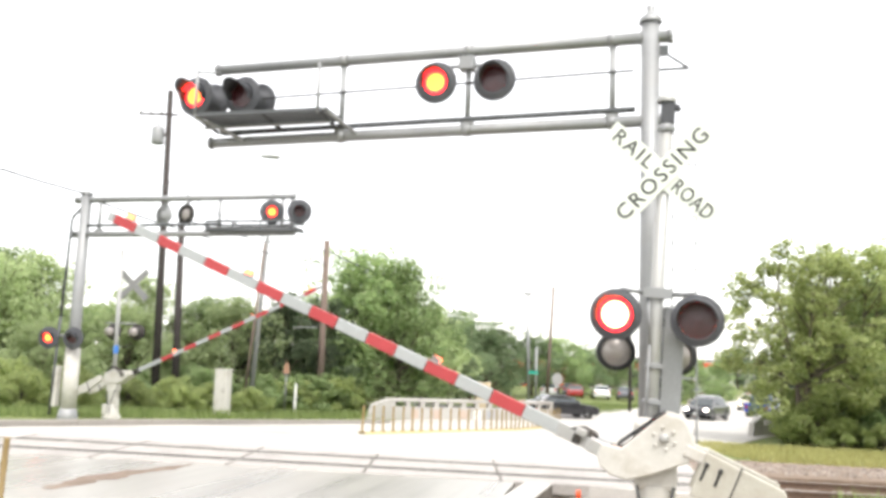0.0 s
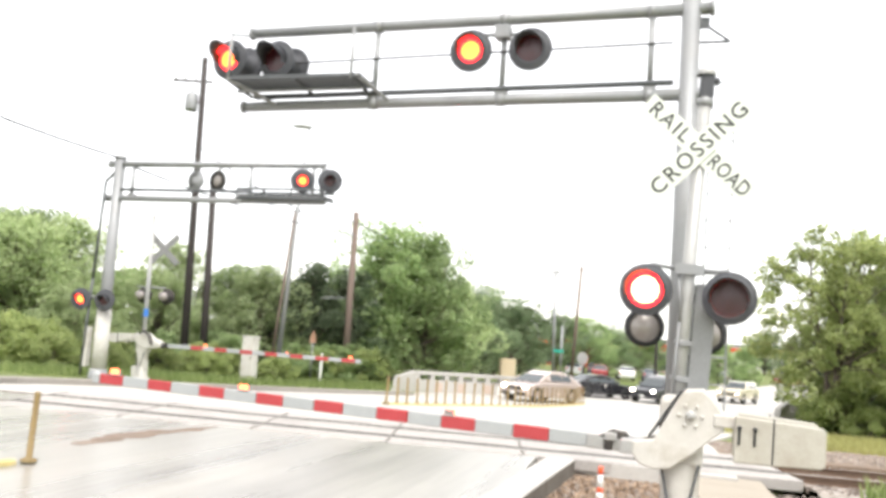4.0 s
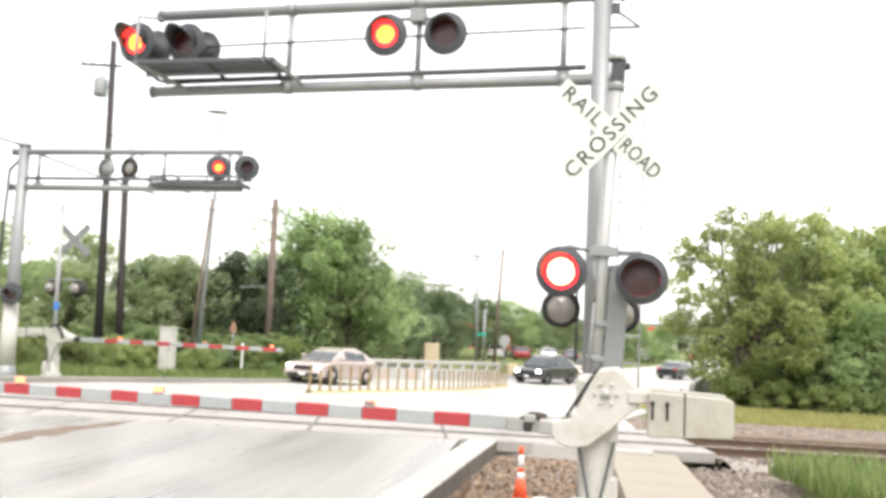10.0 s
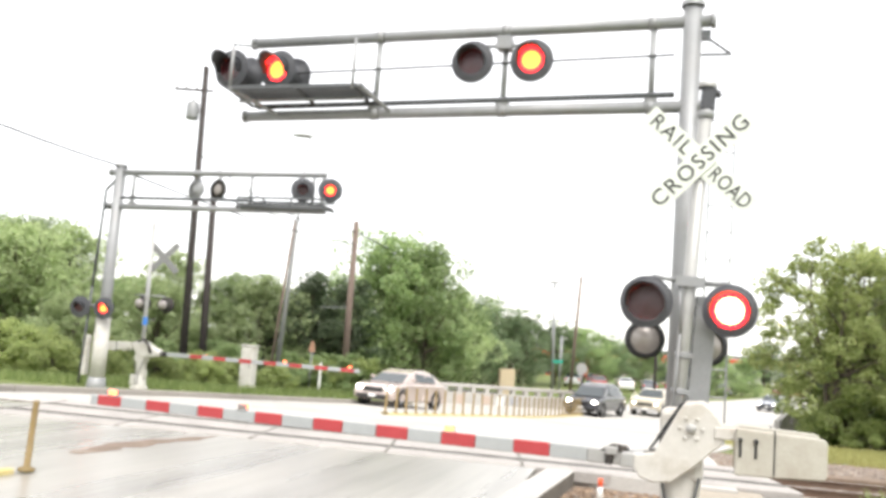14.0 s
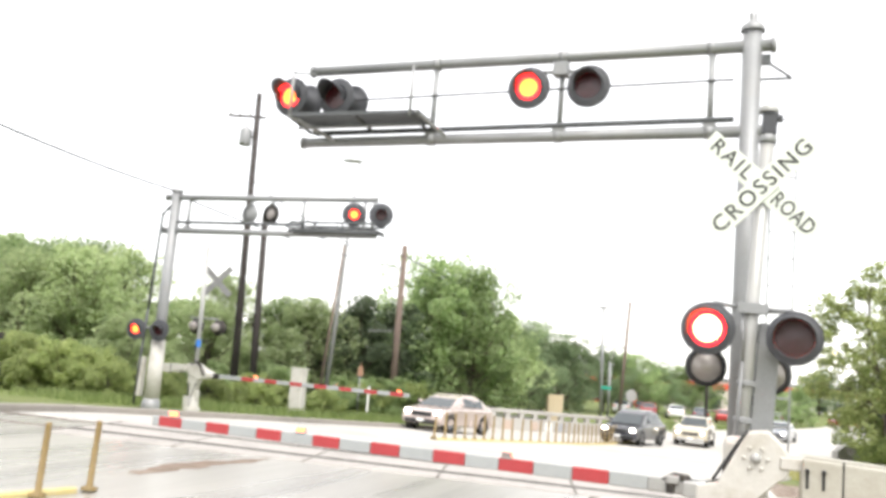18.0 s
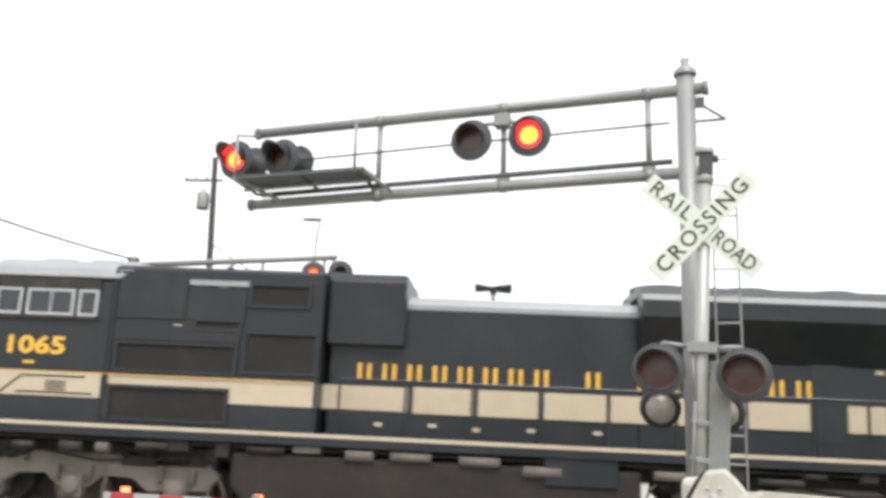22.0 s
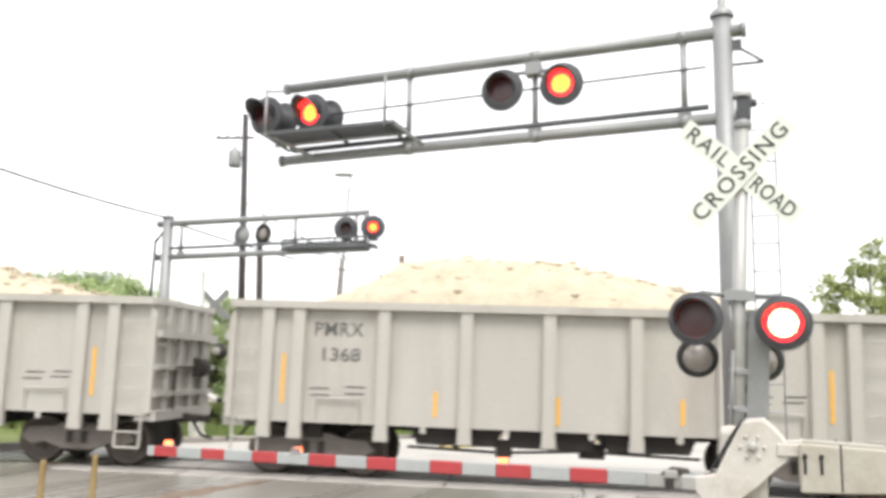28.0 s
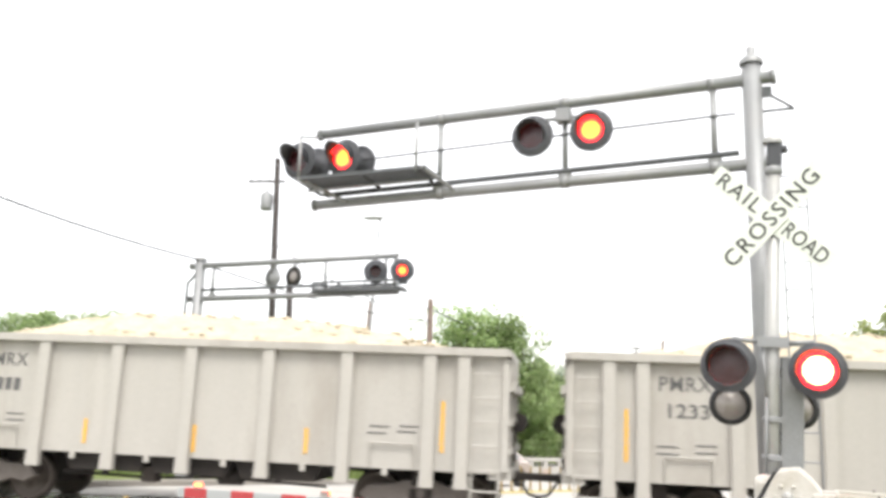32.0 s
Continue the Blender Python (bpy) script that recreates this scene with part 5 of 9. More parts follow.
        bmesh.ops.create_uvsphere(bm, u_segments=10, v_segments=6, radius=1, matrix=Matrix.Translation((h * 0.34, s * (W / 2 + 0.06), zb + 0.08)) @ Matrix.Diagonal((0.09, 0.12, 0.07, 1)))
        part("mirror", bm, body_mat, ob)
    bm = B()
    box(bm, h * 0.965, h * 0.99 + 0.02, -W * 0.24, W * 0.24, zl - 0.14, zl + 0.02)
    part("grille", bm, BLACK, ob)
    bm = B()
    box(bm, h * 0.97, h * 1.0 + 0.01, -W * 0.4, W * 0.4, 0.3, 0.46)
    soften(bm, 0.03, 1)
    part("bumper", bm, RIM if style in ("suv", "box") else BLACK, ob)
    bm = B()
    box(bm, h + 0.01, h + 0.025, -0.16, 0.16, 0.36, 0.47)
    part("plate_bar", bm, WHITEP, ob)
    R = 0.36 if style != "sedan" else 0.32
    wheels = []
    for fx in (h * 0.63, -h * 0.6):
        for s in (-1, 1):
            bm = B()
            lathe(bm, [(R * 0.62, 0.11), (R * 0.9, 0.12), (R, 0.08), (R, -0.08), (R * 0.9, -0.12), (R * 0.62, -0.11), (R * 0.62, 0.11)], 20, m=pose(0, 0, 0, 90, 0, 0))
            w = part("wheel", bm, TYRE, ob, m=pose(fx, s * (W / 2 - 0.1), R))
            bm = B()
            lathe(bm, [(0, 0.06), (R * 0.15, 0.07), (R * 0.2, 0.03), (R * 0.6, 0.05), (R * 0.62, -0.05), (0, -0.05)], 20, m=pose(0, 0, 0, 90 if s < 0 else -90, 0, 0))
            for k in range(5):
                a = 2 * math.pi * k / 5
                tube(bm, (R * 0.15 * math.cos(a), s * 0.06, R * 0.15 * math.sin(a)), (R * 0.58 * math.cos(a), s * 0.07, R * 0.58 * math.sin(a)), 0.035, n=6)
            part("rim", bm, RIM, w)
            bm = B()
            lathe(bm, [(R * 1.02, 0.0), (R * 1.16, 0.0), (R * 1.16, 0.02), (R * 1.02, 0.02)], 20, m=Matrix.Translation((fx, s * (W / 2 - 0.005), R)) @ pose(0, 0, 0, 90 if s < 0 else -90, 0, 0))
            part("arch", bm, BLACK, ob)
            wheels.append((w, R))
    return ob, wheels


def drive(table):
    """Rows of a vehicle along (t, x, y), headed the way it goes."""
    rows = []
    head = None
    for i, (t, x, y, *aim) in enumerate(table):
        a = table[max(0, i - 1)]
        b = table[min(len(table) - 1, i + 1)]
        dx, dy = b[1] - a[1], b[2] - a[2]
        if math.hypot(dx, dy) > 0.05 or head is None:
            head = math.degrees(math.atan2(dy, dx))
        head = aim[0] if aim else head
        slope = gz(x + math.cos(radians(head)), y + math.sin(radians(head))) - gz(x - math.cos(radians(head)), y - math.sin(radians(head)))
        rows.append((t, pose(x, y, gz(x, y) + 0.01, 0, -math.degrees(math.atan2(slope, 2)), head)))
    return rows


def wheel_drive(w, R, table):
    base = w.matrix_basis.copy()
    rows = [(table[0][0], base)]
    turn = 0.0
    for (t0, x0, y0, *_), (t1, x1, y1, *_) in zip(table, table[1:]):
        d = math.degrees(math.hypot(x1 - x0, y1 - y0) / R)
        n = max(1, math.ceil(d / 80))
        for k in range(n):
            turn += d / n
            rows.append((t0 + (t1 - t0) * (k + 1) / n, base @ pose(0, 0, 0, 0, turn, 0)))
    return rows


def cars():
    A = [(0, 20.8, 67.3), (1, 13.0, 56.0), (2, 9.2, 50.8), (3, 6.5, 47.2), (3.5, 5.4, 45.8), (4.5, 3.0, 43.6), (5.5, 0.9, 41.3), (6, -0.1, 40.2), (7, -1.4, 38.7, -128), (8, -1.9, 38.1, -123), (9, -2.1, 37.8, -121), (11, -2.3, 37.2, -119), (13, -2.4, 36.6, -118), (15, -2.45, 36.4, -117), (32, -2.45, 36.4, -117)]
    Bt = [(0, 7.9, 55.2), (2, 8.3, 55.3), (5, 9.0, 55.6), (7, 10.3, 56.4), (8, 14.0, 60.0), (9, 19.6, 65.2), (10, 24.2, 70.2), (11, 28.2, 75.6), (12, 33.5, 84.5), (14, 44, 105), (18, 68, 154), (32, 118, 268)]
    C = [(0, 19.8, 63.5), (1, 17.3, 60.2), (3, 13.6, 56.0), (5.5, 12.0, 54.2), (7, 11.6, 53.6), (8, 10.9, 52.8), (9, 10.5, 52.3), (10, 9.7, 51.4), (11, 9.1, 50.6), (12, 8.6, 49.6, -120), (13, 8.0, 48.3, -119), (14.5, 7.2, 46.9, -119), (16, 6.7, 45.8, -118), (17, 6.5, 45.2, -118), (18, 6.45, 45.0, -118), (32, 6.45, 45.0, -118)]
    D = [(0, 31, 86), (2, 25, 73.5), (3, 22.3, 68.3), (3.5, 21.6, 66.8), (5.5, 18.2, 62.4), (6, 17.3, 60.8), (7, 16.3, 58.8), (9, 14.3, 57.0), (11, 12.9, 55.5), (13, 12.2, 53.9), (15, 11.3, 52.0), (16, 10.9, 51.0), (17, 10.7, 50.5), (18, 10.6, 50.2), (32, 10.6, 50.2)]
    E = [(0, 27.5, 73.2), (1, 31.2, 79.5), (2, 35.5, 87.5), (4, 45.5, 106), (8, 68, 152), (32, 122, 272)]
    Fr = [(0, 118, 270), (6, 78, 182), (9, 46, 118), (11, 34, 90), (12, 31, 83), (14, 28, 78), (16, 25.5, 75.5), (17, 23, 73.2), (18, 21, 69), (20, 17.5, 63), (22, 15.8, 60.2), (24, 15.2, 59.2), (32, 15.2, 59.2)]
    for name, label, col, L, W, Hh, st, lights, tab in (
            ("crossover", "pale rose-tan crossover car with lit headlamps waiting behind the far gate", (0.5, 0.42, 0.385), 4.45, 1.88, 1.58, "crossover", True, A),
            ("sedan", "dark grey sedan turning out of the side street", (0.03, 0.03, 0.035), 4.7, 1.8, 1.42, "sedan", False, Bt),
            ("sport_utility", "black sport utility vehicle with lit headlamps in the waiting line", (0.02, 0.022, 0.03), 4.65, 1.9, 1.72, "crossover", True, C),
            ("old_wagon", "cream old boxy wagon waiting in line on the road", (0.58, 0.52, 0.4), 4.5, 1.8, 1.58, "box", True, D),
            ("pickup_truck", "bright blue pickup truck driving off along the road", (0.02, 0.07, 0.4), 5.3, 1.95, 1.8, "pickup", False, E),
            ("sedan", "silver sedan coming up the far road", (0.4, 0.42, 0.45), 4.5, 1.78, 1.45, "sedan", True, Fr)):
        ob, wheels = car(name, label, col, L, W, Hh, st, lights)
        CARS.append((ob, wheels, tab))
    # parked in the lot beyond the grass
    rnd = random.Random(5)
    first = {}
    for k, (x, y, head) in enumerate(((12.5, 96, 80), (15.5, 97, 80), (18.5, 98, 85), (21.5, 99, 80), (24.5, 101, 80), (36, 118, 60), (46.5, 124, 30), (52, 128, 25), (16, 104, 80))):
        col = [(0.6, 0.6, 0.6), (0.3, 0.02, 0.02), (0.75, 0.75, 0.75), (0.1, 0.1, 0.12), (0.35, 0.03, 0.03)][k % 5]
        if k % 5 not in first:
            ob, _ = car("parked_car", ["silver", "red", "white", "dark grey", "dark red"][k % 5] + " car parked in the distant lot", col, 4.5, 1.8, 1.5, "sedan" if k % 2 else "suv", False)
            first[k % 5] = ob
            ob.matrix_basis = pose(x, y, gz(x, y), 0, 0, head)
            tagged(ob, group="parked cars in the lot")
        else:
            copy_thing(first[k % 5], pose(x, y, gz(x, y), 0, 0, head))


cars()


def distant_shops():
    """Low shop fronts far behind the parking lot."""
    for x, y, w, h, turn, col, label in ((24, 150, 40, 5, -12, (0.55, 0.5, 0.44), "distant beige shop building with a red sign band"), (78, 215, 50, 6, -25, (0.6, 0.58, 0.52), "distant pale shop building at the road's end"), (16, 140, 9, 4.2, -8, (0.5, 0.12, 0.06), "distant building with an orange red front")):
        g = gz(x, y)
        ob = thing("shop_building", pose(x, y, g, 0, 0, turn), label, "building")
        m = mat("shop_wall", col, 0.8, 0, 0.1, 0.3, 8, 0.1)
        bm = B()
        box(bm, -w / 2, w / 2, 0, 14, 0, h)
        part("wall", bm, m, ob)
        bm = B()
        box(bm, -w / 2 - 0.2, w / 2 + 0.2, -0.2, 14.2, h, h + 0.5)
        part("roof", bm, HARBOR, ob)
        bm = B()
        box(bm, -w * 0.4, w * 0.4, -0.15, 0, h - 1.4, h - 0.4)
        part("sign_band", bm, mat("sign_band_red", (0.6, 0.08, 0.04), 0.5), ob)
        for k in range(int(w / 4)):
            bm = B()
            box(bm, -w / 2 + 1 + k * 4, -w / 2 + 3.6 + k * 4, -0.05, 0.02, 0.3, 2.6)
            part("window", bm, CARGLASS, ob)


distant_shops()

# ---- the train ----
BLUE = mat("deep_blue_paint", (0.012, 0.028, 0.11), 0.42, 0, 0.1, 1.5, 40, 0.05, (0.06, 0.07, 0.16), 0.4, coat=0.3)
BLUEL = mat("lighter_blue_paint", (0.03, 0.06, 0.2), 0.4, 0, 0.1, 2, 40, 0.04)
BLACKL = mat("locomotive_black", (0.014, 0.018, 0.024), 0.42, 0, 0.2, 2, 40, 0.05, (0.04, 0.037, 0.034), 0.4, coat=0.1)
CREAM = mat("cream_paint", (0.48, 0.41, 0.31), 0.5, 0, 0.1, 2, 40, 0.05, (0.35, 0.28, 0.2), 0.5)
GOLD = mat("gold_lettering", (0.72, 0.42, 0.06), 0.45, 0, 0.06)
ARMOUR = mat("dusty_yellow_paint", (0.4, 0.245, 0.12), 0.5, 0, 0.1, 1.2, 40, 0.05, (0.33, 0.21, 0.11), 0.6)
TANORANGE = mat("faded_orange_paint", (0.55, 0.25, 0.12), 0.5, 0, 0.15)
MUTEDRED = mat("faded_red_lettering", (0.42, 0.09, 0.08), 0.5, 0, 0.15)
REDP = mat("red_stripe_paint", (0.6, 0.03, 0.04), 0.45, 0, 0.08)
ORANGEP = mat("orange_stripe_paint", (0.66, 0.28, 0.035), 0.5, 0, 0.1)
WHITER = mat("white_roof_paint", (0.7, 0.7, 0.7), 0.5, 0, 0.08, 2, 40, 0.05, (0.45, 0.44, 0.42), 0.4)
ROOFS = mat("dull_silver_paint", (0.3, 0.31, 0.33), 0.5, 0.2, 0.15, 2, 40, 0.05)
LOUVRE = mat("dark_louvre_mesh", (0.013, 0.012, 0.011), 0.7, 0, 0.3, 4, 90, 0.4, (0.035, 0.028, 0.022), 0.5)
SILVER = mat("silver_roof_paint", (0.45, 0.46, 0.48), 0.4, 0.4, 0.1, 2, 40, 0.05)
GRILLE = mat("dark_grille", (0.03, 0.035, 0.035), 0.65, 0.2, 0.25, 3, 90, 0.5, stretch=(1, 1, 6))
SKIRT = mat("grimy_yellow_skirt", (0.2, 0.135, 0.085), 0.65, 0, 0.2, 1.5, 30, 0.1, (0.09, 0.07, 0.055), 0.7)
UNDER = mat("grimy_underframe", (0.026, 0.022, 0.02), 0.8, 0.1, 0.35, 3, 40, 0.4, (0.065, 0.05, 0.04), 0.5)
TRUCKM = mat("dusty_truck_casting", (0.15, 0.132, 0.12), 0.8, 0.1, 0.3, 3, 40, 0.3, (0.07, 0.06, 0.05), 0.5)
GREYTANK = mat("dusty_grey_fuel_tank", (0.085, 0.087, 0.085), 0.7, 0, 0.25, 1.5, 30, 0.2, (0.05, 0.048, 0.045), 0.6)
TANK = mat("grimy_fuel_tank", (0.065, 0.05, 0.042), 0.75, 0, 0.25, 1.5, 30, 0.2, (0.07, 0.05, 0.038), 0.6)
WHEELM = mat("worn_wheel_steel", (0.1, 0.085, 0.075), 0.55, 0.6, 0.2, 6, 50, 0.2)
CARBODY = mat("pale_grey_car_paint", (0.4, 0.383, 0.352), 0.6, 0, 0.12, 0.9, 30, 0.14, (0.27, 0.245, 0.21), 0.6, stretch=(1.6, 1.6, 0.35))
LADING = mat("pale_crushed_stone", (0.46, 0.405, 0.31), 0.95, 0, 0.25, 3, 25, 0.9, (0.36, 0.29, 0.2), 0.5)
BARS = mat("black_stencil", (0.1, 0.1, 0.1), 0.6, 0, 0.1)
REFLEX = mat("yellow_reflector", (0.75, 0.4, 0.04), 0.4, 0, 0.08)
CABGLASS = glass("cab_window_glass", (0.02, 0.025, 0.03))
# base colour paled to stand in for daylight seen through the windscreens
WINDSCREEN = glass("pale_windscreen_glass", (0.3, 0.32, 0.33), 0.1)
SIGNALRED = mat("red_enamel", (0.5, 0.05, 0.05), 0.4, 0, 0.1)

WHEELSETS = []        # (wheelset part, centre of its vehicle)
VEHICLES = []         # (thing, centre in the train)


def wheelset(parent, x, r, c, half=0.7175):
    bm = B()
    for s in (-1, 1):
        lathe(bm, [(0.0, 0.09), (0.1, 0.09), (0.13, 0.03), (r * 0.72, 0.02), (r * 0.8, 0.07), (r, 0.065), (r * 1.0, -0.04), (r * 1.05, -0.065), (r * 0.85, -0.07), (0.12, -0.04), (0.0, -0.04)], 22, m=Matrix.Translation((0, s * half, 0)) @ pose(0, 0, 0, 90 * -s, 0, 0) @ pose(0, 0, 0, 0, 0, 0))
        for k in range(5):
            a = 2 * math.pi * k / 5
            tube(bm, (r * 0.42 * math.cos(a), s * (half + 0.05), r * 0.42 * math.sin(a)), (r * 0.42 * math.cos(a), s * (half + 0.068), r * 0.42 * math.sin(a)), 0.05, n=8)
    tube(bm, (0, -half, 0), (0, half, 0), 0.085, n=10)
    w = part("wheelset", bm, WHEELM, parent, m=pose(x, 0, r))
    WHEELSETS.append((w, c, r))
    return w


def loco_truck(parent, cx, c, sp=1.95):
    for k in (-1, 0, 1):
        wheelset(parent, cx + k * sp, 0.53, c)
    for s in (-1, 1):
        bm = B()
        y0, y1 = (s * 0.92, s * 1.12)
        slab(bm, [(cx - 2.75, 0.78), (cx - 2.6, 0.95), (cx - 1.2, 0.95), (cx - 0.8, 1.12), (cx + 0.8, 1.12), (cx + 1.2, 0.95), (cx + 2.6, 0.95), (cx + 2.75, 0.78), (cx + 2.5, 0.52), (cx + 1.4, 0.48), (cx + 1.1, 0.7), (cx + 0.55, 0.72), (cx + 0.3, 0.5), (cx - 0.3, 0.5), (cx - 0.55, 0.72), (cx - 1.1, 0.7), (cx - 1.4, 0.48), (cx - 2.5, 0.52)], min(y0, y1), max(y0, y1))
        soften(bm, 0.02, 1)
        part("truck_frame", bm, TRUCKM, parent)
        for k in (-1, 0, 1):
            for e in (-0.3, 0.3):
                bm = B()
                lathe(bm, [(0.05, 0)] + [(0.085 if i % 2 else 0.055, 0.02 * i) for i in range(1, 12)] + [(0.05, 0.25)], 8, m=pose(cx + k * sp + e, s * 1.14, 0.66))
                part("axle_spring", bm, TRUCKM, parent)
            bm = B()
            pipe(bm, [(cx + k * sp + 0.58, s * 1.1, 1.0), (cx + k * sp + 0.62, s * 1.12, 0.6), (cx + k * sp + 0.54, s * 1.0, 0.3)], 0.03, 6)
            box(bm, cx + k * sp + 0.5, cx + k * sp + 0.6, s * 0.9 - 0.12, s * 0.9 + 0.12, 0.35, 0.62)
            part("brake_hanger", bm, TRUCKM, parent)
        for e in (-1, 1):
            bm = B()
            pipe(bm, [(cx + e * 2.7, s * 1.18, 0.9), (cx + e * 2.85, s * 1.1, 0.5), (cx + e * 2.78, s * 0.85, 0.15)], 0.025, 6)
            part("sand_pipe", bm, TRUCKM, parent)
        for k in (-1, 0, 1):
            bm = B()
            box(bm, cx + k * sp - 0.2, cx + k * sp + 0.2, min(y0, s * 1.2), max(y0, s * 1.2), 0.33, 0.72)
            lathe(bm, [(0.17, 0), (0.17, 0.06), (0.1, 0.08), (0, 0.08)], 14, m=Matrix.Translation((cx + k * sp, s * 1.2, 0.53)) @ pose(0, 0, 0, -90 * s, 0, 0))
            part("axle_box", bm, TRUCKM, parent)
        for k in (-0.55, 0.55):
            bm = B()
            lathe(bm, [(0.06, 0)] + [(0.11 if i % 2 else 0.06, 0.022 * i) for i in range(1, 12)] + [(0.06, 0.27)], 10, m=pose(cx + k * 1.7, s * 1.05, 0.92))
            part("spring", bm, UNDER, parent)
        bm = B()
        pipe(bm, [(cx - 2.3, s * 1.16, 0.98), (cx - 0.9, s * 1.18, 1.18), (cx + 0.4, s * 1.16, 1.0), (cx + 2.2, s * 1.18, 1.1)], 0.022, 6)
        part("brake_pipe", bm, UNDER, parent)
        bm = B()
        tube(bm, (cx + 1.0, s * 1.1, 1.02), (cx + 1.55, s * 1.1, 1.02), 0.1, n=12)
        part("brake_cylinder", bm, UNDER, parent)
    for k in (-1, 0, 1):
        bm = B()
        tube(bm, (cx + k * sp + 0.55, -0.62, 0.55), (cx + k * sp + 0.55, 0.62, 0.55), 0.38, n=12)
        part("traction_motor", bm, DARK, parent)
    bm = B()
    box(bm, cx - 2.6, cx + 2.6, -0.9, 0.9, 0.85, 1.27)
    part("truck_bolster", bm, DARK, parent)
    # plain dark box added to close off the bright view under the truck
    bm = B()
    box(bm, cx - 2.5, cx + 2.5, -0.35, 0.35, 0.16, 0.6)
    part("truck_fill", bm, DARK, parent)


def handrail(parent, xs, y, z0, z1, material, ends=None):
    for x in xs:
        bm = B()
        tube(bm, (x, y, z0), (x, y, z1), 0.024, n=6)
        part("handrail_post", bm, material, parent)
    bm = B()
    tube(bm, (xs[0], y, z1), (xs[-1], y, z1), 0.02, n=6)
    part("handrail", bm, material, parent)


def steps(parent, x, s, rail_mat, width=0.62, z_top=1.6):
    """A corner stairwell with its treads and grab rails."""
    for k in range(4):
        bm = B()
        z = 0.42 + k * 0.32
        box(bm, x - width / 2, x + width / 2, min(s * 1.2, s * 1.5), max(s * 1.2, s * 1.5), z - 0.02, z + 0.02)
        part("step", bm, SILVER, parent)
    for e in (-1, 1):
        bm = B()
        box(bm, x + e * width / 2 - 0.015, x + e * width / 2 + 0.015, min(s * 1.15, s * 1.52), max(s * 1.15, s * 1.52), 0.3, z_top)
        part("step_side", bm, UNDER, parent)
        bm = B()
        pipe(bm, [(x + e * width / 2, s * 1.53, 0.55), (x + e * width / 2, s * 1.53, z_top + 0.75), (x + e * width / 2 - 0.12, s * 1.45, z_top + 0.95)], 0.02, 6)
        part("grab_rail", bm, rail_mat, parent)


def end_gear(parent, x, d):
    """Pilot plate, coupler, hoses at one end; d is the way out."""
    bm = B()
    slab(bm, [(x, 0.25), (x + d * 0.12, 0.25), (x + d * 0.05, 1.55), (x, 1.55)], -1.35, 1.35)
    part("pilot", bm, UNDER, parent)
    bm = B()
    box(bm, min(x, x + d * 0.75), max(x, x + d * 0.75), -0.1, 0.1, 0.8, 0.98)
    box(bm, min(x + d * 0.6, x + d * 0.95), max(x + d * 0.6, x + d * 0.95), -0.17, 0.17, 0.72, 1.06)
    soften(bm, 0.03, 1)
    part("coupler", bm, UNDER, parent)
    for y in (-0.55, -0.4, 0.4, 0.55):
        bm = B()
        pipe(bm, [(x, y, 0.95), (x + d * 0.18, y, 0.9), (x + d * 0.3, y, 0.62), (x + d * 0.42, y, 0.5)], 0.025, 6)
        part("air_hose", bm, RUBBER, parent)


def hull(bm, pts):
    """A solid with flat faces round the given corners."""
    out = bmesh.ops.convex_hull(bm, input=[bm.verts.new(p) for p in pts])
    loose = [v for v in bm.verts if not v.link_faces]
    bmesh.ops.delete(bm, geom=loose, context="VERTS")
    bmesh.ops.dissolve_limit(bm, angle_limit=0.02, verts=bm.verts, edges=bm.edges)


def flat(parent, name, x0, x1, z0, z1, y, material, label="", t=0.012, skew=0.0):
    """A thin painted or fitted plate on the side at y (towards -y)."""
    bm = B()
    slab(bm, [(x0, z0), (x1, z0), (x1 + skew, z1), (x0 + skew, z1)], y - t, y + 0.002)
    return part(name, bm, material, parent, label)


def hood(parent, name, x0, x1, w, z0, z1, material, chamfer=0.18, label=""):
    """A long hood section with chamfered roof edges."""
    bm = B()
    prof = [(-w, z0), (w, z0), (w, z1 - chamfer), (w - chamfer, z1), (-w + chamfer, z1), (-w, z1 - chamfer)]
    a = [bm.verts.new((x0, y, z)) for y, z in prof]
    b = [bm.verts.new((x1, y, z)) for y, z in prof]
    bm.faces.new(a)
    bm.faces.new(b[::-1])
    for k in range(6):
        bm.faces.new((a[k], b[k], b[(k + 1) % 6], a[(k + 1) % 6]))
    soften(bm, 0.02, 1)
    return part(name, bm, material, parent, label)


def fan(parent, x, z, material, r=0.62):
    bm = B()
    lathe(bm, [(r, 0), (r, 0.1), (r - 0.06, 0.13), (0.15, 0.14), (0, 0.14)], 20, m=pose(x, 0, z))
    part("roof_fan", bm, material, parent)


def horn(parent, x, z):
    bm = B()
    box(bm, x - 0.03, x + 0.03, -0.5, -0.44, z - 0.1, z + 0.3)
    box(bm, x - 0.06, x + 0.06, -0.55, -0.1, z + 0.22, z + 0.3)
    bracket = part("horn_bracket", bm, BLACK, parent)
    for d, y in ((1, -0.52), (1, -0.32), (-1, -0.42), (-1, -0.2), (1, -0.12)):
        bm = B()
        tube(bm, (x, y, z + 0.33), (x + d * 0.36, y, z + 0.34), 0.025, 0.075, 10)
        part("horn", bm, BLACK, bracket)


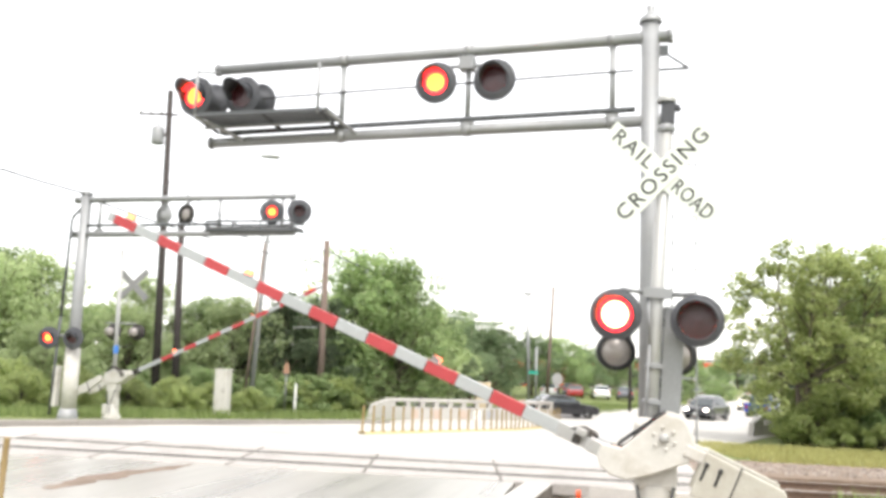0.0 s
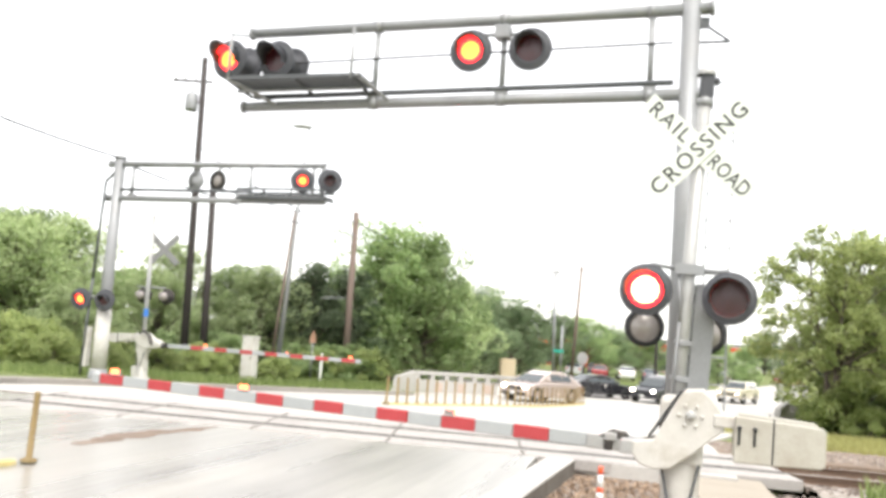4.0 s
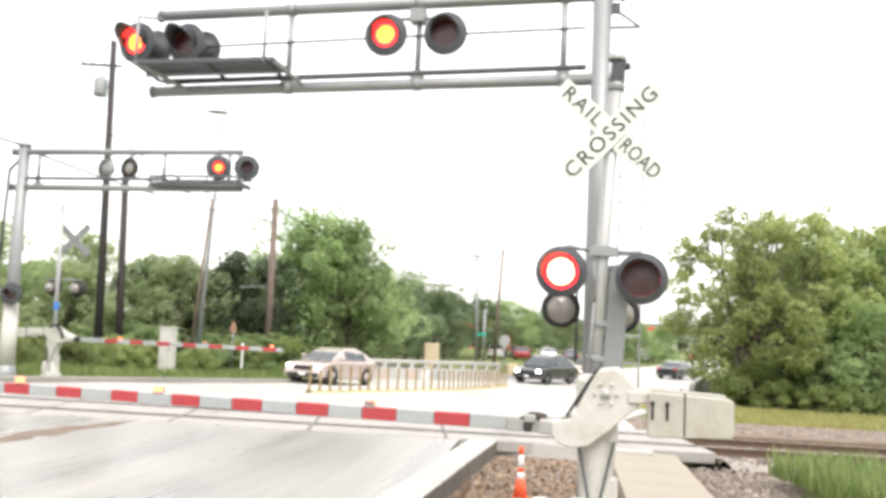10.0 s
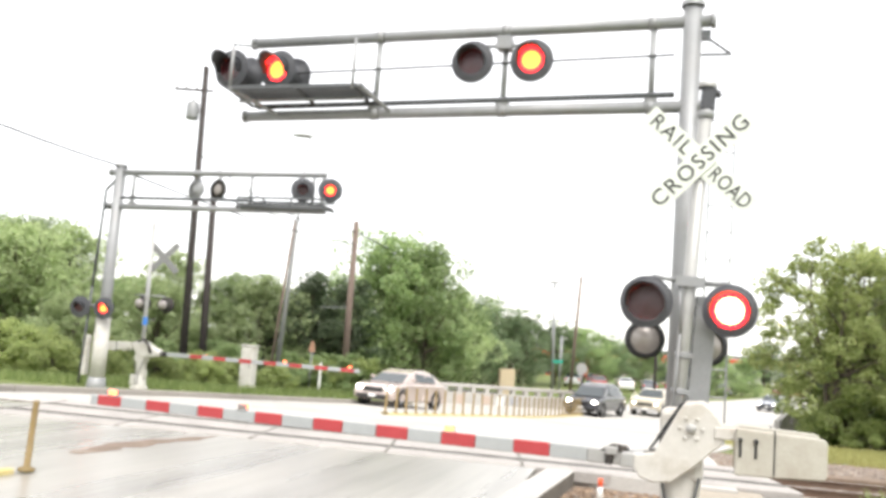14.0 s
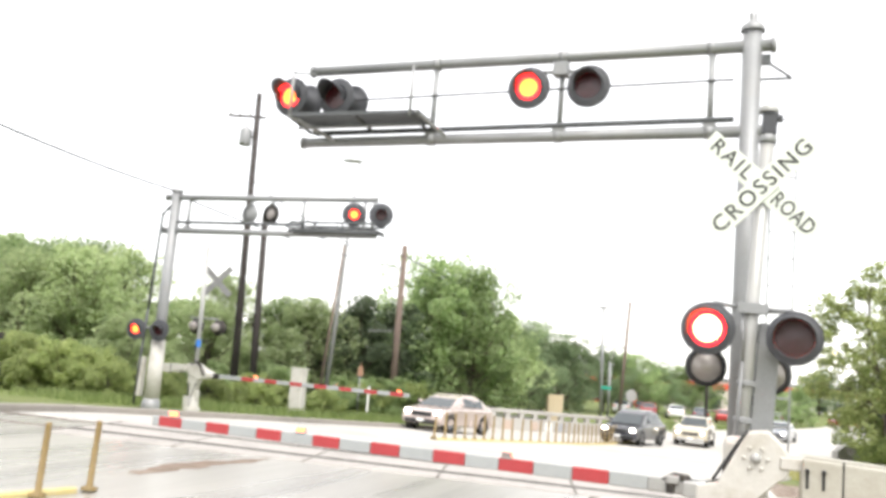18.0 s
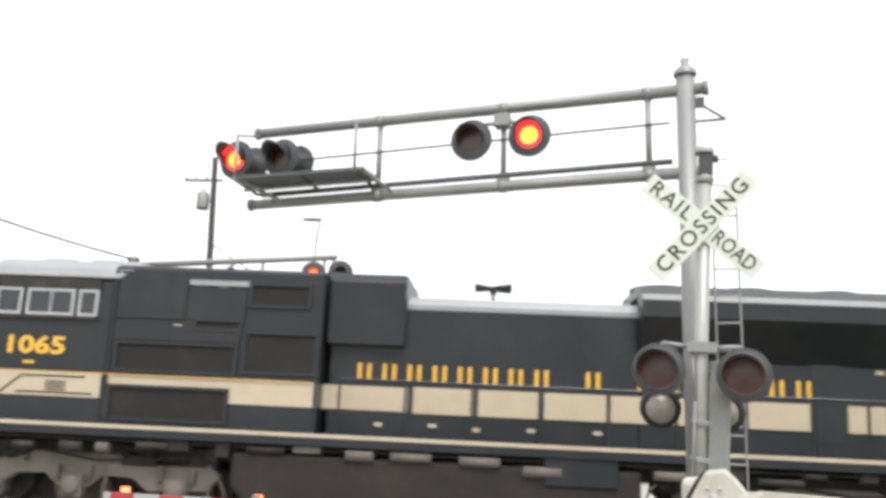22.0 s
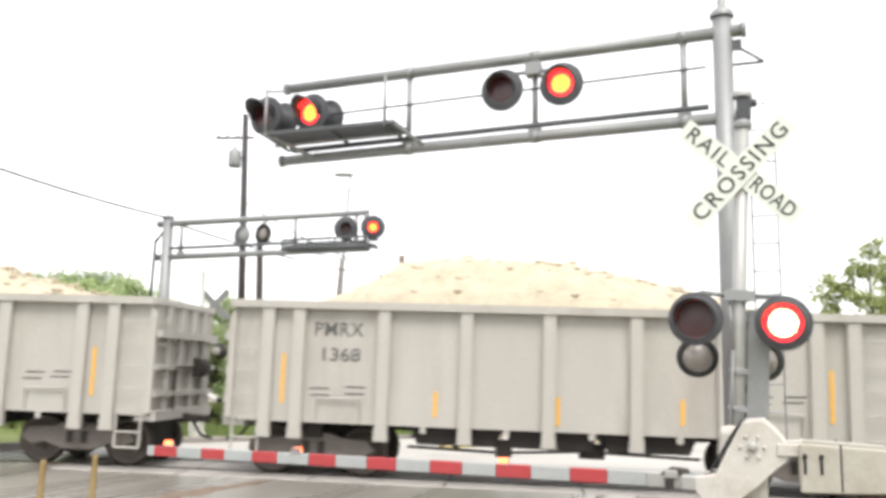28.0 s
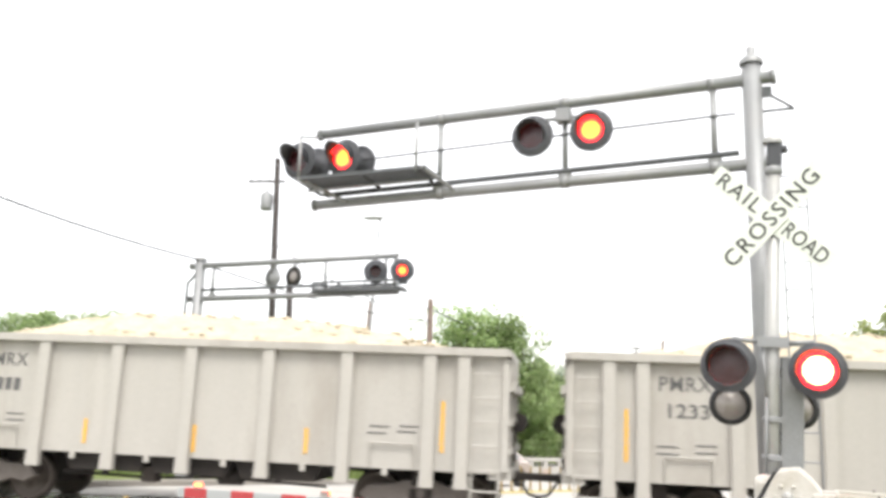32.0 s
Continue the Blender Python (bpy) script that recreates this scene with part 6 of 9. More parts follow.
def cab_windows(parent, spans, z0, z1, y, frame_mat):
    for a, b in spans:
        bm = B()
        box(bm, a, b, y - 0.015, y + 0.01, z0, z1)
        win = part("window", bm, CABGLASS, parent)
        for x0, x1, q0, q1 in ((a - 0.05, a, z0 - 0.05, z1 + 0.05), (b, b + 0.05, z0 - 0.05, z1 + 0.05), (a, b, z1, z1 + 0.05), (a, b, z0 - 0.05, z0)):
            bm = B()
            box(bm, x0, x1, y - 0.035, y, q0, q1)
            part("window_frame", bm, frame_mat, win)


def frame_deck(parent, x0, x1, stripe, c, body=BLACKL):
    bm = B()
    box(bm, x0, x1, -1.5, 1.5, 1.44, 1.62)
    soften(bm, 0.015, 1)
    part("deck_frame", bm, body, parent)
    bm = B()
    box(bm, x0 + 0.3, x1 - 0.3, -0.75, 0.75, 1.05, 1.44)
    part("centre_sill", bm, UNDER, parent)
    rnd = random.Random(int(x1 * 10))
    x = x0 + 0.6
    while x < x1 - 0.8:                            # pipes, valves and boxes hung below the deck
        w = rnd.uniform(0.12, 0.5)
        z = rnd.uniform(1.16, 1.34)
        bm = B()
        if rnd.random() < 0.45:
            tube(bm, (x, -1.4, z), (x + w * 1.6, -1.4, z), 0.06 + 0.05 * rnd.random(), n=10)
        else:
            box(bm, x, x + w, -1.44, -1.2, z, 1.44)
            soften(bm, 0.015, 1)
        part("under_deck_box", bm, rnd.choice((UNDER, DARK, TRUCKM)), parent)
        x += w + rnd.uniform(0.15, 0.8)
    bm = B()
    tube(bm, (x0 + 0.4, -1.36, 1.38), (x1 - 0.4, -1.36, 1.36), 0.022, n=6)
    part("train_line_pipe", bm, DARK, parent)
    flat(parent, "sill_stripe", x0, x1, 1.595, 1.665, -1.5, stripe)
    flat(parent, "sill_stripe", x0, x1, 1.57, 1.68, 1.512, stripe)


def lettering_bars(parent, x0, z, text, h, pitch, y, material):
    """A row of plain upright bars, one for each character."""
    x = x0
    for ch in text:
        if ch != " ":
            bm = B()
            box(bm, x, x + pitch * 0.55, y - 0.008, y + 0.001, z - h / 2, z + h / 2)
            part("name_bar", bm, material, parent)
        x += pitch


def paired_bars(parent, x0, z, text, h, pitch, y, material):
    """Each character stands as two slim upright bars."""
    for k, ch in enumerate(text):
        for e in (0.02, 0.2):
            if ch != " ":
                bm = B()
                box(bm, x0 + k * pitch + e, x0 + k * pitch + e + 0.075, y - 0.008, y + 0.001, z - h / 2, z + h / 2)
                part("name_bar", bm, material, parent)


def loco_blue():
    c = 10.75
    ob = thing("locomotive", track_pose(-100), "deep blue diesel locomotive with large white and gold lettering", "locomotive", "locomotives of the train")
    VEHICLES.append((ob, c))
    X = lambda v: v - (10.1 if v < 14.25 else 8.8)      # the cab and nose lie past a long equipment hood
    frame_deck(ob, X(-0.1), X(19.1), CREAM, c)
    hood(ob, "rear_hood", X(0.0), X(5.3), 1.0, 1.62, 4.5, BLUE, 0.12)
    # flared radiators
    bm = B()
    prof = [(-1.0, 3.4), (1.0, 3.4), (1.2, 3.55), (1.2, 4.42), (1.1, 4.52), (-1.1, 4.52), (-1.2, 4.42), (-1.2, 3.55)]
    a = [bm.verts.new((X(0.02), y, z)) for y, z in prof]
    b = [bm.verts.new((X(5.3), y, z)) for y, z in prof]
    bm.faces.new(a), bm.faces.new(b[::-1])
    for k in range(8):
        bm.faces.new((a[k], b[k], b[(k + 1) % 8], a[(k + 1) % 8]))
    part("radiator_flare", bm, BLUE, ob)
    for x0, x1 in ((0.12, 2.58), (2.66, 5.15)):
        flat(ob, "radiator_grille", X(x0), X(x1), 3.56, 4.4, -1.202, GRILLE)
    flat(ob, "dark_screen", X(1.14), X(1.98), 2.72, 3.28, -1.002, GRILLE)
    flat(ob, "maker_plate", X(0.28), X(0.93), 1.78, 1.92, -1.002, SIGNW)
    for x, z in ((12.9, 3.4), (14.05, 3.05), (7.9, 3.95), (9.3, 4.15), (10.6, 4.3), (12.2, 4.28)):
        flat(ob, "small_plate", X(x), X(x + 0.16), z, z + 0.07, -1.122 if x > 11.1 else -1.102 if x > 9.92 else -1.002, SIGNW)
    flat(ob, "red_mark", X(14.05), X(14.22), 2.86, 2.91, -1.122, SIGNALRED)
    flat(ob, "red_mark", X(12.9), X(13.08), 3.25, 3.3, -1.122, SIGNALRED)
    flat(ob, "pale_line", X(5.4), X(14.2), 2.66, 2.685, -1.122, SILVER)
    for x in (1.6, 3.2, 4.8):
        fan(ob, X(x), 4.5, DARK)
    hood(ob, "engine_hood", X(5.3), X(9.92), 1.0, 1.62, 4.48, BLUE, 0.2)
    hood(ob, "brake_hood", X(9.92), X(11.18), 1.1, 1.62, 4.72, BLUE, 0.12)
    hood(ob, "equipment_hood", X(11.18), X(14.3), 1.12, 1.62, 4.66, BLUE, 0.14)
    flat(ob, "air_grille", X(11.28), X(13.36), 3.84, 4.5, -1.12, GRILLE)
    flat(ob, "dark_screen", X(13.6), X(14.2) + 1.0, 3.5, 4.06, -1.122, GRILLE)
    # cab
    bm = B()
    hull(bm, [(X(x), e * y, z) for e in (-1, 1) for x, y, z in ((14.3, 1.48, 1.62), (14.3, 1.48, 4.28), (14.3, 1.1, 4.6), (17.1, 1.48, 1.62), (17.12, 1.48, 3.1), (16.82, 1.46, 4.22), (16.8, 1.1, 4.6), (17.5, 0.4, 3.4), (17.3, 0.4, 4.3), (17.2, 0.4, 4.6), (17.5, 0.4, 1.62))])
    soften(bm, 0.025, 1)
    part("cab", bm, BLUE, ob)
    bm = B()
    hull(bm, [(X(x), e * y, z) for e in (-1, 1) for x, y, z in ((14.26, 1.5, 4.3), (14.26, 1.44, 4.38), (14.26, 1.1, 4.72), (16.9, 1.56, 4.27), (17.05, 1.5, 4.36), (16.9, 1.1, 4.72), (17.45, 0.5, 4.4), (17.4, 0.5, 4.6), (17.2, 0.5, 4.72))])
    soften(bm, 0.03, 2)
    part("cab_roof", bm, WHITER, ob, "white cab roof")
    bm = B()
    slab(bm, [(X(14.95), 4.3), (X(16.4), 4.3), (X(16.2), 4.2), (X(15.1), 4.2)], -1.72, -1.47)
    part("sun_visor", bm, SILVER, ob)
    for x in (14.9, 16.1):
        bm = B()
        box(bm, X(x), X(x + 0.75), -0.6, 0.6, 4.72, 4.82)
        soften(bm, 0.03, 1)
        part("roof_unit", bm, SILVER, ob)
    bm = B()
    box(bm, X(17.2), X(17.5), -0.5, 0.5, 4.36, 4.62)
    soften(bm, 0.03, 1)
    part("number_box", bm, DARK, ob)
    cab_windows(ob, ((X(14.78), X(15.02)), (X(15.22), X(15.72)), (X(15.78), X(16.12)), (X(16.4), X(16.68))), 3.62, 4.14, -1.48, SILVER)
    # nose
    bm = B()
    hull(bm, [(X(x), e * y, z) for e in (-1, 1) for x, y, z in ((17.0, 1.4, 1.62), (18.1, 1.4, 1.62), (18.66, 0.6, 1.62), (17.0, 1.4, 3.06), (18.06, 1.4, 3.02), (17.3, 0.8, 3.62), (18.58, 0.55, 3.5), (18.66, 0.6, 3.0))])
    soften(bm, 0.05, 2)
    part("nose", bm, BLUE, ob)
    for e in (-1, 1):
        bm = B()
        q = [(X(17.12), e * 1.3, 3.44), (X(17.6), e * 0.12, 3.64), (X(17.39), e * 0.12, 4.22), (X(16.9), e * 1.28, 4.2)]
        v = [bm.verts.new(c) for c in q] + [bm.verts.new((c[0] - 0.03, c[1], c[2])) for c in q]
        bmesh.ops.convex_hull(bm, input=v)
        part("windscreen", bm, WINDSCREEN, ob)
    bm = B()
    slab(bm, [(X(17.0), 2.5), (X(17.2), 2.35), (X(18.0), 1.66), (X(18.1), 1.66), (X(18.1), 1.85), (X(17.2), 2.62), (X(17.0), 2.72)], -1.406, -1.398)
    part("nose_flash", bm, BLUEL, ob)
    bm = B()
    slab(bm, [(X(16.72), 3.36), (X(17.1), 3.06), (X(17.1), 2.35), (X(16.72), 2.6)], -1.486, -1.478)
    part("nose_flash", bm, BLUEL, ob)
    # paint flashes on the hood side
    for x0, w, z0, z1, sk in ((0.15, 0.3, 3.0, 3.45, 0.8), (0.1, 0.3, 2.0, 2.5, 0.55), (1.3, 0.35, 1.75, 2.45, -0.7), (2.2, 0.3, 1.75, 2.7, 0.6), (3.6, 0.35, 1.75, 2.3, -0.5), (4.6, 0.3, 3.35, 4.1, 0.6), (5.4, 0.45, 3.3, 4.2, -0.3), (6.9, 0.35, 3.2, 4.25, -0.5), (7.7, 0.3, 3.45, 4.2, 0.5), (6.4, 0.35, 1.75, 2.6, 0.7), (8.2, 0.3, 1.75, 2.5, -0.6), (9.1, 0.35, 1.75, 2.2, 0.4), (11.3, 0.4, 3.3, 3.7, -0.5), (12.4, 0.4, 1.75, 2.6, 0.7), (0.6, 0.35, 2.75, 3.35, 1.3), (0.6, 0.35, 1.75, 2.7, -0.7), (6.2, 0.4, 3.0, 4.1, 0.7), (7.4, 0.5, 1.8, 2.6, 0.6), (8.6, 0.4, 3.4, 4.2, -0.4), (5.5, 0.5, 1.75, 2.5, -0.6), (11.6, 0.5, 1.8, 3.2, 0.9), (2.6, 0.5, 1.75, 2.4, 0.5)):
        flat(ob, "paint_flash", X(x0), X(x0 + w), z0, z1, -1.002 if x0 < 9.8 else -1.122, BLUEL, t=0.004, skew=sk)
    y = -1.012
    words("lettering", "SALT LAKE 2002", 0.82, WHITER, ob, pose(X(5.68), y, 3.0, 90, 0, 0), 0.002, 1.24, 7.55, 0.016)
    words("lettering", "light the fire within", 0.5, TANORANGE, ob, pose(X(4.2), y, 2.3, 90, 0, 0), 0.002, 1.15, 4.6, 0.0, 0.25)
    # emblem: an orange wedge over white strokes
    for pts, mt in ((((10.0, 4.0), (10.35, 3.78), (10.95, 3.45), (10.7, 3.2), (10.55, 2.98), (10.5, 3.35), (10.62, 3.45)), TANORANGE), (((9.72, 3.05), (9.84, 3.3), (10.08, 3.42), (9.98, 3.2), (9.85, 2.95)), WHITER), (((10.05, 3.35), (10.25, 3.4), (10.45, 3.1), (10.3, 2.75), (10.12, 2.7)), WHITER),
                    (((9.25, 2.14), (9.5, 2.78), (9.55, 2.78), (9.31, 2.14)), WHITER), (((9.25, 2.1), (10.95, 2.1), (10.95, 2.14), (9.25, 2.14)), WHITER), (((10.1, 2.7), (10.28, 2.7), (10.5, 2.3), (10.72, 2.14), (10.4, 2.2), (10.2, 2.5)), WHITER), (((10.1, 2.7), (10.2, 2.6), (9.9, 2.45), (9.6, 2.62), (9.88, 2.56)), WHITER), (((10.52, 2.78), (10.68, 2.9), (10.86, 2.8), (10.78, 2.66), (10.58, 2.66)), TANORANGE)):
        bm = B()
        slab(bm, [(X(a + 0.2), b) for a, b in pts], -1.112, -1.098)
        part("emblem", bm, mt, ob)
    words("lettering", "2002", 0.52, GOLD, ob, pose(X(16.0), -1.492, 3.02, 90, 0, 0), 0.002, 1.0, 1.42, 0.012)
    bm = B()
    slab(bm, [(X(14.87), 3.15), (X(15.17), 3.15), (X(15.17), 2.9), (X(15.02), 2.76), (X(14.87), 2.9)], -1.494, -1.48)
    part("shield", bm, MUTEDRED, ob)
    flat(ob, "shield_top", X(14.86), X(15.18), 3.05, 3.16, -1.49, SIGNW)
    lettering_bars(ob, X(14.75), 2.6, "SSSSS SSSSSSS SSSSSSSS", 0.09, 0.09, -1.484, SIGNW)
    handrail(ob, [X(v) for v in (0.7, 1.9, 3.1, 4.3, 5.5, 6.7, 7.9, 9.1, 10.3, 11.5, 12.7, 13.9, 14.3)], -1.46, 1.62, 2.62, BLUE)
    handrail(ob, [X(v) for v in (0.7, 1.9, 3.1, 4.3, 5.5, 6.7, 7.9, 9.1, 10.3, 11.5, 12.7, 13.9, 14.3)], 1.46, 1.62, 2.62, BLUE)
    handrail(ob, [X(18.95), X(19.3)], -1.3, 1.62, 2.7, BLUE)
    for s in (-1, 1):
        steps(ob, X(18.55), s, SILVER)
        steps(ob, X(-0.5), s, SILVER)
    bm = B()
    box(bm, X(18.75), X(19.4), -1.45, 1.45, 1.5, 1.66)
    part("front_platform", bm, UNDER, ob)
    end_gear(ob, X(19.3), 1)
    end_gear(ob, X(-0.6), -1)
    for yy in (-0.9, 0.9):
        bm = B()
        lathe(bm, [(0, 0.04), (0.065, 0.03), (0.08, 0), (0.08, -0.08)], 14, m=Matrix.Translation((X(19.35), yy, 1.85)) @ pose(0, 0, 0, 0, 90, 0))
        part("ditch_light", bm, LAMPON, ob)
    bm = B()
    slab(bm, [(X(6.0), 1.28), (X(13.1), 1.28), (X(13.1), 0.75), (X(12.8), 0.35), (X(6.3), 0.35), (X(6.0), 0.75)], -1.4, 1.4)
    soften(bm, 0.08, 2)
    part("fuel_tank", bm, GREYTANK, ob)
    bm = B()
    tube(bm, (X(6.2), -1.38, 1.4), (X(10.2), -1.38, 1.4), 0.17, n=12)
    part("air_reservoir", bm, UNDER, ob)
    loco_truck(ob, X(3.2), c)
    loco_truck(ob, X(15.9), c)
    horn(ob, X(8.4), 4.48)


def loco_black():
    c = -10.85
    ob = thing("locomotive", track_pose(-110), "black diesel locomotive with cream band and gold lettering", "locomotive", "locomotives of the train")
    VEHICLES.append((ob, c))
    X = lambda v: v - c
    frame_deck(ob, X(-21.4), X(-0.7), CREAM, c)
    hood(ob, "radiator_hood", X(-7.6), X(-0.9), 1.02, 1.62, 4.45, BLACKL, 0.12)
    bm = B()
    prof = [(-1.02, 3.25), (1.02, 3.25), (1.5, 4.0), (1.5, 4.4), (1.05, 4.62), (-1.05, 4.62), (-1.5, 4.4), (-1.5, 4.0)]
    a = [bm.verts.new((X(-7.6), y, z)) for y, z in prof]
    b = [bm.verts.new((X(-3.0), y, z)) for y, z in prof]
    bm.faces.new(a), bm.faces.new(b[::-1])
    for k in range(8):
        bm.faces.new((a[k], b[k], b[(k + 1) % 8], a[(k + 1) % 8]))
    part("radiator_flare", bm, BLACKL, ob)
    flat(ob, "flare_edge", X(-7.6), X(-3.0), 4.3, 4.4, -1.502, SILVER)
    hood(ob, "rear_hood", X(-3.0), X(-0.9), 1.02, 1.62, 4.58, BLACKL, 0.14)
    for x in (-7.0, -5.4, -3.8):
        fan(ob, X(x), 4.6, DARK)
    hood(ob, "engine_hood", X(-13.3), X(-7.6), 1.02, 1.62, 4.24, BLACKL, 0.2)
    hood(ob, "engine_roof", X(-11.9), X(-7.55), 1.03, 4.0, 4.27, ROOFS, 0.14, "silver roof edge of the engine hood")
    hood(ob, "brake_hood", X(-13.35), X(-11.9), 1.2, 3.3, 4.66, BLACKL, 0.16)
    hood(ob, "equipment_hood", X(-17.4), X(-13.4), 1.42, 1.62, 4.62, BLACKL, 0.06)
    for x0, x1, z0, z1 in ((-17.2, -15.0, 2.68, 3.14), (-14.78, -13.52, 2.73, 3.4), (-17.25, -15.1, 1.8, 2.33), (-14.75, -13.7, 3.95, 4.3), (-15.75, -14.95, 3.48, 3.6)):
        panel = flat(ob, "louvre_panel", X(x0), X(x1), z0, z1, -1.42, LOUVRE)
        for a, b, p, q in ((x0 - 0.07, x1 + 0.07, z1, z1 + 0.06), (x0 - 0.07, x1 + 0.07, z0 - 0.06, z0), (x0 - 0.07, x0, z0, z1), (x1, x1 + 0.07, z0, z1)):
            flat(panel, "louvre_rim", X(a), X(b), p, q, -1.42, BLACKL, t=0.05)
    for x0, x1, z0, z1 in ((-17.32, -14.9, 3.22, 3.5), (-15.92, -14.85, 3.66, 4.24), (-17.3, -16.0, 3.62, 4.5)):
        flat(ob, "access_panel", X(x0), X(x1), z0, z1, -1.42, BLACKL, t=0.035)
    flat(ob, "roof_hatch", X(-15.95), X(-14.82), 4.27, 4.37, -1.42, ROOFS, t=0.06)
    for x in (-17.36, -13.44):
        flat(ob, "corner_strip", X(x - 0.03), X(x + 0.03), 1.66, 4.56, -1.42, BLACKL, t=0.04)
    # cream band along the sides
    for x0, x1, y in ((-20.95, -17.45, -1.45), (-17.4, -13.4, -1.422), (-13.4, -11.8, -1.022)):
        flat(ob, "cream_band", X(x0), X(x1), 2.12, 2.56, y, CREAM, t=0.006)
    x = -11.7
    while x < -5.0:
        flat(ob, "cream_band", X(x), X(min(x + 1.12, -4.58)), 2.1, 2.58, -1.022, CREAM, t=0.03)
        x += 1.2
    flat(ob, "cream_band", X(-3.92), X(-3.6), 2.1, 2.58, -1.022, CREAM, t=0.03)
    flat(ob, "cream_band", X(-3.54), X(-2.88), 2.1, 2.58, -1.022, CREAM, t=0.03)
    # cab
    bm = B()
    hull(bm, [(X(x - 0.2), e * y, z) for e in (-1, 1) for x, y, z in ((-17.2, 1.45, 1.62), (-17.2, 1.45, 4.25), (-17.2, 1.1, 4.58), (-19.6, 1.45, 1.62), (-19.62, 1.45, 3.6), (-19.55, 1.43, 4.25), (-19.5, 1.1, 4.58), (-19.95, 0.4, 3.5), (-19.85, 0.4, 4.3), (-19.8, 0.4, 4.55), (-19.95, 0.4, 1.62))])
    soften(bm, 0.025, 1)
    part("cab", bm, BLACKL, ob)
    bm = B()
    box(bm, X(-20.2), X(-19.95), -0.45, 0.45, 4.36, 4.6)
    soften(bm, 0.03, 1)
    part("number_box", bm, DARK, ob)
    for e in (-1, 1):
        bm = B()
        q = [(X(-19.86), e * 1.3, 3.72), (X(-20.2), e * 0.12, 3.8), (X(-20.1), e * 0.12, 4.3), (X(-19.8), e * 1.28, 4.22)]
        v = [bm.verts.new(w) for w in q] + [bm.verts.new((w[0] + 0.03, w[1], w[2])) for w in q]
        bmesh.ops.convex_hull(bm, input=v)
        part("windscreen", bm, WINDSCREEN, ob)
    bm = B()
    hull(bm, [(X(x - 0.2), e * y, z) for e in (-1, 1) for x, y, z in ((-19.68, 1.5, 4.33), (-19.66, 1.42, 4.54), (-19.64, 1.1, 4.72), (-17.12, 1.5, 4.33), (-16.8, 1.42, 4.54), (-16.8, 1.1, 4.72), (-20.02, 0.45, 4.44), (-19.97, 0.45, 4.7))])
    soften(bm, 0.03, 1)
    part("cab_roof", bm, ROOFS, ob, "silver cab roof")
    for x in (-19.2, -18.2):
        bm = B()
        box(bm, X(x - 0.2), X(x + 0.5), -0.5, 0.5, 4.72, 4.86)
        soften(bm, 0.04, 1)
        part("roof_unit", bm, ROOFS, ob)
    cab_windows(ob, ((X(-19.6), X(-19.2)), (X(-19), X(-18.6)), (X(-18.55), X(-18.18)), (X(-18), X(-17.72))), 3.66, 4.06, -1.45, SILVER)
    flat(ob, "window_shade", X(-19.7), X(-17.65), 4.13, 4.3, -1.452, DARK, t=0.05)
    flat(ob, "window_ledge", X(-19.7), X(-17.65), 3.54, 3.6, -1.46, DARK, t=0.06)
    bm = B()
    hull(bm, [(X(x - 0.2), e * y, z) for e in (-1, 1) for x, y, z in ((-19.5, 1.4, 1.62), (-20.75, 1.4, 1.62), (-21.2, 0.6, 1.62), (-19.5, 1.4, 3.56), (-20.6, 1.4, 3.52), (-20.95, 1.1, 3.3), (-19.7, 0.9, 3.8), (-21.12, 0.55, 3.76), (-21.2, 0.6, 3.2))])
    soften(bm, 0.04, 2)
    part("nose", bm, BLACKL, ob)
    bm = B()
    hull(bm, [(X(x - 0.2), e * y, z + d) for d in (0, 0.05) for e in (-1, 1) for x, y, z in ((-19.6, 1.36, 3.57), (-20.4, 1.34, 3.54), (-19.72, 0.9, 3.79), (-20.7, 0.8, 3.77))])
    part("nose_top", bm, ROOFS, ob, "dull silver walking plate on the nose")
    bm = B()
    box(bm, X(-21.3), X(-20.92), -1.0, 1.0, 3.6, 3.84)
    soften(bm, 0.04, 1)
    part("sand_filler", bm, BLACKL, ob)
    bm = B()
    lathe(bm, [(0, 0.04), (0.06, 0.03), (0.07, 0)], 12, m=Matrix.Translation((X(-20.75), -1.4, 3.2)) @ pose(0, 0, 0, 90, 0, 0))
    part("marker_lamp", bm, CREAM, ob)
    # hatch outline and handle on the cab's cream band
    for q in ([(-19.2, 2.14), (-19.15, 2.14), (-18.72, 2.5), (-18.77, 2.5)], [(-18.77, 2.47), (-18.77, 2.5), (-17.55, 2.5), (-17.55, 2.47)]):
        bm = B()
        slab(bm, [(X(x - 0.2), z) for x, z in q], -1.466, -1.45)
        part("hatch_edge", bm, UNDER, ob)
    flat(ob, "cream_band", X(-20.9), X(-19.8), 2.12, 2.56, -1.402, CREAM, t=0.006)
    flat(ob, "band_edge", X(-20.92), X(-13.5), 2.56, 2.575, -1.45, GOLD, t=0.012)
    for x0, x1, z0, z1 in ((-18.85, -17.4, 2.17, 2.2), (-18.3, -17.9, 2.28, 2.3), (-18.3, -17.9, 2.33, 2.35), (-18.3, -17.9, 2.38, 2.4), (-18.3, -17.9, 2.23, 2.25)):
        flat(ob, "door_vent", X(x0 - 0.2), X(x1 - 0.2), z0, z1, -1.456, UNDER, t=0.01)
    flat(ob, "sub_number", X(-18.98), X(-18.76), 2.7, 2.75, -1.455, GOLD, t=0.006)
    # opening near the tail: dark plate, with silver for the bright view through
    flat(ob, "tail_recess", X(-2.82), X(-1.58), 2.15, 3.3, -1.02, DARK)
    flat(ob, "bright_view", X(-2.5), X(-1.66), 2.8, 3.14, -1.03, SILVER)
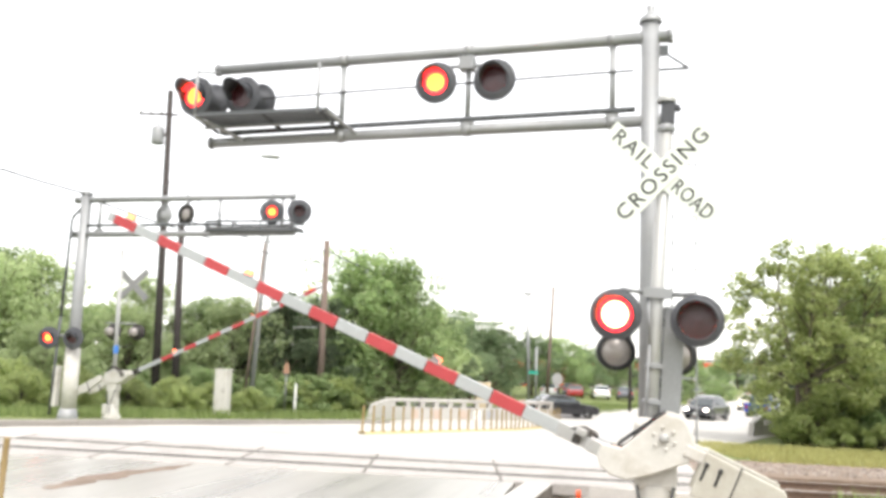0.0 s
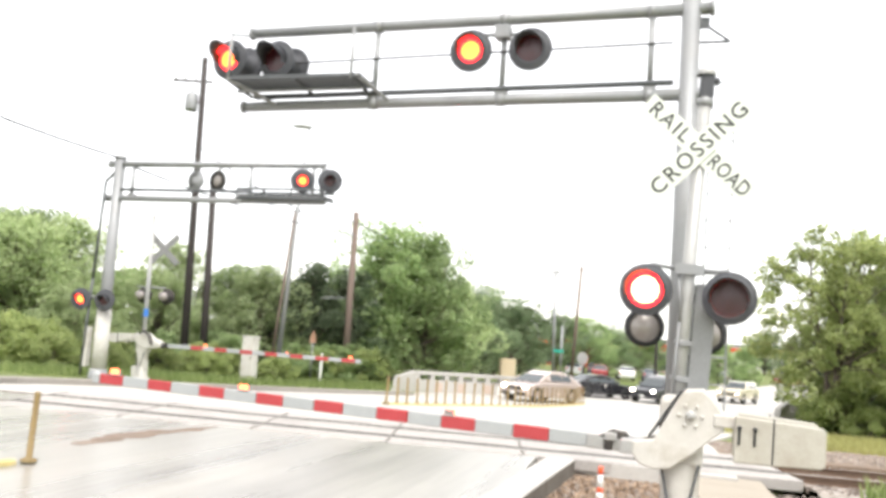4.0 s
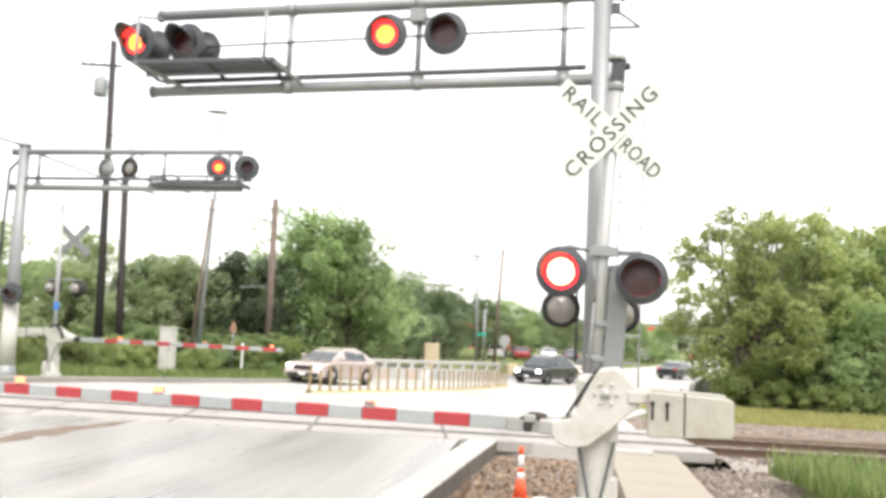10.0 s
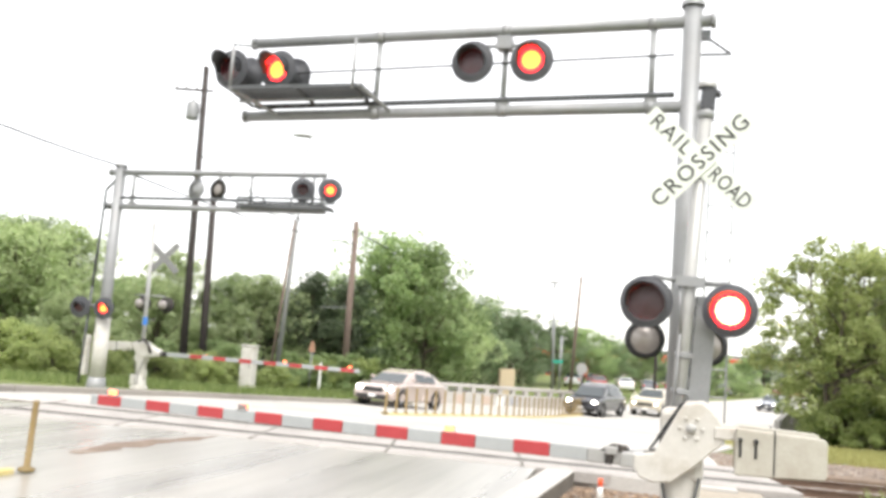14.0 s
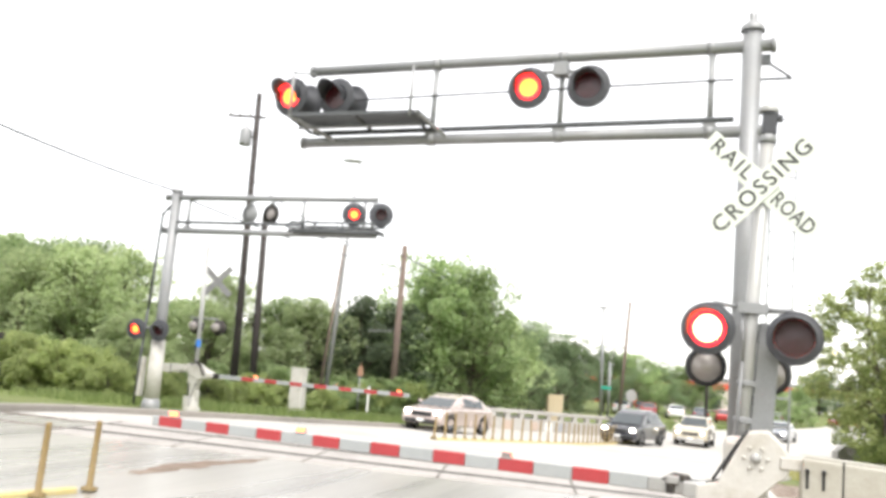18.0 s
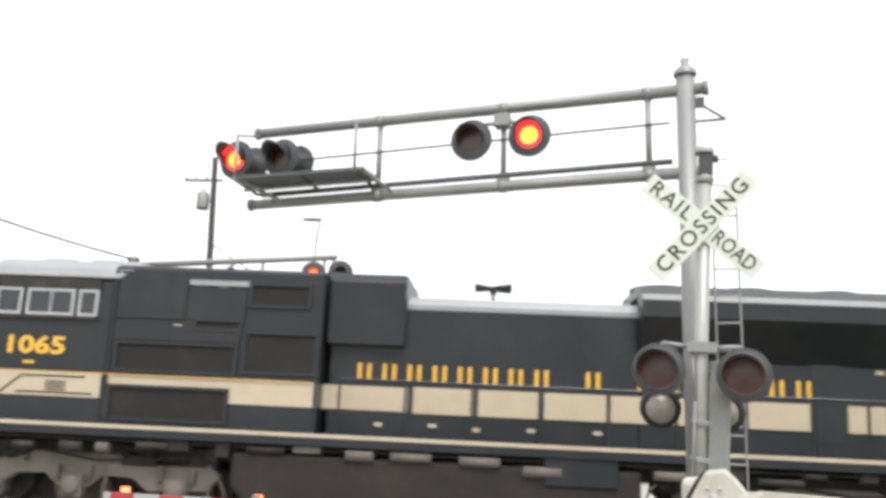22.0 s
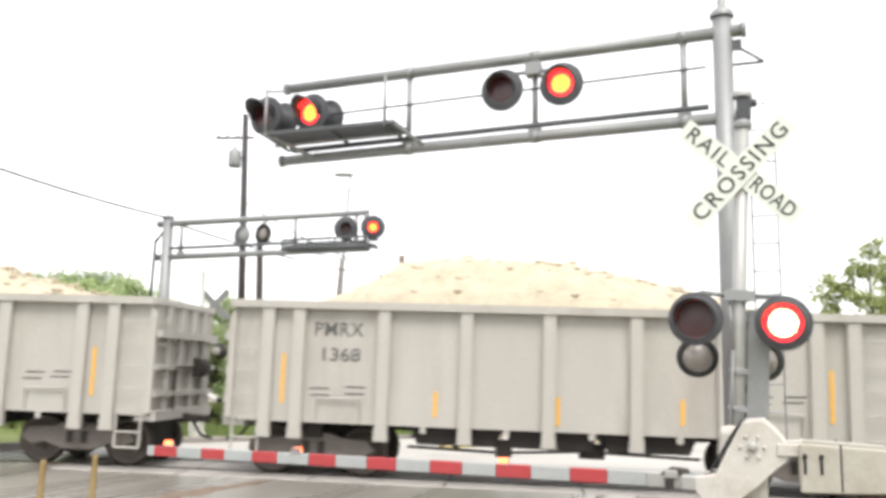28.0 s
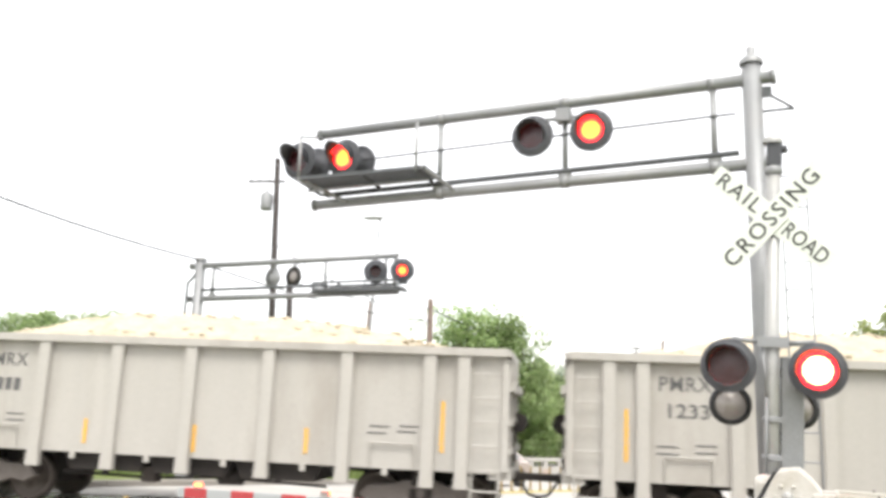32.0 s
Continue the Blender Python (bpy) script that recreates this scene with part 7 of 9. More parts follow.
    flat(ob, "cream_patch", X(-1.55), X(-0.88), 2.16, 2.62, -1.02, CREAM)
    flat(ob, "hood_door", X(-4.55), X(-3.96), 1.9, 3.4, -1.02, BLACKL, t=0.02)
    for x, z in ((-2.6, 3.98), (-1.95, 3.98), (-5.6, 3.2), (-6.6, 3.22), (-3.4, 3.15), (-9.6, 1.85), (-10.6, 1.82), (-11.4, 1.86), (-8.4, 1.86), (-12.4, 1.84), (-15.4, 4.2), (-16.2, 3.46)):
        flat(ob, "small_plate", X(x), X(x + 0.15), z, z + 0.07, -1.022 if x > -13 else -1.422, CREAM, t=0.006)
    bm = B()
    lathe(bm, [(0, 0.03), (0.06, 0.02), (0.07, 0)], 10, m=Matrix.Translation((X(-1.05), -1.5, 2.02)) @ pose(0, 0, 0, 90, 0, 0))
    part("step_light", bm, LAMPON, ob)
    words("lettering", "1065", 0.44, GOLD, ob, pose(X(-18.8), -1.462, 3.03, 90, 0, 0), 0.002, 1.0, 1.1, 0.014)
    paired_bars(ob, X(-12.78), 2.84, "SSSSSSSS S SSSSSSS", 0.29, 0.468, -1.03, GOLD)
    handrail(ob, [X(v) for v in (-13.0, -11.8, -10.6, -9.4, -8.2, -7.0, -5.8, -4.6, -3.4, -2.2, -1.3)], -1.46, 1.62, 2.66, BLACKL)
    handrail(ob, [X(v) for v in (-13.0, -11.8, -10.6, -9.4, -8.2, -7.0, -5.8, -4.6, -3.4, -2.2, -1.3)], 1.46, 1.62, 2.66, BLACKL)
    for s in (-1, 1):
        steps(ob, X(-21.4), s, YELLOW)
        steps(ob, X(-1.0), s, YELLOW)
    end_gear(ob, X(-21.5), -1)
    end_gear(ob, X(-0.7), 1)
    bm = B()
    slab(bm, [(X(-14.9), 1.28), (X(-7.6), 1.28), (X(-7.6), 0.7), (X(-8.0), 0.35), (X(-14.6), 0.35), (X(-14.9), 0.7)], -1.4, 1.4)
    soften(bm, 0.08, 2)
    part("fuel_tank", bm, UNDER, ob)
    bm = B()
    box(bm, X(-9.3), X(-8.0), -1.45, -1.2, 0.95, 1.5)
    soften(bm, 0.03, 1)
    part("battery_box", bm, BLACKL, ob)
    loco_truck(ob, X(-17.9), c)
    loco_truck(ob, X(-4.3), c)
    horn(ob, X(-10.3), 4.24)


def stars_and_stripes(ob, X, y):
    """A painted flag that waves: red and pale stripes, a dark corner with small marks."""
    n = 36
    top_edge = [(0, 0), (0.14, 0.07), (0.28, 0.1), (0.33, 0.0), (0.4, -0.22), (0.5, -0.27), (0.6, -0.25), (0.74, -0.16), (0.88, -0.18), (1, -0.16)]
    foot_edge = [(0, -1.4), (0.07, -1.3), (0.14, -1.24), (0.25, -1.38), (0.33, -1.43), (0.4, -1.34), (0.46, -1.2), (0.51, -1.24), (0.55, -1.4), (0.62, -1.58), (0.74, -1.6), (0.85, -1.53), (0.93, -1.3), (1, -1.3)]
    faded_red = mat("faded_flag_red", (0.33, 0.085, 0.075), 0.6, 0, 0.2)
    faded_white = mat("faded_flag_white", (0.42, 0.39, 0.36), 0.6, 0, 0.2)

    def at(u, v):
        """A place on the flag: u along it, v down from its top edge."""
        fold = 0.03 * math.sin(u * 23 + v * 4) * math.sin(math.pi * v)
        z = 3.72 + lerp_table(u, top_edge) * (1 - v) + lerp_table(u, foot_edge) * v + fold
        return X(-31.9 + 2.85 * u - 0.68 * v * (1 - u) + 0.26 * v * u), z

    def band(name, u0, u1, v0, v1, lift, material, steps):
        bm = B()
        lo, hi = [], []
        for i in range(steps + 1):
            u = u0 + (u1 - u0) * i / steps
            (xa, za), (xb, zb) = at(u, v1), at(u, v0)
            lo.append(bm.verts.new((xa, y - lift, za)))
            hi.append(bm.verts.new((xb, y - lift, zb)))
        for i in range(steps):
            bm.faces.new((lo[i], lo[i + 1], hi[i + 1], hi[i]))
        g = bmesh.ops.extrude_face_region(bm, geom=bm.faces[:])
        for v in g["geom"]:
            if isinstance(v, bmesh.types.BMVert):
                v.co.y += 0.005
        part(name, bm, material, ob)

    for k in range(11):
        band("flag_stripe", 0, 1, k / 11, (k + 1) / 11, 0.004, faded_red if k % 2 == 0 else faded_white, n)
    band("flag_corner", 0, 0.4, 0, 0.4, 0.01, mat("navy_flag_paint", (0.035, 0.05, 0.065), 0.6, 0, 0.3), 14)
    for r in range(6):
        band("flag_mark_row", 0.03, 0.36, 0.04 + 0.06 * r, 0.058 + 0.06 * r, 0.016, mat("dull_flag_mark", (0.17, 0.18, 0.18), 0.6, 0, 0.4, 20), 12)
    bm = B()
    slab(bm, [(X(-31.93), 3.8), (X(-31.88), 3.8), (X(-32.72), 1.95), (X(-32.77), 1.95)], y - 0.006, y + 0.002)
    part("flag_pole", bm, faded_white, ob)


def loco_yellow():
    c = -33.35
    ob = thing("locomotive", track_pose(-120), "dusty yellow and grey diesel locomotive with a painted flag", "locomotive", "locomotives of the train")
    VEHICLES.append((ob, c))
    X = lambda v: v + 32.4
    frame_deck(ob, X(-42.6), X(-22.3), ORANGEP, c, UNDER)
    flat(ob, "skirt", X(-42.0), X(-34.55), 1.26, 1.58, -1.5, SKIRT, "grimy yellow brown side skirt")
    # body behind the cab
    hood(ob, "engine_hood", X(-33.2), X(-22.5), 1.12, 1.62, 4.2, ARMOUR, 0.08)
    hood(ob, "engine_roof", X(-33.2), X(-22.5), 1.14, 4.16, 4.48, HARBOR, 0.16)
    flat(ob, "red_stripe", X(-33.2), X(-22.5), 4.1, 4.16, -1.142, REDP)
    # wings of the radiator
    bm = B()
    prof = [(-1.1, 3.95), (1.1, 3.95), (1.5, 4.02), (1.5, 4.32), (1.0, 4.6), (-1.0, 4.6), (-1.5, 4.32), (-1.5, 4.02)]
    a = [bm.verts.new((X(-28.4), y, z)) for y, z in prof]
    b = [bm.verts.new((X(-22.32), y, z)) for y, z in prof]
    bm.faces.new(a), bm.faces.new(b[::-1])
    for k in range(8):
        bm.faces.new((a[k], b[k], b[(k + 1) % 8], a[(k + 1) % 8]))
    part("radiator_wing", bm, HARBOR, ob)
    flat(ob, "red_stripe", X(-28.4), X(-22.34), 4.15, 4.2, -1.502, REDP)
    flat(ob, "wing_band", X(-28.4), X(-22.34), 4.02, 4.14, -1.502, ARMOUR)
    for x0, x1, z0, z1 in ((-27.6, -26.0, 3.66, 3.96), (-25.35, -24.2, 3.36, 3.96), (-24.1, -22.95, 3.36, 3.96)):
        flat(ob, "radiator_opening", X(x0), X(x1), z0, z1, -1.122, GRILLE)
    for x0, z0, z1 in ((-26.8, 1.97, 3.06), (-26.36, 2.12, 2.94), (-25.98, 1.97, 3.06), (-25.35, 1.97, 3.06), (-24.85, 1.97, 3.06)):
        flat(ob, "vent_slot", X(x0), X(x0 + 0.27), z0, z1, -1.122, GRILLE)
        flat(ob, "slot_frame", X(x0 - 0.05), X(x0 + 0.32), z0 - 0.06, z1 + 0.06, -1.118, ARMOUR, t=0.012)
    for x0, x1 in ((-27.6, -26.95), (-25.65, -25.45), (-24.3, -23.5), (-23.4, -22.8)):
        flat(ob, "hood_door", X(x0), X(x1), 1.9, 3.3 if x0 > -27 else 3.9, -1.122, ARMOUR, t=0.02)
    bm = B()
    lathe(bm, [(0.31, 0), (0.31, 0.03), (0.27, 0.03), (0.27, 0.012), (0.15, 0.012), (0.15, 0.026), (0.11, 0.026), (0.11, 0.012), (0.0, 0.012)], 24, m=Matrix.Translation((X(-24.02), -1.142, 2.78)) @ pose(0, 0, 0, 90, 0, 0))
    part("round_emblem", bm, ARMOUR, ob)
    for a, b, p, q in ((-24.42, -23.6, 3.16, 3.2), (-24.42, -23.6, 1.9, 1.94), (-24.46, -24.42, 1.9, 3.2), (-23.6, -23.56, 1.9, 3.2)):
        flat(ob, "door_rim", X(a), X(b), p, q, -1.142, SKIRT, t=0.03)
    for x in (-23.1, -22.98):
        flat(ob, "door_hinge", X(x), X(x + 0.06), 2.95, 3.05, -1.142, UNDER, t=0.03)
    # forward part, wide as the cab
    hood(ob, "equipment_body", X(-38.7), X(-35.0), 1.46, 1.62, 3.4, ARMOUR, 0.06)
    hood(ob, "upper_body", X(-38.7), X(-35.0), 1.12, 3.38, 3.92, ARMOUR, 0.02)
    hood(ob, "equipment_top", X(-38.7), X(-33.2), 1.14, 3.9, 4.6, HARBOR, 0.12)
    hood(ob, "alternator_hood", X(-35.0), X(-33.2), 1.16, 1.62, 4.0, ARMOUR, 0.06)
    for x0 in (-37.8, -36.0):
        flat(ob, "louvre_backing", X(x0 - 0.02), X(x0 + 0.96), 3.98, 4.46, -1.142, GRILLE)
        for e in (-0.1, 0.96):
            flat(ob, "louvre_jamb", X(x0 + e), X(x0 + e + 0.08), 3.96, 4.48, -1.146, SILVER, t=0.04)
        for k in range(5):
            flat(ob, "louvre", X(x0 - 0.02), X(x0 + 0.96), 4.02 + k * 0.09, 4.06 + k * 0.09, -1.15, HARBOR, t=0.03)
    flat(ob, "red_stripe", X(-38.6), X(-34.2), 3.86, 3.93, -1.146, REDP)
    bm = B()
    slab(bm, [(X(-34.25), 3.86), (X(-33.95), 3.86), (X(-34.3), 4.2), (X(-34.42), 4.2)], -1.17, -1.142)
    part("red_stripe", bm, REDP, ob)
    flat(ob, "red_stripe", X(-34.36), X(-33.2), 4.15, 4.21, -1.17, REDP)
    flat(ob, "walk_edge", X(-38.6), X(-35.05), 3.38, 3.41, -1.462, CREAM)
    for x0, x1, z1, y in ((-35.0, -34.4, 3.35, 1.4), (-34.4, -33.1, 2.05, 1.4)):
        bm = B()
        box(bm, X(x0) + 0.004, X(x1), -y, -1.1, 1.63, z1)
        soften(bm, 0.02, 1)
        part("equipment_box", bm, ARMOUR, ob)
    flat(ob, "cabinet_ledge", X(-34.1), X(-33.3), 3.0, 3.05, -1.18, UNDER, t=0.05)
    flat(ob, "dark_window", X(-33.95), X(-33.4), 3.75, 4.2, -1.16, GRILLE)
    flat(ob, "panel_edge", X(-38.4), X(-35.1), 2.08, 2.105, -1.462, UNDER)
    handrail(ob, [X(v) for v in (-38.6, -37.2, -36.1, -35.1)], -1.4, 3.4, 3.95, WALKG)
    handrail(ob, [X(v) for v in (-38.6, -35.1)], -1.4, 3.95, 4.38, WALKG)
    # cab
    bm = B()
    hull(bm, [(X(x), e * y, z) for e in (-1, 1) for x, y, z in ((-38.7, 1.46, 1.62), (-38.7, 1.46, 4.28), (-38.7, 1.1, 4.6), (-40.95, 1.46, 1.62), (-41.0, 1.46, 3.6), (-40.8, 1.44, 4.25), (-40.75, 1.1, 4.6), (-41.3, 0.4, 3.55), (-41.1, 0.4, 4.3), (-41.05, 0.4, 4.6), (-41.3, 0.4, 1.62))])
    soften(bm, 0.025, 1)
    part("cab", bm, ARMOUR, ob)
    bm = B()
    hull(bm, [(X(x), e * y, z) for e in (-1, 1) for x, y, z in ((-40.8, 1.3, 4.26), (-41.2, 0.5, 4.3), (-41.15, 0.5, 4.62), (-40.8, 1.1, 4.6), (-40.7, 1.1, 4.6), (-40.7, 1.3, 4.26))])
    part("number_box", bm, HARBOR, ob)
    for e in (-1, 1):
        bm = B()
        q = [(X(-41.03), e * 1.3, 3.66), (X(-41.36), e * 0.12, 3.78), (X(-41.16), e * 0.12, 4.3), (X(-40.84), e * 1.3, 4.24)]
        v = [bm.verts.new(w) for w in q] + [bm.verts.new((w[0] + 0.03, w[1], w[2])) for w in q]
        bmesh.ops.convex_hull(bm, input=v)
        part("windscreen", bm, WINDSCREEN, ob)
    flat(ob, "cab_band", X(-40.95), X(-38.7), 3.66, 4.26, -1.462, HARBOR, t=0.008)
    bm = B()
    box(bm, X(-40.9), X(-38.5), -1.25, 1.25, 4.5, 4.66)
    soften(bm, 0.05, 1)
    part("cab_roof", bm, WHITER, ob, "white cab roof")
    bm = B()
    slab(bm, [(X(-40.4), 4.4), (X(-38.95), 4.4), (X(-39.2), 4.16), (X(-40.15), 4.16)], -1.75, -1.46)
    part("sun_visor", bm, WHITER, ob)
    for x in (-40.4, -39.3):
        bm = B()
        box(bm, X(x), X(x + 0.7), -0.5, 0.5, 4.66, 4.76)
        part("roof_unit", bm, SILVER, ob)
    cab_windows(ob, ((X(-40.72), X(-40.42)), (X(-40.2), X(-39.62)), (X(-39.55), X(-38.95))), 3.62, 4.12, -1.472, SILVER)
    bm = B()
    hull(bm, [(X(x), e * y, z) for e in (-1, 1) for x, y, z in ((-40.8, 1.42, 1.62), (-42.1, 1.4, 1.62), (-42.55, 0.7, 1.62), (-40.8, 1.42, 3.62), (-42.1, 1.38, 3.16), (-42.52, 0.65, 3.42), (-41.2, 0.8, 3.76))])
    soften(bm, 0.04, 2)
    part("nose", bm, ARMOUR, ob)
    # blue wing mark on the nose
    for k in range(4):
        bm = B()
        box(bm, X(-42.57), X(-42.545), -0.62, -0.2 - 0.06 * k, 2.62 - 0.13 * k, 2.7 - 0.13 * k)
        part("wing_mark", bm, BLUEL, ob)
    for x, y in ((-42.95, -1.2), (-42.95, -0.85)):
        bm = B()
        box(bm, X(x) - 0.14, X(x) + 0.14, y - 0.14, y + 0.14, 1.62, 2.7)
        soften(bm, 0.03, 1)
        part("sand_box", bm, UNDER, ob)
    for x in (-32.6, -31.9, -31.2, -30.5, -29.8, -29.1, -28.4, -27.7):
        flat(ob, "door_seam", X(x), X(x + 0.025), 1.72, 3.95, -1.122, UNDER, t=0.004)
    for x, z in ((-31.6, 1.95), (-30.2, 1.95), (-28.0, 2.9), (-28.0, 1.9), (-27.4, 3.4), (-28.6, 3.6), (-32.2, 3.5), (-24.0, 3.25), (-22.9, 3.2), (-23.0, 2.0), (-28.0, 3.3)):
        flat(ob, "door_latch", X(x), X(x + 0.08), z, z + 0.09, -1.122, UNDER, t=0.02)
    words("lettering", "7786", 0.68, MUTEDRED, ob, pose(X(-39.9), -1.474, 3.0, 90, 0, 0), 0.002, 1.05, 1.62, 0.014)
    flat(ob, "cab_hatch", X(-40.0), X(-39.5), 1.9, 2.4, -1.462, GRILLE)
    flat(ob, "panel_edge", X(-40.9), X(-38.75), 2.52, 2.57, -1.462, UNDER)
    bm = B()
    slab(bm, [(X(-38.55), 2.95), (X(-38.0), 2.95), (X(-38.0), 2.7), (X(-38.27), 2.45), (X(-38.55), 2.7)], -1.476, -1.46)
    part("shield", bm, mat("pale_red_shield", (0.6, 0.3, 0.26), 0.5), ob)
    bm = B()
    slab(bm, [(X(-38.58), 2.88), (X(-37.97), 2.88), (X(-37.95), 3.05), (X(-38.02), 3.12), (X(-38.12), 3.11), (X(-38.27), 3.17), (X(-38.42), 3.11), (X(-38.53), 3.12), (X(-38.6), 3.05)], -1.482, -1.466)
    part("shield_top", bm, BLUEL, ob)
    for z in (2.93, 3.01):
        flat(ob, "shield_row", X(-38.46), X(-38.1), z, z + 0.04, -1.484, SIGNW, t=0.004)
    words("lettering", "BUILDING AMERICA", 0.24, BARS, ob, pose(X(-36.79), -1.47, 2.88, 90, 0, 0), 0.002, 1.1, 2.29, 0.004)
    stars_and_stripes(ob, X, -1.122)
    handrail(ob, [X(v) for v in (-34.9, -33.3, -31.7, -30.1, -28.5, -26.9, -25.3, -23.7, -22.6)], -1.46, 1.62, 2.74, UNDER)
    handrail(ob, [X(v) for v in (-34.9, -33.3, -31.7, -30.1, -28.5, -26.9, -25.3, -23.7, -22.6)], 1.46, 1.62, 2.74, UNDER)
    for s in (-1, 1):
        steps(ob, X(-42.72), s, WHITER)
        steps(ob, X(-22.2), s, WHITER)
    end_gear(ob, X(-42.5), -1)
    end_gear(ob, X(-22.2), 1)
    bm = B()
    slab(bm, [(X(-36.15), 1.2), (X(-28.8), 1.2), (X(-28.8), 0.6), (X(-29.1), 0.35), (X(-35.9), 0.35), (X(-36.15), 0.6)], -1.4, 1.4)
    soften(bm, 0.08, 2)
    part("fuel_tank", bm, TANK, ob)
    loco_truck(ob, X(-39.4), c)
    loco_truck(ob, X(-25.8), c)
    horn(ob, X(-31.5), 4.46)
    bm = B()
    lathe(bm, [(0.06, 0), (0.06, 0.16), (0, 0.18)], 10, m=pose(X(-29.6), 0, 4.46))
    part("exhaust", bm, DARK, ob)


# ---- hopper cars ----
HALF = 5.9


HEAPS = (((-1, 0.1), (-0.85, 0.12), (-0.5, 0.9), (-0.3, 1.0), (0.05, 0.92), (0.35, 0.62), (0.7, 0.2), (1, 0.1)),
         ((-1, 0.15), (-0.75, 0.25), (-0.4, 0.85), (-0.1, 0.95), (0.2, 0.9), (0.5, 0.6), (0.8, 0.2), (1, 0.1)),
         ((-1, 0.2), (-0.7, 0.45), (-0.35, 0.8), (0.0, 0.75), (0.35, 0.72), (0.65, 0.5), (0.85, 0.2), (1, 0.1)),
         ((-1, 0.08), (-0.86, 0.1), (-0.7, 0.6), (-0.5, 0.95), (-0.1, 1.0), (0.1, 0.94), (0.35, 0.66), (0.6, 0.36), (0.85, 0.15), (1, 0.1)))


def hopper_meshes():
    me = {}
    h = HALF
    bm = B()
    # side and end sheets with thickness, sloped end floors inside
    box(bm, -h + 0.02, h - 0.02, -0.02, 0.02, 1.0, 3.12)
    me["side_sheet"] = mesh_of("side_sheet", bm, CARBODY)
    bm = B()
    box(bm, -0.03, 0.03, -1.4, 1.4, 1.1, 3.12)
    me["end_sheet"] = mesh_of("end_sheet", bm, CARBODY)
    bm = B()
    for s in (-1, 1):
        box(bm, -h, h, s * 1.5 - 0.09, s * 1.5 + 0.06, 3.06, 3.2)
        box(bm, s * h - 0.08, s * h + 0.05, -1.44, 1.44, 3.07, 3.19)
    me["top_chord"] = mesh_of("top_chord", bm, CARBODY)
    bm = B()
    slab(bm, [(-0.11, 3.08), (0.11, 3.08), (0.11, 1.05), (0.13, 0.72), (-0.13, 0.72), (-0.11, 1.05)], -1.56, -1.43)
    me["rib"] = mesh_of("rib", bm, CARBODY)
    bm = B()
    slab(bm, [(-0.84, 1.02), (0.84, 1.02), (0.7, 0.68), (-0.7, 0.68)], -0.6, 0.66)
    me["hopper_chute"] = mesh_of("hopper_chute", bm, UNDER)
    bm = B()
    box(bm, -0.05, 0.05, -0.05, 0.05, 0.62, 1.0)
    me["chute_stay"] = mesh_of("chute_stay", bm, UNDER)
    bm = B()
    box(bm, -h + 0.1, h - 0.1, -0.25, 0.25, 0.85, 1.1)
    me["centre_sill"] = mesh_of("centre_sill", bm, UNDER)
    bm = B()
    box(bm, -h + 0.3, h - 0.3, -1.36, 1.36, 0.985, 1.05)
    me["floor_plate"] = mesh_of("floor_plate", bm, UNDER)
    bm = B()
    box(bm, -1.2, 1.2, -0.6, 0.6, 0.32, 0.98)
    soften(bm, 0.04, 1)
    me["truck_bolster"] = mesh_of("truck_bolster", bm, UNDER)
    bm = B()
    pipe(bm, [(-2.6, -1.1, 0.62), (-0.9, -1.12, 0.58), (0.6, -1.1, 0.66), (2.6, -1.1, 0.6)], 0.03, 6)
    me["brake_pipe"] = mesh_of("brake_pipe", bm, UNDER)
    bm = B()
    tube(bm, (0.5, -1.0, 0.66), (0.95, -1.0, 0.66), 0.14, n=12)
    me["air_reservoir"] = mesh_of("air_reservoir", bm, UNDER)
    bm = B()
    box(bm, -1.0, -0.7, -1.2, -0.9, 0.5, 0.8)
    soften(bm, 0.03, 1)
    me["brake_valve"] = mesh_of("brake_valve", bm, UNDER)
    bm = B()
    box(bm, -0.05, 0.05, -0.02, 0.02, -0.07, 0.07)
    me["door_tab"] = mesh_of("door_tab", bm, CARBODY)
    nx, ny = 46, 12
    for seed, heap in enumerate(HEAPS):
        bm = B()
        rnd = random.Random(4 + seed)
        grid = []
        for i in range(nx + 1):
            u = -1 + 2 * i / nx
            col = []
            for j in range(ny + 1):
                v = -1 + 2 * j / ny
                peak = (1.25, 0.95, 1.0, 1.18)[seed] * lerp_table(u, heap)
                z = 3.0 + peak * max(0, 1 - v * v) ** 0.8 * max(0, 1 - abs(u) ** 6) + 0.09 * noise.noise((u * 14, v * 6, 3 + seed)) + rnd.uniform(-0.045, 0.045)
                col.append(bm.verts.new((u * (h - 0.12), v * 1.38, z)))
            grid.append(col)
        for i in range(nx):
            for j in range(ny):
                bm.faces.new((grid[i][j], grid[i + 1][j], grid[i + 1][j + 1], grid[i][j + 1]))
        for k in range(700):
            u, v = rnd.uniform(-0.95, 0.95), rnd.uniform(-0.98, 0.7)
            g = grid[int((u + 1) / 2 * nx)][int((v + 1) / 2 * ny)].co
            r = rnd.choice((0.04, 0.05, 0.06, 0.09)) * rnd.uniform(0.7, 1.2)
            bmesh.ops.create_icosphere(bm, subdivisions=1, radius=r, matrix=Matrix.Translation((u * (h - 0.12), v * 1.38, g.z - r * 0.05)) @ Matrix.Diagonal((1.2, 1, 0.7, 1)))
        me["load%d" % seed] = mesh_of("load", bm, LADING)
    bm = B()
    tube(bm, (-0.26, 0, 0), (0.26, 0, 0), 0.013, n=6)
    me["rung"] = mesh_of("rung", bm, CARBODY)
    bm = B()
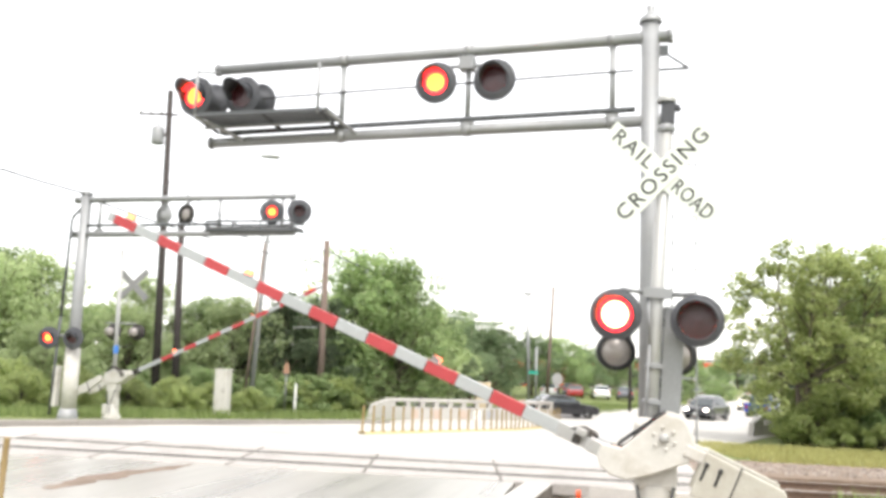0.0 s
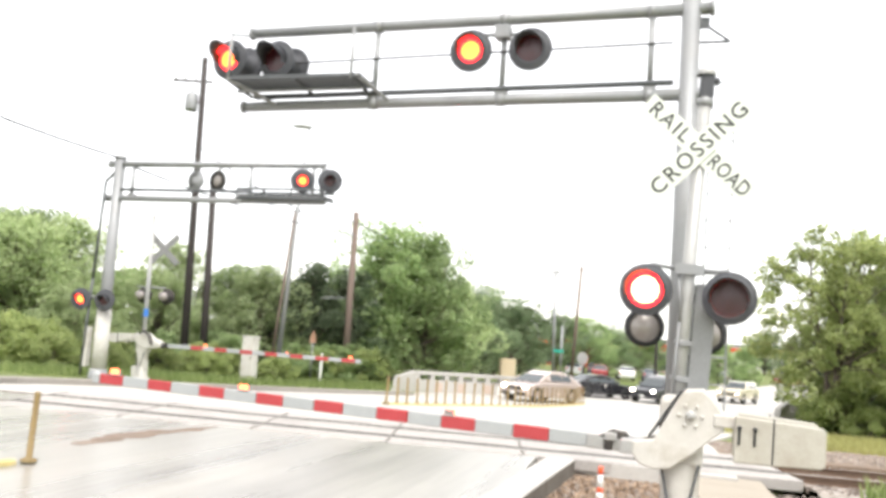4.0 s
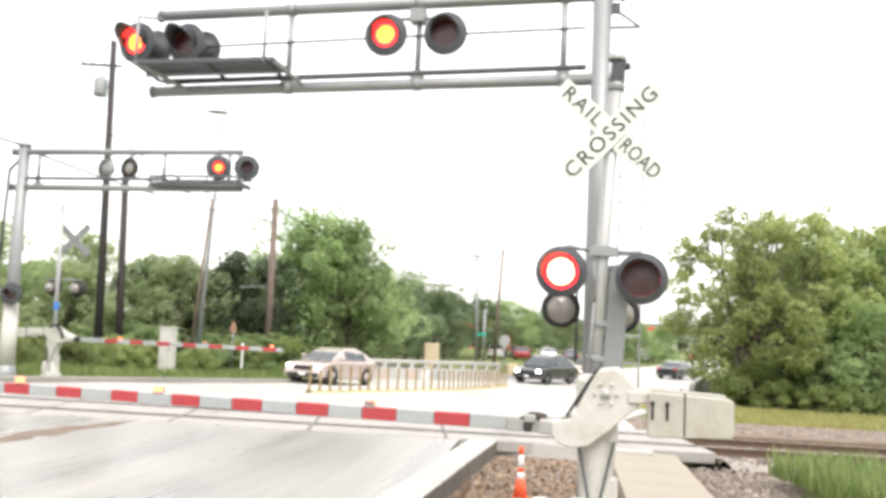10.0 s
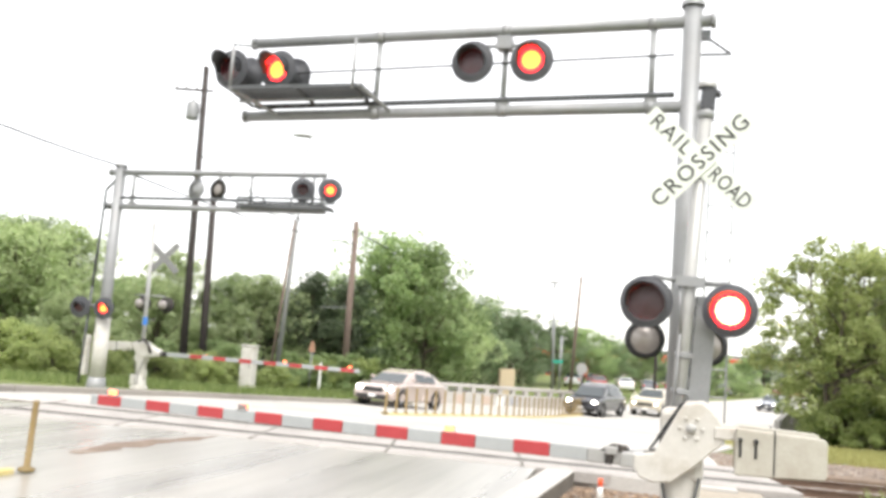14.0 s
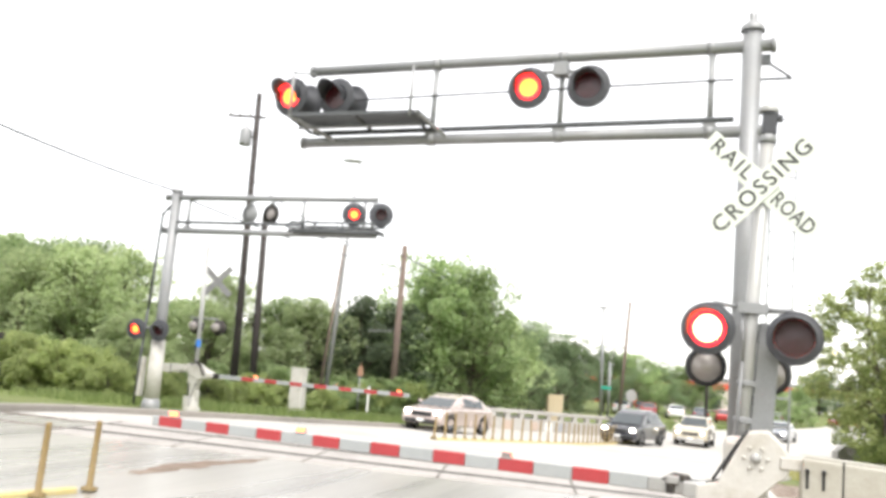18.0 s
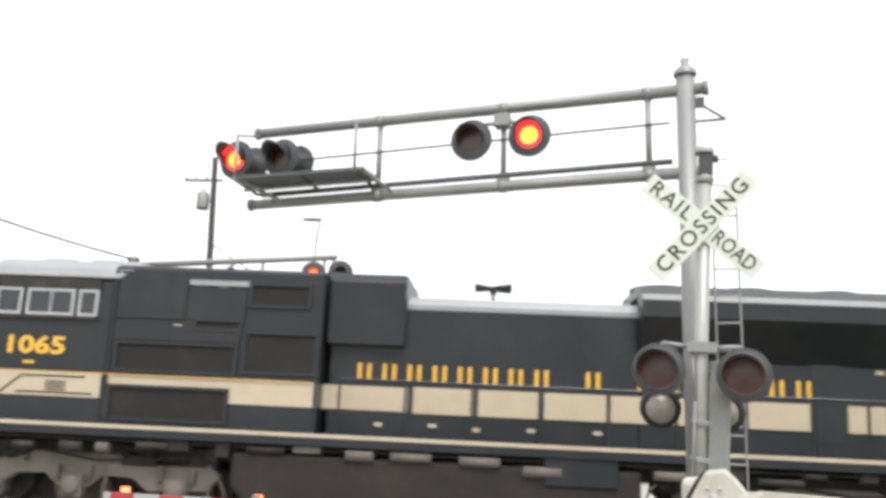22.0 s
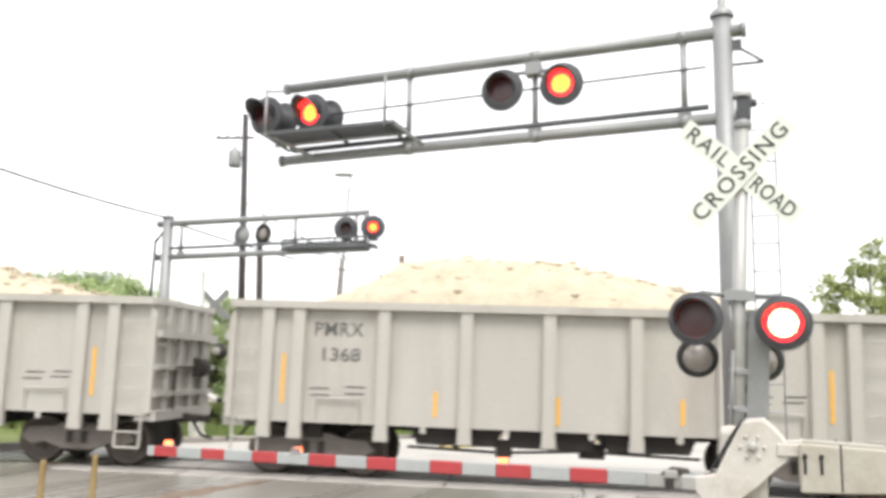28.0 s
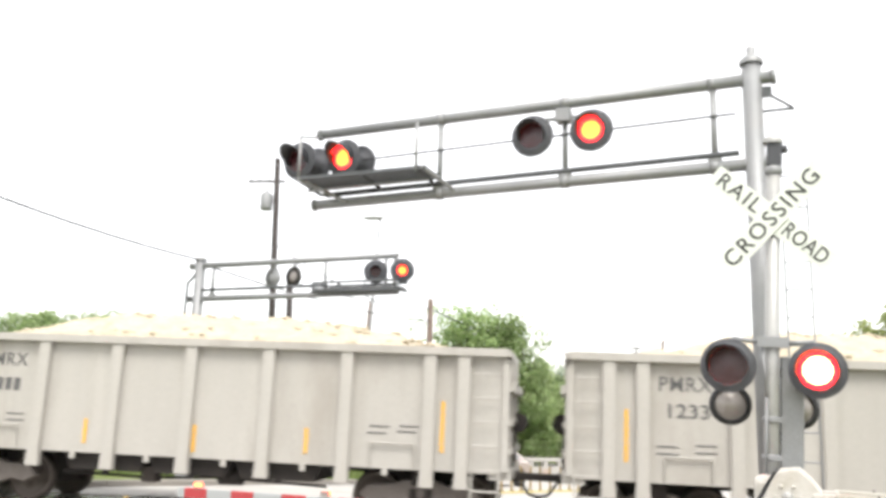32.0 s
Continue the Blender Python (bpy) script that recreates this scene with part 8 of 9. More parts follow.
    slab(bm, [(-1.15, 0.5), (-1.0, 0.68), (-0.5, 0.72), (-0.3, 0.8), (0.3, 0.8), (0.5, 0.72), (1.0, 0.68), (1.15, 0.5), (0.9, 0.36), (0.65, 0.42), (0.3, 0.3), (-0.3, 0.3), (-0.65, 0.42), (-0.9, 0.36)], -0.09, 0.09)
    soften(bm, 0.02, 1)
    me["truck_side"] = mesh_of("truck_side", bm, TRUCKM)
    bm = B()
    lathe(bm, [(0.09, 0), (0.14, 0.02), (0.09, 0.05), (0.14, 0.08), (0.09, 0.11), (0.14, 0.14), (0.09, 0.17), (0.14, 0.2), (0.09, 0.22)], 10)
    me["spring"] = mesh_of("spring", bm, UNDER)
    bm = B()
    box(bm, -0.16, 0.16, -1.2, 1.2, 0.72, 0.95)
    me["bolster"] = mesh_of("bolster", bm, UNDER)
    bm = B()
    box(bm, -0.03, 0.03, -0.006, 0.006, -0.45, 0.45)
    me["reflector"] = mesh_of("reflector", bm, REFLEX)
    bm = B()
    box(bm, -0.12, 0.12, -0.12, 0.12, -0.09, 0.09)
    box(bm, 0.1, 0.55, -0.07, 0.07, -0.07, 0.07)
    soften(bm, 0.02, 1)
    me["coupler"] = mesh_of("coupler", bm, UNDER)
    bm = B()
    box(bm, -0.24, 0.24, -0.005, 0.005, -0.012, 0.012)
    me["stencil_bar"] = mesh_of("stencil_bar", bm, BARS)
    return me


HM = hopper_meshes()
RIBS = (-5.2, -4.62, -3.04, -1.54, -0.06, 1.46, 2.96, 4.5, 5.12)


def hopper(k, number):
    c = -50.76 - 13.05 * k + (0, -0.22, 0.03, -0.22, 0.11, -0.17, 0, -0.22)[k]
    h = HALF
    ob = thing("hopper_car", track_pose(-140 - 13.05 * k), "pale grey open hopper car heaped with pale crushed stone", "hopper car", "hopper cars of the train")
    VEHICLES.append((ob, c))
    I = Matrix.Identity(4)
    for n in ("top_chord", "centre_sill", "floor_plate", "brake_pipe", "air_reservoir", "brake_valve"):
        share(n, HM[n], ob, I)
    for x in (-4.35, 4.35):
        share("truck_bolster", HM["truck_bolster"], ob, pose(x, 0, 0))
    for x in (-1.7, 0.0, 1.7):
        for s in (-1, 1):
            share("hopper_chute", HM["hopper_chute"], ob, pose(x, s * 0.68, 0))
            share("chute_stay", HM["chute_stay"], ob, pose(x, s * 1.2, 0))
    share("load", HM["load%d" % (2, 1, 0, 3, 3, 2, 2, 1)[k]], ob, I)
    for s in (-1, 1):
        share("side_sheet", HM["side_sheet"], ob, pose(0, s * 1.42, 0))
        share("end_sheet", HM["end_sheet"], ob, pose(s * (h - 0.05), 0, 0))
    for a, b in zip(RIBS[2:], RIBS[3:-1]):
        share("door_tab", HM["door_tab"], ob, pose((a + b) / 2, -1.43, 0.95))
    for x in RIBS:
        share("rib", HM["rib"], ob, pose(x, 0, 0))
        share("rib", HM["rib"], ob, pose(x, 0, 0, 0, 0, 180) @ pose(2 * x, 0, 0))
    for e in (-1, 1):
        for j in range(5):
            z = 1.06 + j * 0.42
            share("rung", HM["rung"], ob, pose(e * (h - 0.36), -1.56, z))
            share("rung", HM["rung"], ob, pose(e * (h + 0.1), -1.16, z, 0, 0, 90))
        bm = B()
        pipe(bm, [(e * (h - 0.6), -1.5, 1.0), (e * (h - 0.6), -1.52, 0.42), (e * (h - 0.12), -1.52, 0.42), (e * (h - 0.12), -1.5, 1.0)], 0.024, 6)
        tube(bm, (e * (h - 0.6), -1.52, 0.7), (e * (h - 0.12), -1.52, 0.7), 0.02, n=6)
        part("stirrup_step", bm, CARBODY, ob)
        bm = B()
        slab(bm, [(e * (h - 0.08), 1.05), (e * (h + 0.04), 1.05), (e * (h + 0.04), 2.85), (e * (h - 0.08), 3.1)], -1.52, -1.42)
        part("corner_post", bm, CARBODY, ob)
        for zz in (1.35, 1.85):
            bm = B()
            box(bm, min(e * h, e * (h + 0.1)), max(e * h, e * (h + 0.1)), -1.42, 1.42, zz, zz + 0.1)
            part("end_stiffener", bm, CARBODY, ob)
        bm = B()
        pipe(bm, [(e * (h + 0.1), 0.35, 0.9), (e * (h + 0.35), 0.3, 0.55), (e * (h + 0.6), 0.2, 0.5)], 0.03, 6)
        part("air_hose", bm, RUBBER, ob)
        for y in (-0.9, -0.3, 0.3, 0.9):
            bm = B()
            box(bm, e * (h + 0.01) - 0.05, e * (h + 0.01) + 0.06, y - 0.06, y + 0.06, 1.0, 3.05)
            part("end_post", bm, CARBODY, ob)
        bm = B()
        box(bm, min(e * h, e * (h + 0.14)), max(e * h, e * (h + 0.14)), -1.44, 1.44, 2.45, 2.6)
        part("end_beam", bm, CARBODY, ob)
        bm = B()
        box(bm, min(e * (h - 0.3), e * (h + 0.1)), max(e * (h - 0.3), e * (h + 0.1)), -1.4, 1.4, 0.9, 1.1)
        part("end_sill", bm, CARBODY, ob)
        bm = B()
        tube(bm, (e * (h + 0.1), 0.3, 1.9), (e * (h + 0.1), 0.75, 1.9), 0.2, n=14)
        pipe(bm, [(e * (h + 0.08), -0.6, 1.0), (e * (h + 0.1), -0.6, 1.9), (e * (h + 0.1), 0.4, 1.9)], 0.025, 6)
        part("brake_gear", bm, UNDER, ob)
        share("coupler", HM["coupler"], ob, pose(e * (h + 0.05), 0, 0.9, 0, 0, 0 if e > 0 else 180))
        cx = e * 4.35
        for s in (-1, 1):
            share("truck_side", HM["truck_side"], ob, pose(cx, s * 1.0, 0))
            share("spring", HM["spring"], ob, pose(cx - 0.14, s * 1.0, 0.42))
            share("spring", HM["spring"], ob, pose(cx + 0.14, s * 1.0, 0.42))
        share("bolster", HM["bolster"], ob, pose(cx, 0, 0))
        for dx in (-0.87, 0.87):
            wheelset(ob, cx + dx, 0.46, c)
    for x, z, sc in ((-4.9, 1.78, 1), (-2.08, 1.4, 0.5), (0.1, 1.36, 0.55), (2.25, 1.42, 0.5), (4.75, 1.78, 1.0)):
        share("reflector", HM["reflector"], ob, pose(x, -1.452, z) @ Matrix.Diagonal((1, 1, sc, 1)))
    y = -1.446
    words("lettering", "PMRX", 0.36, BARS, ob, pose(-3.9, y, 2.68, 90, 0, 0), 0.002, 1.1, 0.9, 0.003)
    if number:
        words("lettering", number, 0.34, BARS, ob, pose(-3.86, y, 2.22, 90, 0, 0), 0.002, 1.0, 0.7, 0.004)
    else:
        for j in range(4):
            flat(ob, "number_bar", -4.2 + j * 0.18, -4.08 + j * 0.18, 2.1, 2.34, y, BARS, t=0.004)
    for x, z in ((-4.2, 1.62), (-3.55, 1.66), (-4.2, 1.5), (-3.55, 1.54), (3.55, 1.62), (4.1, 1.66), (3.6, 1.74), (4.15, 1.76)):
        share("stencil_bar", HM["stencil_bar"], ob, pose(x, -1.446, z) @ Matrix.Diagonal((0.75, 1, 1, 1)))
    for x in (-3.85, 3.85):
        bm = B()
        pipe(bm, [(x - 0.4, -1.45, 1.05), (x - 0.4, -1.5, 1.45), (x + 0.4, -1.5, 1.45), (x + 0.4, -1.45, 1.05)], 0.02, 6)
        part("jack_bracket", bm, CARBODY, ob)


loco_blue()
loco_black()
loco_yellow()
for k, number in enumerate(("1243", "", "1368", "1296", "1202", "1233", "", "")):
    hopper(k, number)

TRAIN_T = [(0.0, -229.0), (18.0, -33.2), (18.5, -27.25), (19.0, -22.0), (19.5, -16.74), (20.0, -11.12), (20.5, -5.83), (21.0, -0.2), (21.5, 5.1), (22.0, 10.15), (22.5, 15.6), (23.0, 21.3), (23.5, 26.6), (24.0, 32.0), (24.5, 37.65), (25.0, 43.35), (25.5, 48.97), (26.0, 54.6), (27.0, 65.9), (28.0, 77.2), (29.0, 88.45), (30.0, 99.75), (31.0, 110.98), (32.0, 122.2)]


def train_x(t):
    return lerp_table(t, TRAIN_T)


def vehicle_rows(c):
    return [(t, track_pose(x + c)) for t, x in TRAIN_T]


def wheel_rows(w, c, r):
    base = w.matrix_basis.copy()
    rows = [(0.0, base)]
    turn = 0.0
    t = 17.0
    last = None
    while t < 32.0:
        x = train_x(t) + c
        if -16 < x < 18 and t < 31.95:
            if last is not None:
                turn += math.degrees((x - last) / r)
            last = x
            rows.append((t, base @ pose(0, 0, 0, 0, turn, 0)))
        t += 1 / 15
    rows.append((32.0, base @ pose(0, 0, 0, 0, turn + 20, 0)))
    return rows


# ---- trees, bushes, grass ----
def leaf_cloud(bm, c, rad, n, size, rnd, flat=0.8):
    """Loose small leaves filling a lumpy clump."""
    for _ in range(n):
        while True:
            v = Vector((rnd.uniform(-1, 1), rnd.uniform(-1, 1), rnd.uniform(-1, 1)))
            if 0.2 < v.length < 1:
                break
        v = v.normalized() * v.length ** 0.45
        p = Vector(c) + Vector((v.x * rad, v.y * rad, v.z * rad * flat))
        s = size * rnd.uniform(0.6, 1.4)
        turn = Euler((rnd.uniform(-0.9, 0.9), rnd.uniform(-0.9, 0.9), rnd.uniform(0, 6.28))).to_matrix()
        q = [bm.verts.new(p + turn @ Vector(w)) for w in ((-s, 0, 0), (0, -s * 0.55, 0.12 * s), (s, 0, -0.1 * s), (0, s * 0.55, 0.12 * s))]
        bm.faces.new(q)


def tree_meshes(seed, h, spread, clumps, leaves, size, low=0.15, crown_r=1.0):
    rnd = random.Random(seed)
    bm = B()
    limbs = []
    top = Vector((rnd.uniform(-0.3, 0.3), rnd.uniform(-0.3, 0.3), h * 0.62))
    tube(bm, (0, 0, -0.3), tuple(top * 0.5), 0.045 * h ** 0.8 / 2, 0.03 * h ** 0.8 / 2, 8)
    tube(bm, tuple(top * 0.5), tuple(top), 0.03 * h ** 0.8 / 2, 0.015 * h ** 0.8 / 2, 8)
    pts = []
    for k in range(clumps):
        a = k * 2.4 + rnd.uniform(-0.5, 0.5)
        zz = low + (1 - low) * ((k + 0.5) / clumps) ** 0.85
        r = spread * math.sin(math.pi * min(1, 0.18 + 0.8 * zz)) ** 0.8 * rnd.uniform(0.35, 1.0)
        p = Vector((r * math.cos(a), r * math.sin(a), h * zz * rnd.uniform(0.88, 1.0)))
        pts.append(p)
        b = top * min(0.95, max(0.2, zz * 0.75))
        tube(bm, tuple(b), tuple(b.lerp(p, 0.6)), 0.011 * h ** 0.7, 0.006 * h ** 0.7, 5, False)
        tube(bm, tuple(b.lerp(p, 0.6)), tuple(p), 0.006 * h ** 0.7, 0.002 * h ** 0.7, 5, False)
        for _ in range(2):
            e = p + Vector((rnd.uniform(-1, 1), rnd.uniform(-1, 1), rnd.uniform(-0.2, 1))) * 0.12 * h
            tube(bm, tuple(b.lerp(p, 0.6)), tuple(e), 0.005 * h ** 0.7, 0.0015 * h ** 0.7, 4, False)
    trunk = bm
    bm = B()
    for p in pts:
        rr = spread * 0.27 * rnd.uniform(0.6, 1.35) * crown_r
        leaf_cloud(bm, p, rr, int(leaves / clumps * rnd.uniform(0.7, 1.3)), size, rnd)
        for _ in range(3):
            o = Vector((rnd.uniform(-1, 1), rnd.uniform(-1, 1), rnd.uniform(-0.6, 1))) * rr
            leaf_cloud(bm, p + o, rr * 0.45, int(leaves / clumps * 0.22), size, rnd)
    return trunk, bm


def tree_kind(seed, h, spread, clumps, leaves, size, leafmat, **kw):
    t, c = tree_meshes(seed, h, spread, clumps, leaves, size, **kw)
    tall = h / max(v.co.z for v in c.verts)
    for v in c.verts:
        v.co.z *= tall
    me = bpy.data.meshes.new("crown")
    c.to_mesh(me)
    c.free()
    me.materials.append(leafmat)
    return mesh_of("trunk", t, BARK), me


def open_tree(seed, h, spread, leafmat, clumps=58):
    """A spreading tree of several stems whose leaves sit in separate clusters at the limb ends."""
    rnd = random.Random(seed)
    wood, crown = B(), B()
    stems = []
    for k in range(4):
        a = k * 1.7 + rnd.uniform(-0.3, 0.3)
        lean = rnd.uniform(0.12, 0.3) * spread
        p0, p1 = Vector((0.12 * math.cos(a), 0.12 * math.sin(a), -0.3)), Vector((lean * 0.4 * math.cos(a), lean * 0.4 * math.sin(a), h * 0.3))
        p2 = Vector((lean * 1.5 * math.cos(a), lean * 1.5 * math.sin(a), h * 0.72))
        tube(wood, tuple(p0), tuple(p1), 0.15, 0.1, 8)
        tube(wood, tuple(p1), tuple(p2), 0.1, 0.04, 7)
        stems.append((p1, p2))
    for k in range(clumps):
        u = (k + 0.5) / clumps
        zz = 0.16 + 0.84 * u ** 0.8
        a = k * 2.4 + rnd.uniform(-0.6, 0.6)
        r = spread * (0.45 + 0.6 * math.sin(math.pi * min(1, zz * 0.9))) * rnd.uniform(0.55, 1.0) * (1 if zz < 0.75 else 1.35 - 0.6 * zz)
        p = Vector((r * math.cos(a), r * math.sin(a), h * zz * rnd.uniform(0.9, 1.0)))
        p1, p2 = min(stems, key=lambda q: (q[1] - p).length)
        b = p1.lerp(p2, min(0.95, max(0.0, (p.z - p1.z) / max(0.1, p2.z - p1.z) - 0.25)))
        mid = b.lerp(p, 0.55) + Vector((0, 0, 0.12 * r))
        tube(wood, tuple(b), tuple(mid), 0.04, 0.025, 5, False)
        tube(wood, tuple(mid), tuple(p), 0.025, 0.008, 5, False)
        for _ in range(3):
            e = p + Vector((rnd.uniform(-1, 1), rnd.uniform(-1, 1), rnd.uniform(-0.3, 1))) * 0.7
            tube(wood, tuple(mid.lerp(p, 0.6)), tuple(e), 0.012, 0.003, 4, False)
            leaf_cloud(crown, e, rnd.uniform(0.22, 0.4), 45, 0.1, rnd, 0.75)
        leaf_cloud(crown, p, rnd.uniform(0.4, 0.72) * (1.25 if zz < 0.45 else 1.0), 150 if zz > 0.45 else 230, 0.105, rnd, 0.75)
    tall = h / max(v.co.z for v in crown.verts)
    for v in crown.verts:
        v.co.z *= tall
    me = bpy.data.meshes.new("crown")
    crown.to_mesh(me)
    crown.free()
    me.materials.append(leafmat)
    return mesh_of("trunk", wood, BARK), me


KINDS = {
    "open": open_tree(11, 9.8, 4.0, LEAFO),
    "cedar": tree_kind(9, 6.5, 2.6, 30, 8000, 0.085, LEAFK, low=0.04),
    "broad": tree_kind(1, 9.0, 4.6, 34, 9000, 0.13, LEAF),
    "tall": tree_kind(2, 10.0, 3.6, 34, 8000, 0.12, LEAFD),
    "light": tree_kind(3, 7.5, 3.8, 28, 6000, 0.12, LEAFP, low=0.1),
    "yellow": tree_kind(4, 8.0, 4.2, 40, 7000, 0.12, LEAFY, low=0.12, crown_r=0.8),
    "mixed": tree_kind(6, 8.0, 4.0, 30, 9000, 0.11, LEAF, low=0.05),
    "bush": tree_kind(5, 2.6, 2.0, 16, 3600, 0.085, LEAF, low=0.1),
    "shrub": tree_kind(7, 2.2, 1.7, 14, 3200, 0.075, LEAFY, low=0.1),
}


def plant(kind, x, y, h, label, wide=1.0, turn=0.0, category="tree", group="trees along the verge"):
    base = {"open": 9.8, "cedar": 6.5, "broad": 9.0, "tall": 10.0, "light": 7.5, "yellow": 8.0, "mixed": 8.0, "bush": 2.6, "shrub": 2.2}[kind]
    k = h / base
    ob = new("bush" if category == "bush" else "tree")
    ob.matrix_basis = pose(x, y, gz(x, y) - 0.05, 0, 0, turn) @ Matrix.Diagonal((k * wide, k * wide, k, 1))
    tagged(ob, label, category, group)
    share("trunk", KINDS[kind][0], ob, Matrix.Identity(4))
    share("crown", KINDS[kind][1], ob, Matrix.Identity(4))
    return ob


def woods():
    rnd = random.Random(21)
    # the belt behind the far lanes: (kind, x, y, height, width)
    belt = [("light", -21.9, 46, 7.9, 1.0), ("broad", -24.6, 47.5, 8.3, 0.9), ("light", -15.6, 46, 6.9, 0.75), ("cedar", -8.4, 47.5, 6.5, 1.1), ("cedar", -6.4, 48.5, 6.3, 1.0), ("broad", -25, 44, 7.7, 1.1), ("light", -21.5, 41, 7.2, 1.0), ("mixed", -18.9, 46, 5.0, 1.2), ("light", -15.8, 44, 5.2, 1.15), ("mixed", -13.2, 48, 6.1, 1.15), ("light", -10.8, 46, 5.9, 1.1),
            ("tall", -9.0, 51, 6.6, 1.35), ("tall", -6.9, 49, 6.5, 1.2), ("broad", -4.3, 51, 9.6, 0.86), ("mixed", -2.3, 51.5, 9.3, 0.85), ("light", -0.9, 53, 6.8, 0.95), ("tall", 0.8, 57, 6.9, 1.1), ("tall", -5.2, 55, 8.8, 0.95),
            ("tall", 3.4, 62, 6.4, 1.3), ("mixed", -29, 48, 8.1, 1.2), ("broad", -33, 52, 8.6, 1.3), ("mixed", -20, 54, 5.7, 1.6), ("tall", -13, 56, 6.8, 1.5), ("tall", 1.8, 78, 8.0, 1.5), ("tall", 6.0, 88, 7.8, 1.5),
            ("tall", 10.5, 96, 7.4, 1.4), ("broad", 15, 106, 7.1, 1.3), ("tall", 19, 112, 6.7, 1.4), ("broad", 23.5, 118, 6.5, 1.3), ("tall", 28, 126, 6.4, 1.4), ("mixed", 33, 112, 5.4, 1.2), ("mixed", 38, 118, 5.2, 1.2), ("mixed", 29, 108, 5.0, 1.1),
            ("broad", -38, 42, 7.6, 1.4), ("light", -17.5, 38.5, 3.9, 1.3), ("light", -23.6, 39.5, 6.6, 1.0), ("tall", 66, 190, 10, 1.6), ("tall", 90, 205, 11, 1.6), ("tall", 50, 175, 8.3, 1.6), ("broad", -45, 60, 9.3, 1.6), ("tall", -2, 70, 7.4, 1.4)]
    for k, x, y, h, w in belt:
        plant(k, x, y, h, "leafy green tree in the belt behind the crossing" if k not in ("tall", "cedar") else "dense dark green tree in the belt behind the crossing", w, rnd.uniform(0, 360))
    # by the right-hand verge
    right = [("open", 17.2, 40.6, 9.7, 0.98), ("open", 20.3, 41.8, 10.2, 0.85), ("yellow", 18.6, 41.8, 7.4, 0.9), ("light", 22.8, 43.5, 9.4, 0.9), ("open", 25.6, 43, 10.0, 0.95), ("broad", 28, 46, 10.2, 1.0), ("mixed", 32, 47, 10.6, 1.0), ("mixed", 23.5, 48, 9.2, 1.0), ("mixed", 21.0, 39.9, 4.6, 0.9), ("mixed", 22.5, 39.6, 5.4, 1.2), ("mixed", 26, 40.5, 5.6, 1.3), ("light", 30, 41, 6.0, 1.3), ("broad", 37, 48, 10.5, 1.2)]
    for k, x, y, h, w in right:
        plant(k, x, y, h, "yellow green spring tree with open crown on the grass verge", w, rnd.uniform(0, 360), group="trees on the grass verge")
    for k in range(34):
        x = -30 + 25 * rnd.random()
        y = 36.5 + 0.12 * (x + 30) + rnd.uniform(0, 4) + max(0, (x + 12)) * 0.9
        plant("bush", x, y, rnd.uniform(1.4, 2.6), "low green bush at the foot of the tree belt", 1.1, rnd.uniform(0, 360), "bush", "bushes of the far verge")
    for x, y, h in ((-14.6, 30.5, 1.5), (-15.8, 31.5, 2.0), (-17.2, 32.0, 2.2), (-18.4, 33.2, 2.0), (-13.6, 33.0, 1.3), (-19.8, 33.5, 2.3), (-16.4, 34.0, 1.8), (-12.4, 35.2, 1.5), (-10.6, 36.0, 1.3), (-14.8, 35.2, 1.9), (-21.0, 34.6, 2.4), (-9.9, 38.4, 1.5), (-8.4, 39.6, 1.4), (-11.4, 37.6, 1.7), (-18.0, 30.8, 1.4), (-7.6, 44.0, 1.7), (-6.9, 44.8, 1.9), (-5.2, 45.9, 2.0), (-4.6, 47, 1.8), (17.4, 39.8, 2.3), (17.2, 41.0, 1.8), (18.0, 38.5, 1.5), (19.4, 37.6, 1.3), (20.5, 37.2, 1.5), (23, 37.6, 1.6), (26, 38, 1.6), (18.6, 44.5, 2.2)):
        plant("shrub", x, y, h, "yellow green shrub at the edge of the trees", 1.0, rnd.uniform(0, 360), "bush", "bushes of the verges")


woods()


def grass_patch(name, region, n, h, seed, label, material=None):
    rnd = random.Random(seed)
    verts, faces = [], []
    while len(faces) < n:
        x, y = region(rnd)
        z = gz(x, y) - 0.05
        hh = h * rnd.uniform(0.4, 1.3)
        a = rnd.uniform(0, 6.28)
        w = 0.012 + 0.01 * rnd.random()
        lx, ly = rnd.uniform(-0.4, 0.4) * hh, rnd.uniform(-0.4, 0.4) * hh
        i = len(verts)
        dx, dy = math.cos(a) * w, math.sin(a) * w
        verts += [(x - dx, y - dy, z), (x + dx, y + dy, z), (x + lx * 0.4 + dx * 0.7, y + ly * 0.4 + dy * 0.7, z + hh * 0.6), (x + lx * 0.4 - dx * 0.7, y + ly * 0.4 - dy * 0.7, z + hh * 0.6), (x + lx, y + ly, z + hh)]
        faces += [(i, i + 1, i + 2, i + 3), (i + 3, i + 2, i + 4)]
    me = bpy.data.meshes.new(name)
    me.from_pydata(verts, [], faces)
    me.materials.append(material or BLADE)
    tagged(new(name, me), label, "grass", kind="stuff")


grass_patch("grass", lambda r: (r.uniform(6.2, 13), r.uniform(9.5, 13.6)), 26000, 0.42, 31, "tall green grass beside the near track")
grass_patch("grass", lambda r: (lambda u: (-14 + 12 * u + r.uniform(-2.5, 0.8), 27 + 20 * u + r.uniform(-1, 4)))(r.random()), 24000, 0.35, 32, "ragged grass along the far kerb")
grass_patch("grass", lambda r: (r.uniform(9, 30), r.uniform(24, 37)), 40000, 0.2, 33, "short yellow green grass beyond the track", BLADEY)
